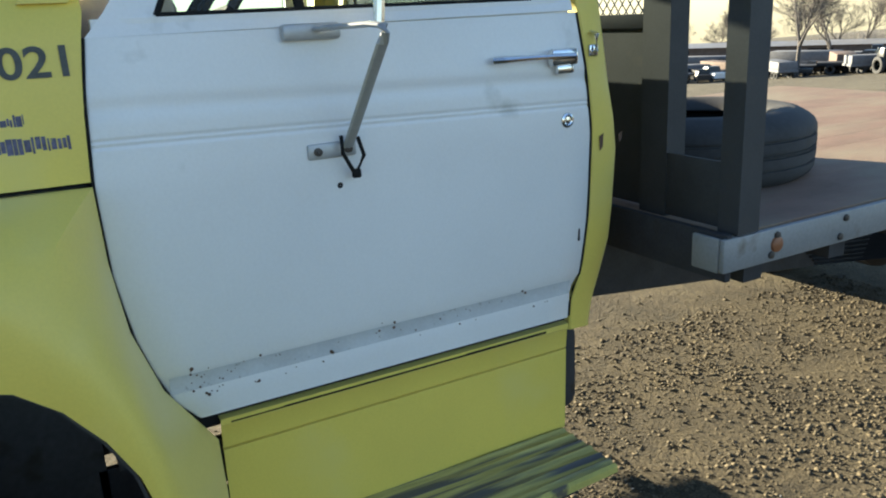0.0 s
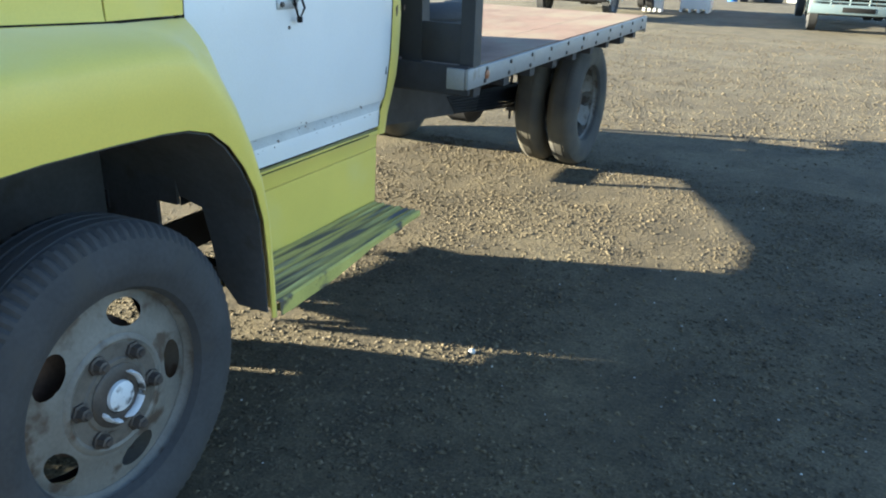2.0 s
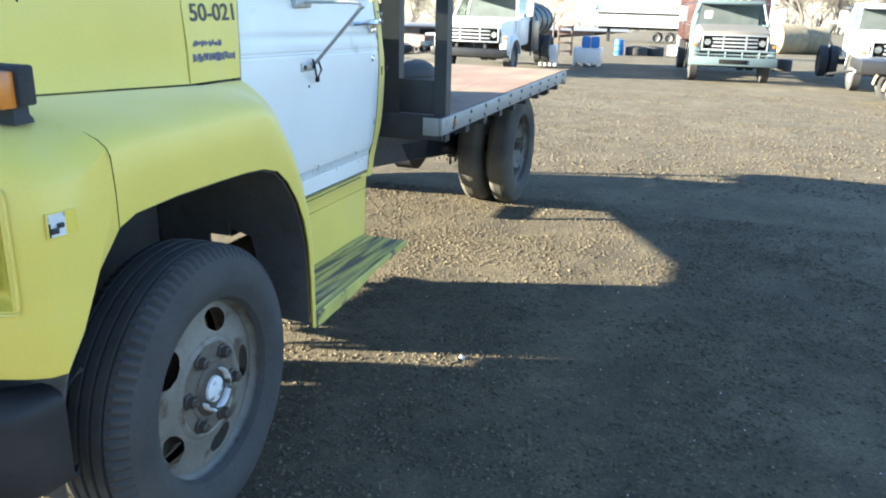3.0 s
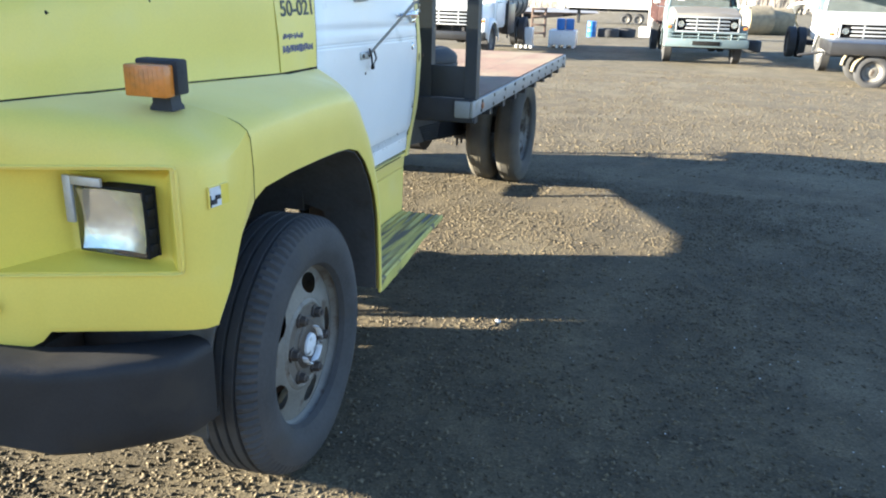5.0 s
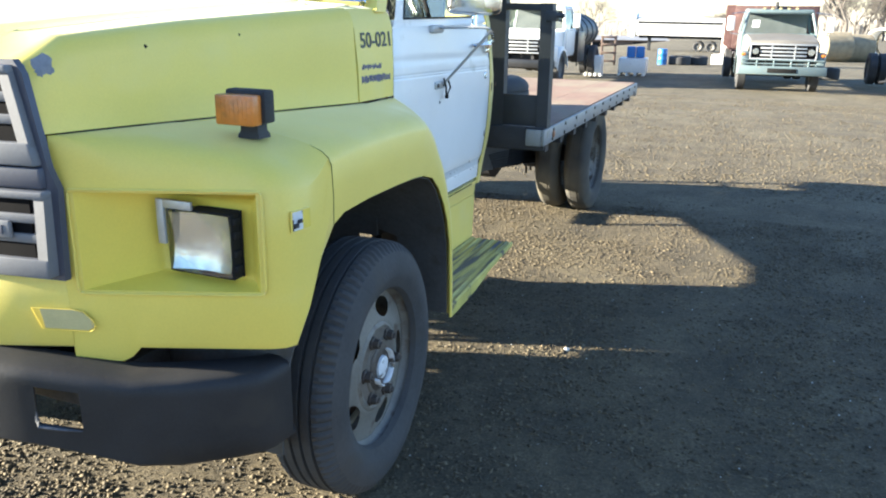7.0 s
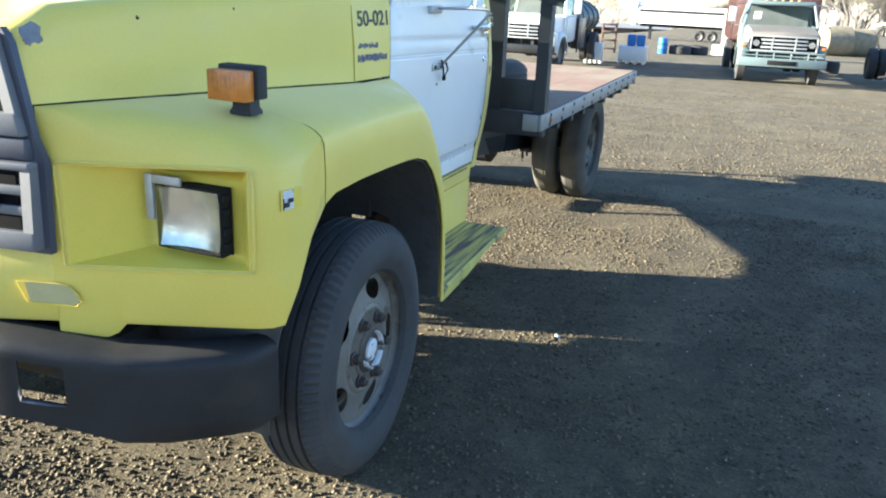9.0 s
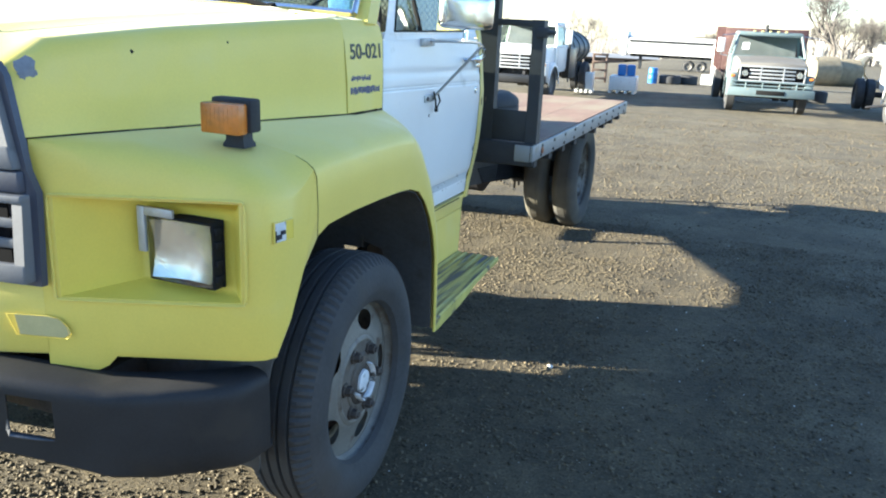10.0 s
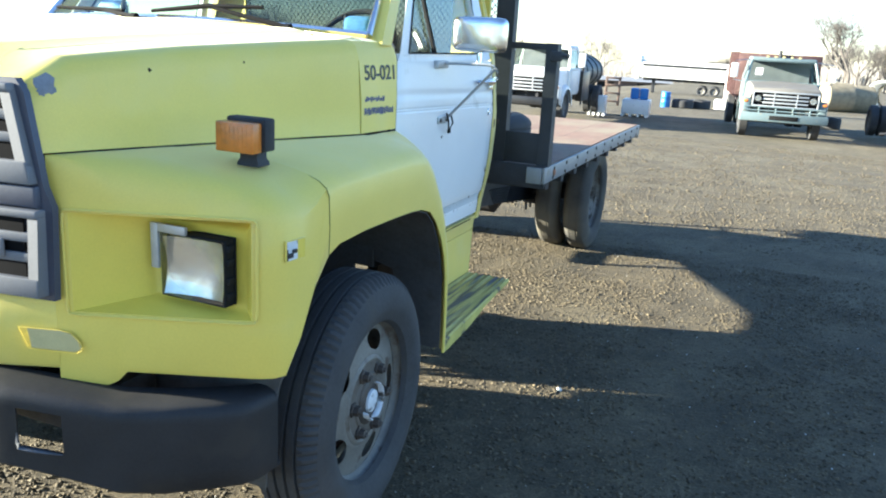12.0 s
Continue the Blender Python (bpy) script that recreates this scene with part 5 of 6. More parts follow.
def wheel(centre, face, sgn, front, label):
    """Tyre, rim, hub and nuts at a wheel place; face is the tyre's outer side."""
    c = Vector((0, centre[1], centre[2]))
    bm = bmesh.new()
    k = 1.045 if front else 1.0
    tyre_mesh(bm, centre, face, sgn, rim_r=0.275 * k, r=0.468 if front else 0.472, notch=0.011 if front else 0.002, w=0.278 if front else 0.218, groove=0.012 if front else 0.002)
    ty = part("tyre", bm, RUBBER if front else REAR_RUBBER, truck, label, sharp=24)
    bm = bmesh.new()
    o = face - sgn * 0.045
    lathe(bm, [(o + sgn * x, r * k) for x, r in ((0.006, 0.302), (0.012, 0.300), (0.012, 0.291), (0.0, 0.284), (-0.014, 0.280), (-0.03, 0.268), (-0.13, 0.262), (-0.17, 0.285), (-0.18, 0.30))], c, 64)
    part("rim", bm, RIM, ty, "weathered off-white steel rim")
    bm = bmesh.new()
    if front:
        prof = [(-0.034, 0.288), (-0.031, 0.274), (-0.029, 0.26), (-0.027, 0.245), (-0.025, 0.23), (-0.022, 0.215), (-0.019, 0.20), (-0.015, 0.185), (-0.012, 0.176), (-0.012, 0.170), (-0.006, 0.163), (-0.004, 0.155), (-0.008, 0.146), (-0.012, 0.135), (-0.012, 0.10), (-0.012, 0.075)]
    else:
        prof = [(-0.03, 0.264), (-0.045, 0.255), (-0.06, 0.24), (-0.075, 0.225), (-0.09, 0.21), (-0.105, 0.195), (-0.118, 0.18), (-0.125, 0.165), (-0.125, 0.14), (-0.125, 0.075)]
    disc_mesh(bm, c + Vector((o, 0, 0)), [(x, r * 0.94 * k) for x, r in prof], 5, 0.212 * k, (0.036 * k, 0.058 * k), sgn, radians(70))
    part("disc", bm, RIM, ty, "dished wheel disc with five openings")
    bm = bmesh.new()
    lathe(bm, [(o - sgn * 0.10, 0.02), (o - sgn * 0.10, 0.235 if sgn < 0 else 0.195), (o - sgn * 0.19, 0.24 if sgn < 0 else 0.20), (o - sgn * 0.20, 0.02)], c, 32)
    part("brake_drum", bm, RUST, ty, "rusty brake drum")
    d0 = o + sgn * (-0.012 if front else -0.125)
    bm = bmesh.new()
    lathe(bm, [(d0 + sgn * x, r) for x, r in ((-0.004, 0.154), (0.004, 0.150), (0.005, 0.105), (0.010, 0.10), (0.012, 0.085), (0.012, 0.07))], c, 48)
    part("hub_ring", bm, HUBFACE, ty, "brown dusty hub face")
    bm = bmesh.new()
    lathe(bm, [(d0 + sgn * x, r) for x, r in ((0.0, 0.090), (0.014, 0.088), (0.020, 0.078), (0.020, 0.048), (0.016, 0.046), (0.016, 0.001))], c, 40)
    part("hub_cap", bm, GREASE, ty, "greasy dark hub cap")
    bm = bmesh.new()
    lathe(bm, [(d0 + sgn * x, r) for x, r in ((0.014, 0.044), (0.026, 0.041), (0.031, 0.030), (0.032, 0.001))], c, 28)
    part("cap_centre", bm, HUBCAP, ty, "chipped white cap centre")
    for a0, a1 in ((-88, 66), (196, 258)):
        bm = bmesh.new()
        rod(bm, [(d0 + sgn * 0.021, c.y + 0.067 * math.cos(radians(g)), c.z + 0.067 * math.sin(radians(g))) for g in [lerp(a0, a1, k / 12) for k in range(13)]], [0.006] + [0.020] * 11 + [0.006], 8, 0.3)
        part("cap_paint", bm, HUBCAP, ty, "chipped white paint on the hub")
    for k in range(6):
        a = radians(-6 + 60 * k)
        bm = bmesh.new()
        q = c + Vector((0, 0.122 * math.cos(a), 0.122 * math.sin(a)))
        lathe(bm, [(d0 + sgn * x, r) for x, r in ((0.0, 0.027), (0.012, 0.026), (0.014, 0.020), (0.034, 0.018), (0.036, 0.012), (0.042, 0.010), (0.042, 0.001))], q, 6 if k % 2 else 8)
        part("lug_nut", bm, GREASE, ty, "greasy lug nut")
    return ty


R_AXLE = 4.68
STEER = 2.2  # the front wheels are turned a little
for face, sgn, axle_y in ((0.018, 1, -0.008), (2 * XC - 0.018, -1, -0.06)):
    ty = wheel((0, axle_y, 0.474), face, sgn, True, "dusty black front tyre")
    pivot = Matrix.Translation((face - sgn * 0.10, axle_y, 0))
    ty.matrix_basis = pivot @ Matrix.Rotation(radians(STEER), 4, "Z") @ pivot.inverted()
for face, sgn in ((-0.19, 1), (-0.445, 1), (2 * XC + 0.19, -1), (2 * XC + 0.445, -1)):
    wheel((0, R_AXLE, 0.455), face, sgn, False, "dusty black dual rear tyre")

# ---- chassis ----
for sgn in (0, 1):
    bm = bmesh.new()
    box(bm, -0.83, -0.755, -0.86, 5.1, 0.69, 0.705)
    box(bm, -0.83, -0.755, -0.86, 5.1, 0.835, 0.85)
    box(bm, -0.768, -0.755, -0.86, 5.1, 0.705, 0.835)
    part("frame_rail", flip(bm) if sgn else bm, DARK, truck, "black steel chassis rail")
    bm = bmesh.new()
    for k in range(4):
        rod(bm, [(-0.80, -0.62 + 0.05 * k, 0.60 - 0.004 * k), (-0.80, -0.3, 0.545 - 0.014 * k), (-0.80, 0.0, 0.525 - 0.014 * k), (-0.80, 0.3, 0.545 - 0.014 * k), (-0.80, 0.62 - 0.05 * k, 0.60 - 0.004 * k)], 0.03, 4, 0.25)
    part("leaf_spring", flip(bm) if sgn else bm, DARK, truck, "black front leaf spring")
    bm = bmesh.new()
    for k in range(4 if sgn else 7):
        rod(bm, [(-0.80, R_AXLE - 1.3 + 0.02 * k, 0.64 - 0.020 * k), (-0.80, R_AXLE - 0.6, 0.58 - 0.023 * k), (-0.80, R_AXLE, 0.54 - 0.027 * k), (-0.80, R_AXLE + 0.3, 0.56 - 0.018 * k), (-0.80, R_AXLE + 0.68 - 0.05 * k, 0.60)], 0.04, 4, 0.3)
    part("leaf_spring", flip(bm) if sgn else bm, DARK, truck, "black rear leaf spring")
bm = bmesh.new()
rod(bm, [(-0.2, 0, 0.474), (-0.45, 0, 0.43), (-0.75, 0, 0.38), (2 * XC + 0.75, 0, 0.38), (2 * XC + 0.45, 0, 0.43), (2 * XC + 0.2, 0, 0.474)], 0.05, 8)
rod(bm, [(-0.3, 0.22, 0.42), (2 * XC + 0.3, 0.22, 0.42)], 0.02, 8)
part("front_axle", bm, DARK, truck, "black front axle beam")
bm = bmesh.new()
rod(bm, [(-0.3, R_AXLE, 0.474), (2 * XC + 0.3, R_AXLE, 0.474)], 0.075, 12)
rod(bm, [(XC - 0.18, R_AXLE - 0.1, 0.474), (XC - 0.08, R_AXLE - 0.1, 0.474), (XC + 0.08, R_AXLE - 0.1, 0.474), (XC + 0.18, R_AXLE - 0.1, 0.474)], [0.10, 0.265, 0.265, 0.10], 16)
rod(bm, [(XC, R_AXLE - 0.1, 0.53), (XC, 1.2, 0.72)], 0.045, 10)
part("rear_axle", bm, DARK, truck, "black rear axle and drive shaft")
bm = bmesh.new()
box(bm, XC - 0.33, XC + 0.33, -0.55, 0.52, 0.62, 1.35, 0.06)
box(bm, XC - 0.2, XC + 0.2, -0.45, 0.40, 0.46, 0.64, 0.05)
box(bm, XC - 0.22, XC + 0.22, 0.5, 0.857, 0.44, 0.78, 0.03)
box(bm, XC - 0.18, XC + 0.18, 0.85, 1.3, 0.55, 0.78, 0.04)
box(bm, XC - 0.5, XC + 0.5, -0.80, -0.70, 0.78, 1.5, 0.01)
part("engine", bm, DARK, truck, "dark engine and gearbox")
for y in (-0.84, 0.7, 1.5, 2.4, 3.2, 5.0):
    bm = bmesh.new()
    box(bm, XC - 0.44, XC + 0.44, y, y + 0.07, 0.71, 0.83)
    part("crossmember", bm, DARK, truck)
# unseen bar added ahead of the far rear wheels to cast a shadow strip
bm = bmesh.new()
box(bm, 2 * XC + 0.04, 2 * XC + 0.20, 3.27, 3.67, 0.50, 0.545, 0.01)
hung_bar = part("step_bar", bm, DARK, truck, "added black bar hung ahead of the far rear wheels for its shadow")
for y in (3.274, 3.645):
    bm = bmesh.new()
    box(bm, 2 * XC + 0.055, 2 * XC + 0.165, y, y + 0.022, 0.546, 0.934, 0.003)
    part("strap", bm, DARK, hung_bar)
# unseen far-side flap, added for the thin shadow line it casts
bm = bmesh.new()
box(bm, 2 * XC + 0.07, 2 * XC + 0.24, 5.182, 5.192, 0.40, 0.934, 0.003)
part("mud_flap", bm, RUBBER, truck, "thin black rubber mud flap, unseen, added for its shadow")
# battery box
bm = bmesh.new()
box(bm, -0.74, -0.36, 1.28, 1.84, 0.488, 0.78, 0.045)
part("battery_box", bm, DARK, truck, "black battery box")
for sgn in (0, 1):
    for dy in (-0.07, 0.07):
        bm = bmesh.new()
        for dx in (-0.05, 0.05):
            rod(bm, [(-0.78 + dx, R_AXLE + dy, 0.66), (-0.78 + dx, R_AXLE + dy, 0.27)], 0.011, 6)
        box(bm, -0.85, -0.71, R_AXLE + dy - 0.03, R_AXLE + dy + 0.03, 0.34, 0.37, 0.004)
        part("spring_clamp", flip(bm) if sgn else bm, DARK, truck, "black spring clamp bolts")
bm = bmesh.new()
box(bm, -0.756, -0.750, 3.80, 3.88, 0.70, 0.73, 0.002)
part("tag", bm, HUBCAP, truck, "small white tag")

# ---- deck ----
DECK_Y0, DECK_Y1, DECK_Z = 2.05, 5.25, 1.084
deck = part("deck_frame", (lambda b: [box(b, 2 * XC - 0.0, 0.0, DECK_Y0 + 0.05 + 0.355 * k, DECK_Y0 + 0.12 + 0.355 * k, 0.935, 1.03) for k in range(9)] and b)(bmesh.new()), DARK, truck, "black steel deck crossmembers")
for sgn in (0, 1):
    bm = bmesh.new()
    box(bm, -0.86, -0.73, DECK_Y0, DECK_Y1 - 0.05, 0.852, 0.934, 0.006)
    part("deck_sill", flip(bm) if sgn else bm, DARK, deck)
    bm = bmesh.new()
    box(bm, 0.0, 0.018, DECK_Y0 - 0.05, DECK_Y1, 0.982, DECK_Z - 0.009, 0.006)
    box(bm, -0.05, 0.002, DECK_Y0 - 0.01, DECK_Y1, 0.976, 0.986, 0.002)
    rail = part("side_rail", flip(bm) if sgn else bm, RACK if sgn else BEDRAIL, deck, "dark deck side rail" if sgn else "scratched silver deck side rail")
    for k in range(11):
        for z in (1.003, 1.055):
            bm = bmesh.new()
            y = DECK_Y0 + 0.13 + 0.29 * k + (0.02 if z > 1.02 else 0)
            lathe(bm, [(0.0, 0.011), (0.006, 0.010), (0.008, 0.001)], (0.018, y, z), 8)
            part("rail_bolt", flip(bm) if sgn else bm, GREASE, rail)
    bm = bmesh.new()
    lathe(bm, [(0.0, 0.022), (0.006, 0.021), (0.009, 0.015), (0.010, 0.001)], (0.018, DECK_Y0 + 0.15, 1.03), 20)
    part("clearance_lamp", flip(bm) if sgn else bm, DULL_AMBER, rail, "dull orange clearance lamp")
bm = bmesh.new()
box(bm, 2 * XC - 0.012, 0.012, DECK_Y0 - 0.035, DECK_Y0 - 0.012, 0.955, DECK_Z, 0.004)
part("front_rail", bm, DARK, deck, "black deck front rail")
for sgn in (0, 1):
    bm = bmesh.new()
    box(bm, -0.094, -0.001, DECK_Y0 - 0.05, DECK_Y0 - 0.036, 0.979, DECK_Z - 0.010, 0.006)
    part("corner_cap", flip(bm) if sgn else bm, BEDRAIL, deck, "silver deck corner cap")
bm = bmesh.new()
box(bm, 2 * XC - 0.012, 0.012, DECK_Y1 + 0.001, DECK_Y1 + 0.025, 0.955, DECK_Z - 0.010, 0.004)
part("rear_rail", bm, BEDRAIL, deck)
bm = bmesh.new()
box(bm, XC - 0.9, XC + 1.08, DECK_Y1 - 0.20, DECK_Y1 - 0.08, 0.865, 0.934, 0.01)
part("rear_sill", bm, DARK, deck, "black rear underride bar")
# added plate, no known part: slants the edge of the sunlit ground patch
bm = bmesh.new()
plate(bm, [(-1.50, y, z) for y, z in ((2.0, 0.70), (2.3, 0.668), (4.0, 0.487), (4.05, 0.70), (2.0, 0.76))], (0.07, 0, 0))
part("muffler_shield", bm, DARK, deck, "added dark sloping plate under the deck")
# added plate closing the dark space under the near chassis rail
bm = bmesh.new()
plate(bm, [(-0.83, y, z) for y, z in ((1.82, 0.685), (2.3, 0.635), (3.5, 0.51), (3.85, 0.48), (3.95, 0.68), (1.82, 0.687))], (0.05, 0, 0))
part("muffler_shield", bm, DARK, deck, "added dark sloping plate under the deck")
PLANKS = 15
for k in range(PLANKS):
    w = (2 * abs(XC) - 0.012) / PLANKS
    x0 = -0.006 - k * w
    bm = bmesh.new()
    dz = random.Random(k).uniform(-0.0003, 0.0003)
    box(bm, x0 - w + 0.0002, x0 - 0.0002, DECK_Y0 - 0.01, DECK_Y1, 1.032, DECK_Z - 0.006 + dz, 0.0006, seg=1)
    part("plank", bm, DECK, deck, "weathered red-brown deck plank" if k == 0 else "")

# ---- rack at the front of the deck ----
rack = part("rack", (lambda b: box(b, 2 * XC + 0.36, -0.36, 2.09, 2.098, 1.086, 1.62, 0) and b)(bmesh.new()), RACK, truck, "black steel headache rack with mesh")
for sgn in (0, 1):
    bm = bmesh.new()
    plate(bm, [(x, y, DECK_Z - 0.006) for x, y in ((-0.052, 2.05), (0.016, 2.05), (0.016, 2.128), (0.006, 2.128), (0.006, 2.060), (-0.042, 2.060), (-0.042, 2.10), (-0.052, 2.10))], (0, 0, 1.765 - DECK_Z + 0.006))
    part("post", flip(bm) if sgn else bm, RACK, rack, "black channel post")
    bm = bmesh.new()
    plate(bm, [(x, y, DECK_Z - 0.006) for x, y in ((-0.36, 2.06), (-0.255, 2.06), (-0.255, 2.13), (-0.268, 2.13), (-0.268, 2.075), (-0.36, 2.075))], (0, 0, 2.16 - DECK_Z + 0.006))
    part("post", flip(bm) if sgn else bm, RACK, rack)
    bm = bmesh.new()
    box(bm, -0.256, -0.051, 2.058, 2.115, 1.727, 1.763, 0.003)
    part("top_bar", flip(bm) if sgn else bm, RACK, rack)
    bm = bmesh.new()
    box(bm, -0.256, -0.051, 2.062, 2.07, DECK_Z, 1.262, 0.002)
    part("low_plate", flip(bm) if sgn else bm, RACK, rack)
    bm = bmesh.new()
    box(bm, -0.02, 0.045, 2.03, 2.05, 1.67, 1.725, 0.006)
    rod(bm, [(0.04, 2.04, 1.70), (0.06, 2.04, 1.702), (0.085, 2.04, 1.70)], [0.016, 0.011, 0.014], 8)
    part("latch", flip(bm) if sgn else bm, RACK, rack, "black latch with a pin")
bm = bmesh.new()
box(bm, 2 * XC + 0.36, -0.36, 2.07, 2.12, 2.11, 2.16, 0.003)
box(bm, 2 * XC + 0.36, -0.36, 2.07, 2.12, 1.60, 1.64, 0.003)
part("cross_bar", bm, RACK, rack)
bm = bmesh.new()
step_w = 0.034
count = int((2 * abs(XC) - 0.72) / step_w)
for k in range(-18, count + 1):
    for slope in (1, -1):
        xa, za = -0.36 - k * step_w, 1.64 if slope > 0 else 2.11
        xb, zb = xa - 0.47 / 0.75 * 0.62, 2.11 if slope > 0 else 1.64
        lo, hi = 2 * XC + 0.36, -0.36
        if xb > hi or xa < lo:
            continue
        pts = []
        for t in (0.0, 1.0):
            pts.append([lerp(xa, xb, t), lerp(za, zb, t)])
        for p, q in ((0, 1), (1, 0)):
            if pts[p][0] > hi:
                t = (hi - pts[p][0]) / (pts[q][0] - pts[p][0])
                pts[p] = [hi, lerp(pts[p][1], pts[q][1], t)]
            if pts[p][0] < lo:
                t = (lo - pts[p][0]) / (pts[q][0] - pts[p][0])
                pts[p] = [lo, lerp(pts[p][1], pts[q][1], t)]
        rod(bm, [(pts[0][0], 2.095, pts[0][1]), (pts[1][0], 2.095, pts[1][1])], 0.0026, 4)
mesh_panel = part("wire_mesh", bm, BEDRAIL, rack, "pale diamond wire mesh")
tagged(mesh_panel, kind="stuff")

# spare tyre lying on the deck
bm = bmesh.new()
tyre_mesh(bm, (0, 0, 0), 0.115, 1, flat=False, notch=0.0, r=0.41, rim_r=0.24, w=0.25)
spare = part("spare_tyre", bm, RUBBER, None, "", sharp=40)
spare.matrix_world = Matrix.Translation((-0.69, 2.62, DECK_Z - 0.006 + 0.115)) @ Matrix.Rotation(radians(-90), 4, "Y")
tagged(spare, "black tyre lying flat on the truck deck", "tyre")


# ---- yard behind: parked trucks ----
def rough_wheel(bm_t, bm_r, c, r, w):
    """A plain road wheel: tyre into one mesh, dished rim into another."""
    h = w / 2
    lathe(bm_t, [(-h * 0.7, r * 0.58), (-h, r * 0.7), (-h, r * 0.9), (-h * 0.8, r), (h * 0.8, r), (h, r * 0.9), (h, r * 0.7), (h * 0.7, r * 0.58)], c, 28)
    lathe(bm_r, [(h * 0.72, r * 0.6), (h * 0.5, r * 0.54), (h * 0.2, r * 0.4), (h * 0.35, r * 0.2), (h * 0.45, 0.005)], c, 24)
    lathe(bm_r, [(-h * 0.72, r * 0.6), (-h * 0.5, r * 0.54), (-h * 0.2, r * 0.4), (-h * 0.35, r * 0.2), (-h * 0.45, 0.005)], c, 24)


def add_wheel(owner, c, r, w, rim_material):
    bt, br = bmesh.new(), bmesh.new()
    rough_wheel(bt, br, Vector(c), r, w)
    t = part("wheel", bt, RUBBER, owner, "dusty black tyre")
    part("rim", br, rim_material, t)


def parked_truck(name, label, m, paint, hood_paint, trim, load, bumper_material, guard=False, wide=2.2):
    """A bonneted truck that looks along -y; origin on the ground under the front axle."""
    t = thing(name, label, "truck", m=m)
    h = wide / 2
    b = bmesh.new()
    rows = []
    for y, zt, hw in ((-0.92, 1.28, h * 0.84), (-0.86, 1.40, h * 0.85), (-0.5, 1.47, h * 0.86), (0.2, 1.52, h * 0.88), (0.5, 1.54, h * 0.9)):
        rows.append([Vector((s * hw * q, y, z)) for s, q, z in ((-1, 1, 0.72), (-1, 1, 1.1), (-1, 0.98, zt - 0.06), (-1, 0.92, zt), (0, 0, zt + 0.03), (1, 0.92, zt), (1, 0.98, zt - 0.06), (1, 1, 1.1), (1, 1, 0.72))])
    grid(b, rows)
    part("hood", b, hood_paint, t, "", 40)
    for s in (-1, 1):
        b = bmesh.new()
        rows = []
        for k in range(11):
            a = math.pi * (k / 10)
            y, z = -0.62 * math.cos(a), 0.52 + 0.56 * math.sin(a)
            rows.append([Vector((s * h * 0.80, y, z + 0.03)), Vector((s * h * 0.98, y, z + 0.01)), Vector((s * h * 1.03, y, z - 0.05)), Vector((s * h * 1.03, y * 0.93, z - 0.11))])
        grid(b, rows)
        thicken(b, 0.02)
        part("fender", b, paint, t, "", 50)
        b = bmesh.new()
        box(b, s * h * 0.80 if s > 0 else s * h * 1.01, s * h * 1.01 if s > 0 else s * h * 0.80, -0.94, -0.58, 0.66, 1.12, 0.05)
        part("fender_front", b, paint, t)
        add_wheel(t, (s * (h - 0.13), 0, 0.48), 0.48, 0.24, RIM)
        for dx in (-0.02, 0.27):
            add_wheel(t, (s * (h - dx), 4.3, 0.48), 0.48, 0.24, RIM)
        b = bmesh.new()
        rod(b, [(s * h * 0.9, 0.75, 1.5), (s * (h + 0.25), 0.62, 1.55), (s * (h + 0.25), 0.62, 2.1), (s * h * 0.85, 0.8, 2.15)], 0.016, 6)
        mir = part("mirror", b, CHROME, t, "chrome mirror bracket")
        b = bmesh.new()
        box(b, s * (h + 0.25) - 0.1, s * (h + 0.25) + 0.1, 0.56, 0.63, 1.62, 2.03, 0.02)
        part("mirror_head", b, FARWHITE, mir)
    # cab
    b = bmesh.new()
    rows = []
    for z, hw, y0 in ((0.75, 0.90, 0.42), (1.1, 0.93, 0.42), (1.52, 0.93, 0.45), (1.56, 0.91, 0.48)):
        rows.append([Vector((x, y, z)) for x, y in ((-hw * h, y0), (hw * h, y0), (hw * h, 1.85), (-hw * h, 1.85))])
    grid(b, rows, True)
    part("cab", b, paint, t)
    b = bmesh.new()
    for s in (-1, 1):
        for p, q in (((0.91, 0.48, 1.54), (0.80, 0.88, 2.14)), ((0.91, 1.82, 1.54), (0.80, 1.78, 2.14))):
            rod(b, [(s * p[0] * h, p[1], p[2]), (s * q[0] * h, q[1], q[2])], 0.04, 6)
    box(b, -0.83 * h, 0.83 * h, 0.84, 1.84, 2.10, 2.24, 0.06, seg=3)
    part("cab_top", b, paint, t)
    b = bmesh.new()
    plate(b, [(-0.90 * h, 0.50, 1.56), (0.90 * h, 0.50, 1.56), (0.80 * h, 0.87, 2.11), (-0.80 * h, 0.87, 2.11)], (0, 0.006, 0))
    p = part("windshield", b, PANE, t, "windshield glass")
    p.visible_shadow = False
    for s in (-1, 1):
        b = bmesh.new()
        plate(b, [(s * 0.905 * h, 0.56, 1.56), (s * 0.905 * h, 1.78, 1.56), (s * 0.81 * h, 1.74, 2.1), (s * 0.81 * h, 0.94, 2.1)], (s * 0.004, 0, 0))
        p = part("side_window", b, PANE, t)
        p.visible_shadow = False
        b = bmesh.new()
        box(b, s * h * 0.94 - 0.012, s * h * 0.94 + 0.012, 0.62, 1.74, 0.82, 1.5, 0.01)
        part("door", b, paint, t)
    b = bmesh.new()
    box(b, -0.8 * h, 0.8 * h, 1.72, 1.80, 1.0, 2.1)
    box(b, -0.8 * h, 0.8 * h, 0.75, 0.95, 1.2, 1.55, 0.04)
    part("cabin", b, CABIN, t, "dark cabin inside")
    # grille and lamps
    b = bmesh.new()
    box(b, -0.74 * h, 0.74 * h, -0.95, -0.90, 0.92, 1.32, 0.01)
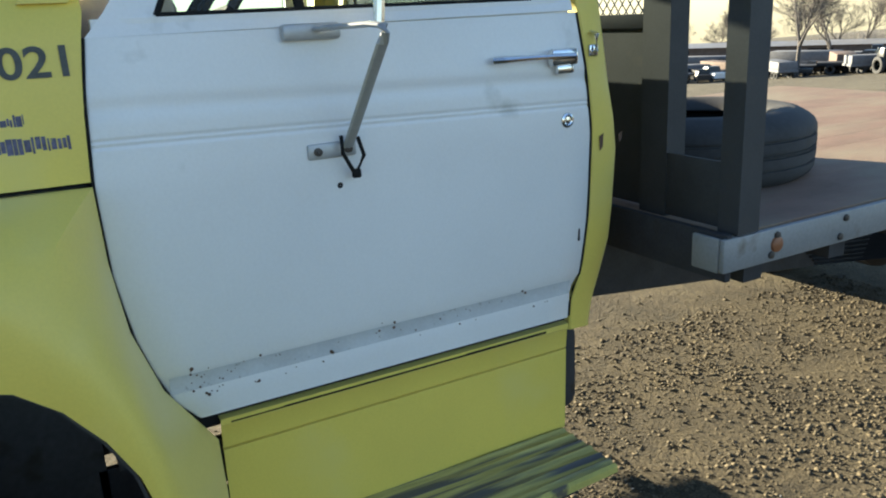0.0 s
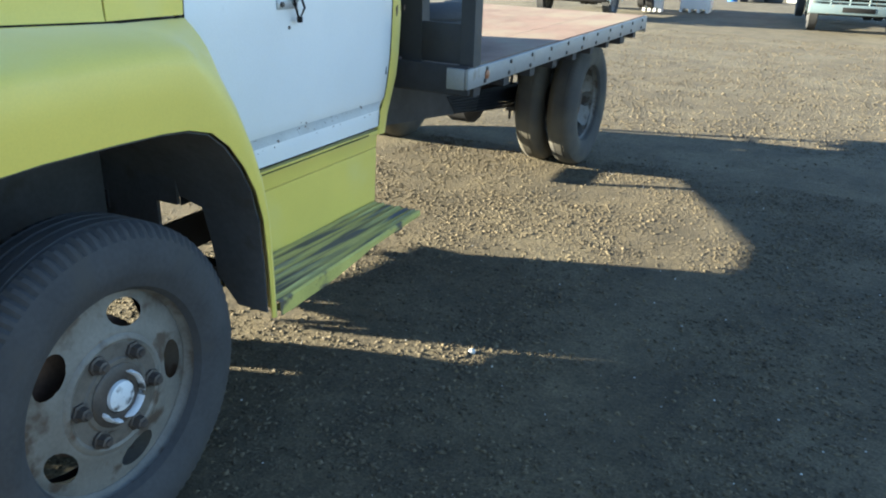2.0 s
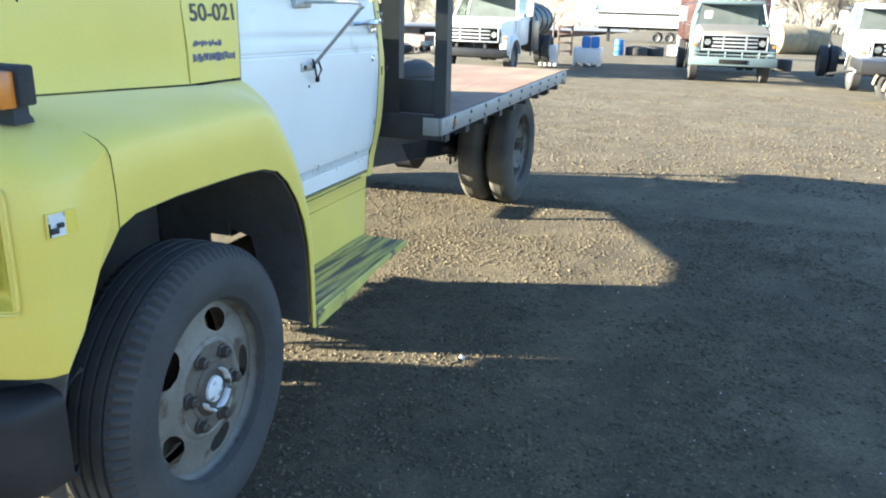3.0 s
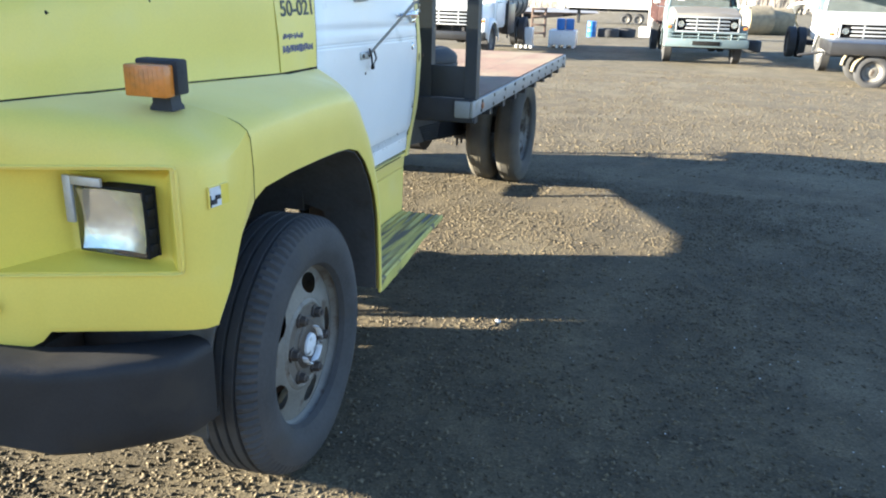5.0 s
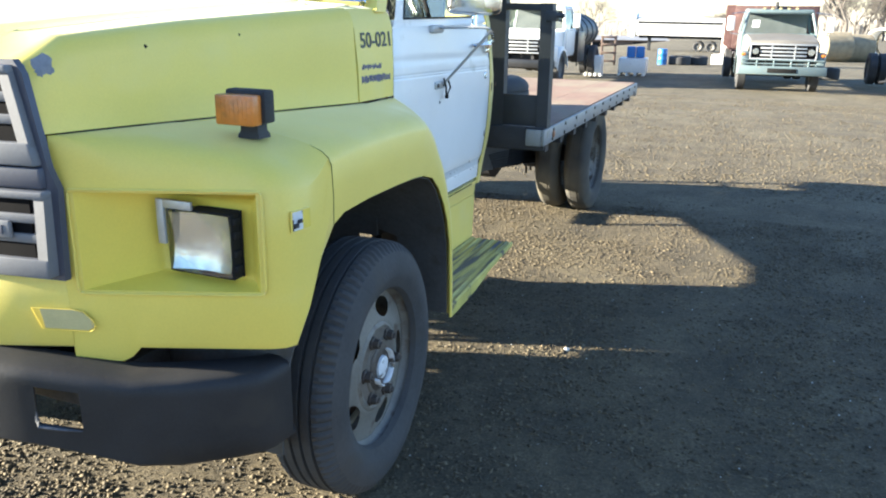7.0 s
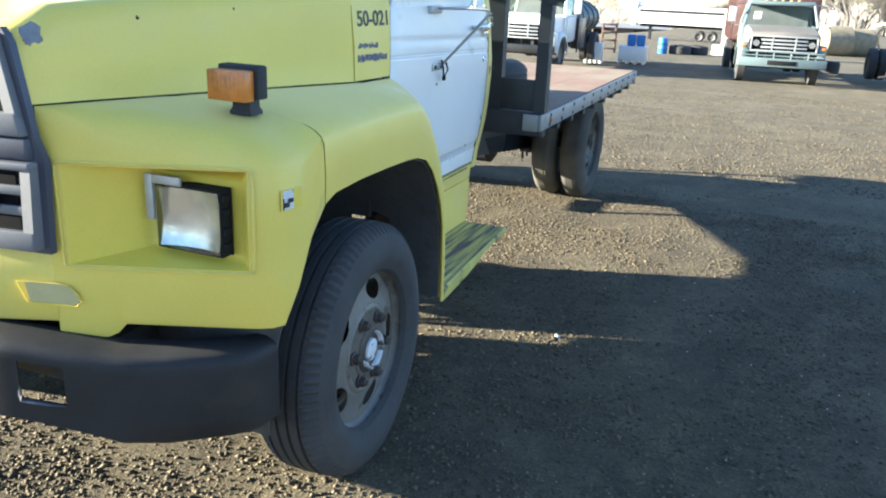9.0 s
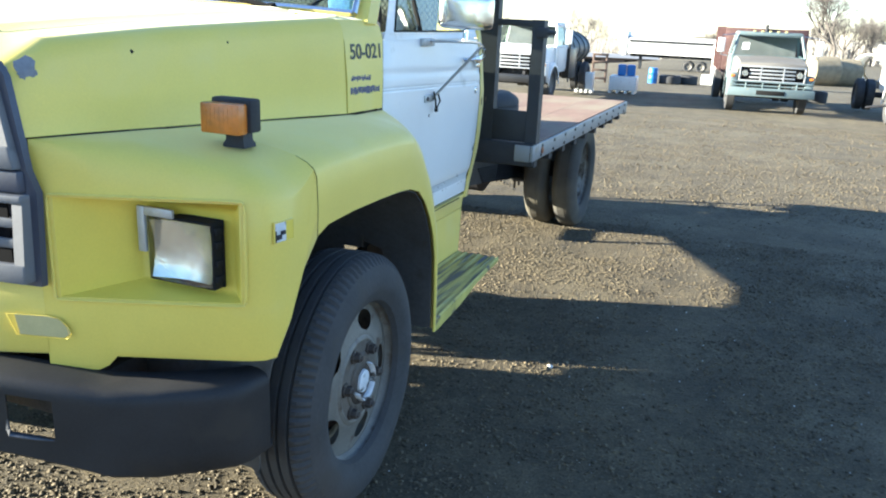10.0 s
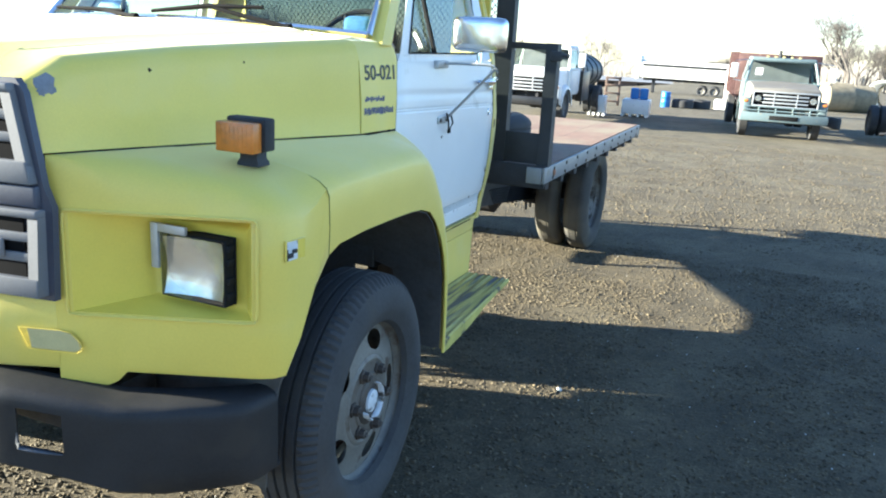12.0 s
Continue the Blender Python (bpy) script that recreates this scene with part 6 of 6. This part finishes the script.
    g = part("grille_core", b, GRILLE_IN, t)
    b = bmesh.new()
    for z in (0.92, 1.31):
        box(b, -0.78 * h, 0.78 * h, -0.99, -0.93, z - 0.02, z + 0.02, 0.01)
    for x in (-0.77 * h, 0.77 * h):
        box(b, x - 0.02, x + 0.02, -0.99, -0.93, 0.92, 1.31, 0.01)
    part("grille_surround", b, trim, g)
    for k in range(1, 4):
        b = bmesh.new()
        z = 0.92 + 0.39 * k / 4
        box(b, -0.54 * h, 0.54 * h, -0.98, -0.94, z - 0.022, z + 0.022, 0.006)
        part("slat", b, trim, g)
    for x in (-0.27 * h, 0.27 * h):
        b = bmesh.new()
        box(b, x - 0.015, x + 0.015, -0.985, -0.94, 0.93, 1.30)
        part("upright", b, trim, g)
    for s in (-1, 1):
        b = bmesh.new()
        lathe(b, [(0, 0.001), (0.0, 0.08), (0.03, 0.095), (0.05, 0.1)], (0, 0, 0), 20)
        bmesh.ops.rotate(b, verts=b.verts, matrix=Matrix.Rotation(radians(90), 3, "Z"))
        bmesh.ops.translate(b, verts=b.verts, vec=(s * 0.65 * h, -1.0, 1.12))
        part("headlight", b, REFLECT, t, "round headlight")
        b = bmesh.new()
        box(b, s * 0.93 * h - 0.06, s * 0.93 * h + 0.06, -0.96, -0.93, 1.0, 1.07, 0.01)
        part("turn_lamp", b, AMBER, t, "amber turn lamp")
    b = bmesh.new()
    box(b, -h * 1.04, h * 1.04, -1.12, -1.0, 0.50, 0.74, 0.03)
    part("bumper", b, bumper_material, t, "steel bumper")
    if guard:
        b = bmesh.new()
        for z in (0.80, 0.90):
            rod(b, [(-h * 0.95, -1.08, z), (h * 0.95, -1.08, z)], 0.022, 7)
        for x in (-0.6, -0.2, 0.2, 0.6):
            rod(b, [(x * h, -1.08, 0.7), (x * h, -1.08, 0.9)], 0.022, 7)
        part("guard_rail", b, bumper_material, t, "pale tube guard")
        b = bmesh.new()
        box(b, -0.34 * h, 0.34 * h, -1.135, -1.115, 0.56, 0.68, 0.01)
        part("plate_holder", b, SEAM, t)
    b = bmesh.new()
    for s in (-1, 1):
        box(b, s * 0.43 - 0.04, s * 0.43 + 0.04, -0.9, 6.2, 0.62, 0.84)
    rod(b, [(-h + 0.2, 0, 0.45), (h - 0.2, 0, 0.45)], 0.06, 8)
    rod(b, [(-h + 0.2, 4.3, 0.48), (h - 0.2, 4.3, 0.48)], 0.09, 8)
    box(b, -0.35, 0.35, -0.6, 0.6, 0.5, 0.9)
    part("chassis", b, DARK, t, "dark chassis")
    if load == "box":
        for (a0, a1, b0, b1, z0, z1, nm) in ((-h * 1.07, h * 1.07, 2.05, 2.13, 1.05, 2.33, "box_end"), (-h * 1.07, h * 1.07, 6.2, 6.28, 1.05, 2.33, "box_end"), (-h * 1.07, -h * 1.03, 2.1, 6.22, 1.05, 2.33, "box_side"), (h * 1.03, h * 1.07, 2.1, 6.22, 1.05, 2.33, "box_side"), (-h * 1.05, h * 1.05, 2.1, 6.22, 0.95, 1.05, "box_floor")):
            b = bmesh.new()
            box(b, a0, a1, b0, b1, z0, z1, 0.008)
            part(nm, b, REDBOX, t)
        for s in (-1, 1):
            for k in range(8):
                b = bmesh.new()
                x = s * h * 1.09
                box(b, x - 0.03, x + 0.03, 2.15 + 0.57 * k, 2.22 + 0.57 * k, 1.0, 2.35)
                part("stake", b, REDBOX, t)
        b = bmesh.new()
        rod(b, [(0, 2.0, 2.2), (0, 2.0, 2.45)], 0.05, 8)
        part("beacon", b, DARK, t)
        for k in range(5):
            b = bmesh.new()
            box(b, (k - 2) * 0.22 - 0.04, (k - 2) * 0.22 + 0.04, 0.84, 0.92, 2.235, 2.275, 0.012)
            part("roof_lamp", b, PALE, t)
        b = bmesh.new()
        plate(b, [(-0.70 * h, 0.555, 1.72), (-0.52 * h, 0.555, 1.72), (-0.50 * h, 0.68, 1.92), (-0.68 * h, 0.68, 1.92)], (0, -0.004, 0.002))
        part("window_card", b, FARWHITE, t, "white card behind the windshield")
    if load == "tank":
        b = bmesh.new()
        prof = [(2.1, 0.05), (2.12, 0.52), (2.2, 0.62), (5.9, 0.62), (6.0, 0.52), (6.02, 0.05)]
        rows = [[Vector((1.5 * r * math.cos(a), y, 1.38 + r * math.sin(a))) for a in (2 * math.pi * k / 32 for k in range(32))] for y, r in prof]
        grid(b, rows, True)
        part("tank", b, TANKGREY, t, "dark grey oval tank")
        for y in (2.5, 3.3, 4.1, 4.9, 5.6):
            b = bmesh.new()
            rod(b, [(0.94 * math.cos(a), y, 1.38 + 0.63 * math.sin(a)) for a in (2 * math.pi * k / 28 for k in range(29))], 0.022, 5)
            part("tank_band", b, TANKGREY, t)
        for s in (-1, 1):
            b = bmesh.new()
            box(b, s * h - 0.25 if s > 0 else s * h, s * h if s > 0 else s * h + 0.25, 2.05, 3.0, 0.5, 1.45, 0.03)
            part("tool_box", b, TANKBLACK, t)
            b = bmesh.new()
            box(b, s * h - 0.02 if s > 0 else s * h - 0.02, s * h + 0.02, 1.9, 1.96, 0.4, 1.7)
            part("hose_rack", b, TANKBLACK, t)
    return t


def on_ground(x, y, turn=0.0, lift=0.0):
    return pose(x, y, ground_z(x, y) + lift, 0, 0, turn)


grain_truck = parked_truck("grain_truck", "faded teal grain truck with red stake box, parked facing the camera", on_ground(1.23, 22.9, 6.4), TEAL, DUSTY, ALU, "box", TEAL, True, 2.2)
tank_truck = parked_truck("tank_truck", "white tank truck with a dark grey oval tank, parked on gravel", on_ground(-5.85, 21.6, 0), FARWHITE, FARWHITE, ALU, "tank", TANKBLACK, False, 2.2)
white_truck = parked_truck("bonneted_truck", "white bonneted truck with dark bumper, parked in the yard", on_ground(5.45, 22.3, 4), FARWHITE, FARWHITE, ALU, "", TANKBLACK, False, 2.3)

# small tandem trailer in front of the white truck
trailer = thing("utility_trailer", "small dark tandem trailer with tan mudguards", "trailer", m=on_ground(5.25, 18.4, 90))
for y in (-0.75, 0.75):
    for x in (-0.40, 0.36):
        bt, br = bmesh.new(), bmesh.new()
        rough_wheel(bt, br, Vector((y, x, 0.36)), 0.36, 0.22)
        w = part("wheel", bt, RUBBER, trailer, "grey dusty tyre")
        part("rim", br, RIM, w)
        b = bmesh.new()
        rows = [[Vector((y - 0.13, x + 0.42 * math.cos(a), 0.36 + 0.42 * math.sin(a))), Vector((y + 0.13, x + 0.42 * math.cos(a), 0.36 + 0.42 * math.sin(a)))] for a in (math.pi * k / 10 for k in range(11))]
        grid(b, rows)
        thicken(b, 0.015)
        part("mudguard", b, TAN, trailer, "tan mudguard")
b = bmesh.new()
box(b, -0.95, 0.95, -1.6, 1.3, 0.72, 0.98, 0.02)
part("deck", b, TANKBLACK, trailer, "dark trailer deck")
b = bmesh.new()
rod(b, [(0, 1.3, 0.7), (0, 1.85, 0.6)], 0.03, 8)
part("drawbar", b, DARK, trailer)


# ---- yard goods ----
def crate(x, y, w, h, material, label):
    b = bmesh.new()
    box(b, -w / 2, w / 2, -w / 2, w / 2, 0.10, h, 0.03)
    for k in range(4):
        box(b, -w / 2 + k * w * 0.29, -w / 2 + k * w * 0.29 + 0.09, -w / 2, w / 2, 0.0, 0.1)
    ob = part("crate", b, material)
    tagged(ob, label, "crate", "yard goods")
    ob.matrix_world = on_ground(x, y, 4)
    return ob


def barrel(x, y, z, material, label):
    b = bmesh.new()
    prof = [(0.0, 0.02), (0.0, 0.26), (0.02, 0.285), (0.28, 0.285), (0.30, 0.297), (0.32, 0.285), (0.58, 0.285), (0.60, 0.297), (0.62, 0.285), (0.86, 0.285), (0.88, 0.26), (0.88, 0.02)]
    lathe(b, prof, (0, 0, 0), 22)
    bmesh.ops.rotate(b, verts=b.verts, matrix=Matrix.Rotation(radians(-90), 3, "Y"))
    ob = part("barrel", b, material)
    tagged(ob, label, "barrel", "yard goods")
    ob.matrix_world = on_ground(x, y, 0, z)
    return ob


crate(-3.52, 27.1, 0.95, 0.60, FARWHITE, "white plastic crate on the gravel")
crate(-4.7, 26.0, 0.58, 0.68, FARWHITE, "white square plastic tote beside the tank truck")
blue_barrel = barrel(-3.6, 35.6, 0, BLUE, "blue plastic barrel standing on the dirt")
blue_barrel.scale = (0.72, 0.72, 0.80)
for dx, dz in ((-0.10, 0.61), (0.22, 0.61)):
    b = bmesh.new()
    box(b, -0.15, 0.15, -0.2, 0.2, 0, 0.38, 0.05, seg=3)
    ob = part("jerrycan", b, BLUE)
    tagged(ob, "blue plastic container on the white crate", "container", "yard goods")
    ob.matrix_world = on_ground(-3.52 + dx, 27.1, 10, dz)
for x, y, r in ((-2.9, 36.1, 0.5), (-2.2, 36.9, 0.48), (3.0, 29.6, 0.33)):
    bt, br = bmesh.new(), bmesh.new()
    lathe(bt, [(0.0, r * 0.55), (0.0, r * 0.9), (0.06, r), (0.34, r), (0.4, r * 0.9), (0.4, r * 0.55)], (0, 0, 0), 30)
    bmesh.ops.rotate(bt, verts=bt.verts, matrix=Matrix.Rotation(radians(-90), 3, "Y"))
    br.free()
    ob = part("old_tyre", bt, RUBBER)
    tagged(ob, "black old tractor tyre lying on the dirt", "tyre", "yard goods")
    ob.matrix_world = on_ground(x, y, 0)
rack_stand = thing("wooden_rack", "weathered brown wooden rack standing in the yard", "rack", m=on_ground(-5.6, 33.2, 15))
for x in (-0.28, 0.28):
    b = bmesh.new()
    box(b, x - 0.05, x + 0.05, -0.05, 0.05, 0, 1.25, 0.008)
    part("post", b, BROWN, rack_stand)
for z in (0.15, 0.5, 0.85, 1.15):
    b = bmesh.new()
    box(b, -0.34, 0.34, -0.085, -0.052, z, z + 0.09, 0.008)
    part("rail", b, BROWN, rack_stand)
cab_box = thing("storage_box", "tall pale pinkish-white steel storage box", "box", m=on_ground(-1.15, 38.2, 0))
b = bmesh.new()
box(b, -0.12, 0.55, -0.4, 0.4, 0.45, 1.9, 0.03)
part("body", b, PINKISH, cab_box)
b = bmesh.new()
box(b, -0.08, 0.50, -0.412, -0.402, 0.5, 1.85, 0.01)
part("door", b, PINKISH, cab_box)
b = bmesh.new()
box(b, -0.50, 0.50, -0.38, 0.38, 0.0, 0.448, 0.02)
part("plinth", b, FARWHITE, cab_box)
# round bales and a tank end
for x, y, r, mat_, lab in ((4.0, 47.2, 0.8, TAN, "tan round straw bale lying on its side"), (5.2, 48.6, 0.75, TAN, "tan round straw bale lying on its side")):
    b = bmesh.new()
    lathe(b, [(-0.75, 0.02), (-0.75, r * 0.93), (-0.68, r), (0.0, r * 1.01), (0.68, r), (0.75, r * 0.93), (0.75, 0.02)], (0, 0, r * 0.97), 36)
    ob = part("round_bale", b, mat_)
    tagged(ob, lab, "bale", "round bales")
    ob.matrix_world = on_ground(x, y, 25)
culvert = thing("culvert_pipe", "white round culvert pipe with a tan rim", "pipe", m=on_ground(7.0, 51.7, 70))
b = bmesh.new()
lathe(b, [(-1.4, 0.85), (-1.4, 0.93), (1.3, 0.93), (1.3, 0.85)], (0, 0, 0.93), 36)
part("pipe", b, FARWHITE, culvert)
b = bmesh.new()
lathe(b, [(1.3, 0.82), (1.3, 0.97), (1.42, 0.97), (1.42, 0.82), (1.3, 0.82)], (0, 0, 0.96), 36)
part("rim", b, TAN, culvert)

# long white box trailer far off
van = thing("box_trailer", "long white grain trailer far across the yard", "trailer", m=on_ground(-5.06, 57.1, 2) @ Matrix.Scale(0.7, 4))
b = bmesh.new()
rows = []
for x in (-4.4, 4.4):
    rows.append([Vector((x, y, z)) for y, z in ((-1.25, 1.5), (-1.25, 2.9), (-0.9, 3.2), (0.9, 3.2), (1.25, 2.9), (1.25, 1.5))])
vs = grid(b, rows, True)
b.faces.new(vs[0])
b.faces.new(vs[1])
part("body", b, FARWHITE, van)
b = bmesh.new()
box(b, -4.3, 4.3, -1.3, -1.26, 2.62, 2.84)
part("stripe", b, TANKBLACK, van)
b = bmesh.new()
box(b, -4.2, 4.2, -0.5, 0.5, 1.2, 1.5)
box(b, -3.3, -3.1, -0.6, 0.6, 0.0, 1.2)
part("chassis", b, DARK, van)
b = bmesh.new()
box(b, -5.0, -4.5, -1.25, 1.25, 1.3, 3.6, 0.05)
part("bulkhead", b, FARWHITE, van)
for x in (1.6, 2.8):
    for y in (-1.05, 1.05):
        bt, br = bmesh.new(), bmesh.new()
        rough_wheel(bt, br, Vector((0, 0, 0)), 0.5, 0.3)
        for q in (bt, br):
            bmesh.ops.rotate(q, verts=q.verts, matrix=Matrix.Rotation(radians(90), 3, "Z"))
            bmesh.ops.translate(q, verts=q.verts, vec=(x, y, 0.5))
        w = part("wheel", bt, RUBBER, van)
        part("rim", br, RIM, w)


# ---- rows of parked machinery beyond the deck ----
def yard_pickup(paint, label):
    t = thing("pickup", label, "pickup", "parked rows")
    b = bmesh.new()
    rows = []
    for x, zt in ((-2.4, 0.95), (-2.3, 1.05), (-1.0, 1.1), (0.2, 1.1), (2.4, 1.1)):
        rows.append([Vector((x, y, z)) for y, z in ((-0.9, 0.5), (-0.92, 0.8), (-0.88, zt), (0.88, zt), (0.92, 0.8), (0.9, 0.5))])
    vs = grid(b, rows, True)
    b.faces.new(vs[0])
    b.faces.new(vs[-1])
    part("body", b, paint, t)
    b = bmesh.new()
    rows = [[Vector((x0, s * 0.85, 1.1)) for x0, s in ((-1.0, -1), (0.6, -1), (0.6, 1), (-1.0, 1))], [Vector((x0, s * 0.72, 1.75)) for x0, s in ((-0.5, -1), (0.5, -1), (0.5, 1), (-0.5, 1))]]
    vs = grid(b, rows, True)
    b.faces.new(vs[1])
    part("cab", b, TANKBLACK, t)
    for x in (-1.6, 1.5):
        for y in (-0.82, 0.82):
            bt, br = bmesh.new(), bmesh.new()
            rough_wheel(bt, br, Vector((0, 0, 0)), 0.38, 0.24)
            for q in (bt, br):
                bmesh.ops.rotate(q, verts=q.verts, matrix=Matrix.Rotation(radians(90), 3, "Z"))
                bmesh.ops.translate(q, verts=q.verts, vec=(x, y, 0.38))
            br.free()
            part("wheel", bt, RUBBER, t)
    return t


def yard_trailer(paint, label, tall):
    t = thing("flat_trailer", label, "trailer", "parked rows")
    b = bmesh.new()
    box(b, -3.2, 3.2, -1.15, 1.15, 0.85, 1.1, 0.02)
    part("deck", b, paint, t)
    if tall:
        b = bmesh.new()
        box(b, -3.1, 3.1, -1.1, 1.1, 1.1, 1.1 + tall, 0.03)
        part("body", b, paint, t)
    for x in (-2.0, 1.4, 2.3):
        for y in (-0.95, 0.95):
            bt, br = bmesh.new(), bmesh.new()
            rough_wheel(bt, br, Vector((0, 0, 0)), 0.45, 0.28)
            br.free()
            bmesh.ops.rotate(bt, verts=bt.verts, matrix=Matrix.Rotation(radians(90), 3, "Z"))
            bmesh.ops.translate(bt, verts=bt.verts, vec=(x, y, 0.45))
            part("wheel", bt, RUBBER, t)
    return t


def yard_tractor(paint, label):
    t = thing("tractor", label, "tractor", "parked rows")
    b = bmesh.new()
    box(b, -1.7, 0.2, -0.4, 0.4, 0.8, 1.45, 0.06)
    part("hood", b, paint, t)
    b = bmesh.new()
    box(b, 0.2, 1.3, -0.7, 0.7, 0.9, 2.4, 0.08)
    part("cab", b, TANKBLACK, t)
    for x, r in ((-1.3, 0.5), (0.9, 0.8)):
        for y in (-0.85, 0.85):
            bt, br = bmesh.new(), bmesh.new()
            rough_wheel(bt, br, Vector((0, 0, 0)), r, 0.4)
            br.free()
            bmesh.ops.rotate(bt, verts=bt.verts, matrix=Matrix.Rotation(radians(90), 3, "Z"))
            bmesh.ops.translate(bt, verts=bt.verts, vec=(x, y, r))
            part("wheel", bt, RUBBER, t)
    return t


kinds = [yard_pickup(FARWHITE, "white pickup parked in a far row"), yard_trailer(DARK, "dark flat trailer parked in a far row", 0.0), yard_tractor(TEAL, "green-blue tractor parked in a far row"),
         yard_trailer(BROWN, "brown box trailer parked in a far row", 1.1), yard_pickup(TANKBLACK, "black pickup parked in a far row"), yard_trailer(CABIN, "grey tank trailer parked in a far row", 0.9)]
spots = []
rnd = random.Random(5)
for k in range(44):
    a = radians(lerp(48, 18, k / 43) + rnd.uniform(-0.5, 0.5))
    d = 62 + rnd.uniform(-3, 4)
    spots.append((1.4 - d * math.sin(a), d * math.cos(a), rnd.uniform(-70, 70) + 20))
for k in range(26):
    a = radians(lerp(47, 18, k / 25) + rnd.uniform(-0.5, 0.5))
    d = 74 + rnd.uniform(-3, 4)
    spots.append((1.4 - d * math.sin(a), d * math.cos(a), rnd.uniform(10, 40)))
order = [4, 1, 4, 3, 1, 2, 5, 1, 4, 0, 3, 1, 2, 4, 5, 4, 1]
for k, (x, y, turn) in enumerate(spots):
    kind = kinds[order[k % len(order)]]
    copy_thing(kind, on_ground(x, y, turn) @ Matrix.Scale(rnd.uniform(0.5, 0.72), 4))
for k, ob in enumerate(kinds):
    ob.matrix_basis = on_ground(-20 - 4 * k, 66 - 2.0 * k, 20) @ Matrix.Scale(0.8, 4)

# low sheds behind the rows
for x, y, w, turn, h in ((-72, 96, 56, 34, 1.9), (-34, 118, 40, 18, 1.8)):
    shed = thing("long_shed", "long low brown shed far behind the yard", "shed", m=on_ground(x, y, turn))
    b = bmesh.new()
    box(b, -w / 2, w / 2, -3, 3, 0, h)
    part("wall", b, BROWN, shed)
    b = bmesh.new()
    plate(b, [(-w / 2 - 0.4, -3.5, h), (-w / 2 - 0.4, 0, h + 0.5), (-w / 2 - 0.4, 3.5, h)], (w + 0.8, 0, 0))
    part("roof", b, SHEET, shed)
    for k in range(6):
        b = bmesh.new()
        box(b, -w / 2 + 3 + k * w / 6.2, -w / 2 + 6 + k * w / 6.2, -3.05, -2.98, 0, 1.5)
        part("door", b, SEAM, shed)


# ---- bare winter trees ----
def branch(bm, p, d, length, r, depth, rng, out):
    q = p + d * length
    (out if depth <= 2 else bm).append((p, q, r, r * 0.68))
    if depth == 0:
        return
    for k in range(3 if depth > 1 else 4):
        a = rng.uniform(0, 2 * math.pi)
        tilt = rng.uniform(0.16, 0.5) if k == 0 else rng.uniform(0.4, 0.95)
        side = d.orthogonal().normalized()
        side.rotate(Matrix.Rotation(a, 3, d))
        nd = (d * math.cos(tilt) + side * math.sin(tilt) + Vector((0, 0, 0.13))).normalized()
        start = p.lerp(q, rng.uniform(0.55, 1.0)) if k else q
        branch(bm, start, nd, length * rng.uniform(0.62, 0.86), r * 0.62, depth - 1, rng, out)


def sticks(items, seg):
    b = bmesh.new()
    for p, q, r0, r1 in items:
        d = (q - p).normalized()
        s = d.orthogonal().normalized()
        u = d.cross(s)
        ra, rb = [], []
        for k in range(seg):
            a = 2 * math.pi * k / seg
            o = s * math.cos(a) + u * math.sin(a)
            ra.append(b.verts.new(p + o * r0))
            rb.append(b.verts.new(q + o * r1))
        for k in range(seg):
            b.faces.new((ra[k], ra[(k + 1) % seg], rb[(k + 1) % seg], rb[k]))
    return b


def bare_tree(seed, label):
    rng = random.Random(seed)
    limbs, twigs = [], []
    branch(limbs, Vector((0, 0, -0.2)), Vector((rng.uniform(-0.08, 0.08), rng.uniform(-0.08, 0.08), 1)).normalized(), 2.4, 0.17, 7, rng, twigs)
    t = thing("bare_tree", label, "tree", "winter trees")
    part("trunk", sticks(limbs, 6), BARK, t, "grey-brown trunk and limbs")
    part("crown", sticks(twigs, 3), TWIGS, t, "bare leafless twigs")
    return t


trees = [bare_tree(3, "bare leafless winter tree with a forked crown"), bare_tree(8, "bare leafless winter tree with a broad crown")]
trees[0].matrix_basis = on_ground(7.5, 92) @ Matrix.Diagonal((1.4, 1.4, 1.1, 1))
trees[1].matrix_basis = on_ground(-18.3, 90) @ Matrix.Scale(0.85, 4)
more = []
for k in range(15):
    a = radians(lerp(44, 19, k / 14) + rnd.uniform(-0.8, 0.8))
    d = 128 + rnd.uniform(-8, 12)
    more.append((1.4 - d * math.sin(a), d * math.cos(a), rnd.uniform(0.75, 1.1)))
more += [(-34.9, 48.3, 1.0), (-45, 66, 0.9), (8.5, 138, 0.85), (10, 142, 0.95), (11.5, 137, 1.0), (13, 140, 0.9), (14.5, 137, 1.0), (16, 141, 0.9), (19, 143, 1.0), (24, 145, 0.9), (30, 150, 1.0), (-8, 140, 0.55), (-10, 142, 0.5), (4, 145, 0.5)]
for k, (x, y, s) in enumerate(more):
    c = copy_thing(trees[k % 2], on_ground(x, y, 47 * k))
    c.scale = (s, s, s)


def far_brush():
    rng = random.Random(21)
    items = []
    for k in range(5200):
        x = rng.uniform(-120, 75)
        y = 165 + rng.uniform(-12, 25) + 0.06 * abs(x)
        z = ground_z(x, y)
        h = rng.uniform(3.0, 7.0) * (0.7 + 0.5 * noise.noise((x * 0.06, 0, 0)))
        p = Vector((x, y, z))
        items.append((p, p + Vector((rng.uniform(-0.9, 0.9), 0, h)), 0.10, 0.03))
        items.append((p + Vector((0, 0, h * 0.4)), p + Vector((rng.uniform(-1.6, 1.6), rng.uniform(-1, 1), h * 0.95)), 0.06, 0.02))
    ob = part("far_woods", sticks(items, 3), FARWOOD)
    tagged(ob, "distant leafless brush along the horizon, greyed for haze", "woods", kind="stuff")


far_brush()
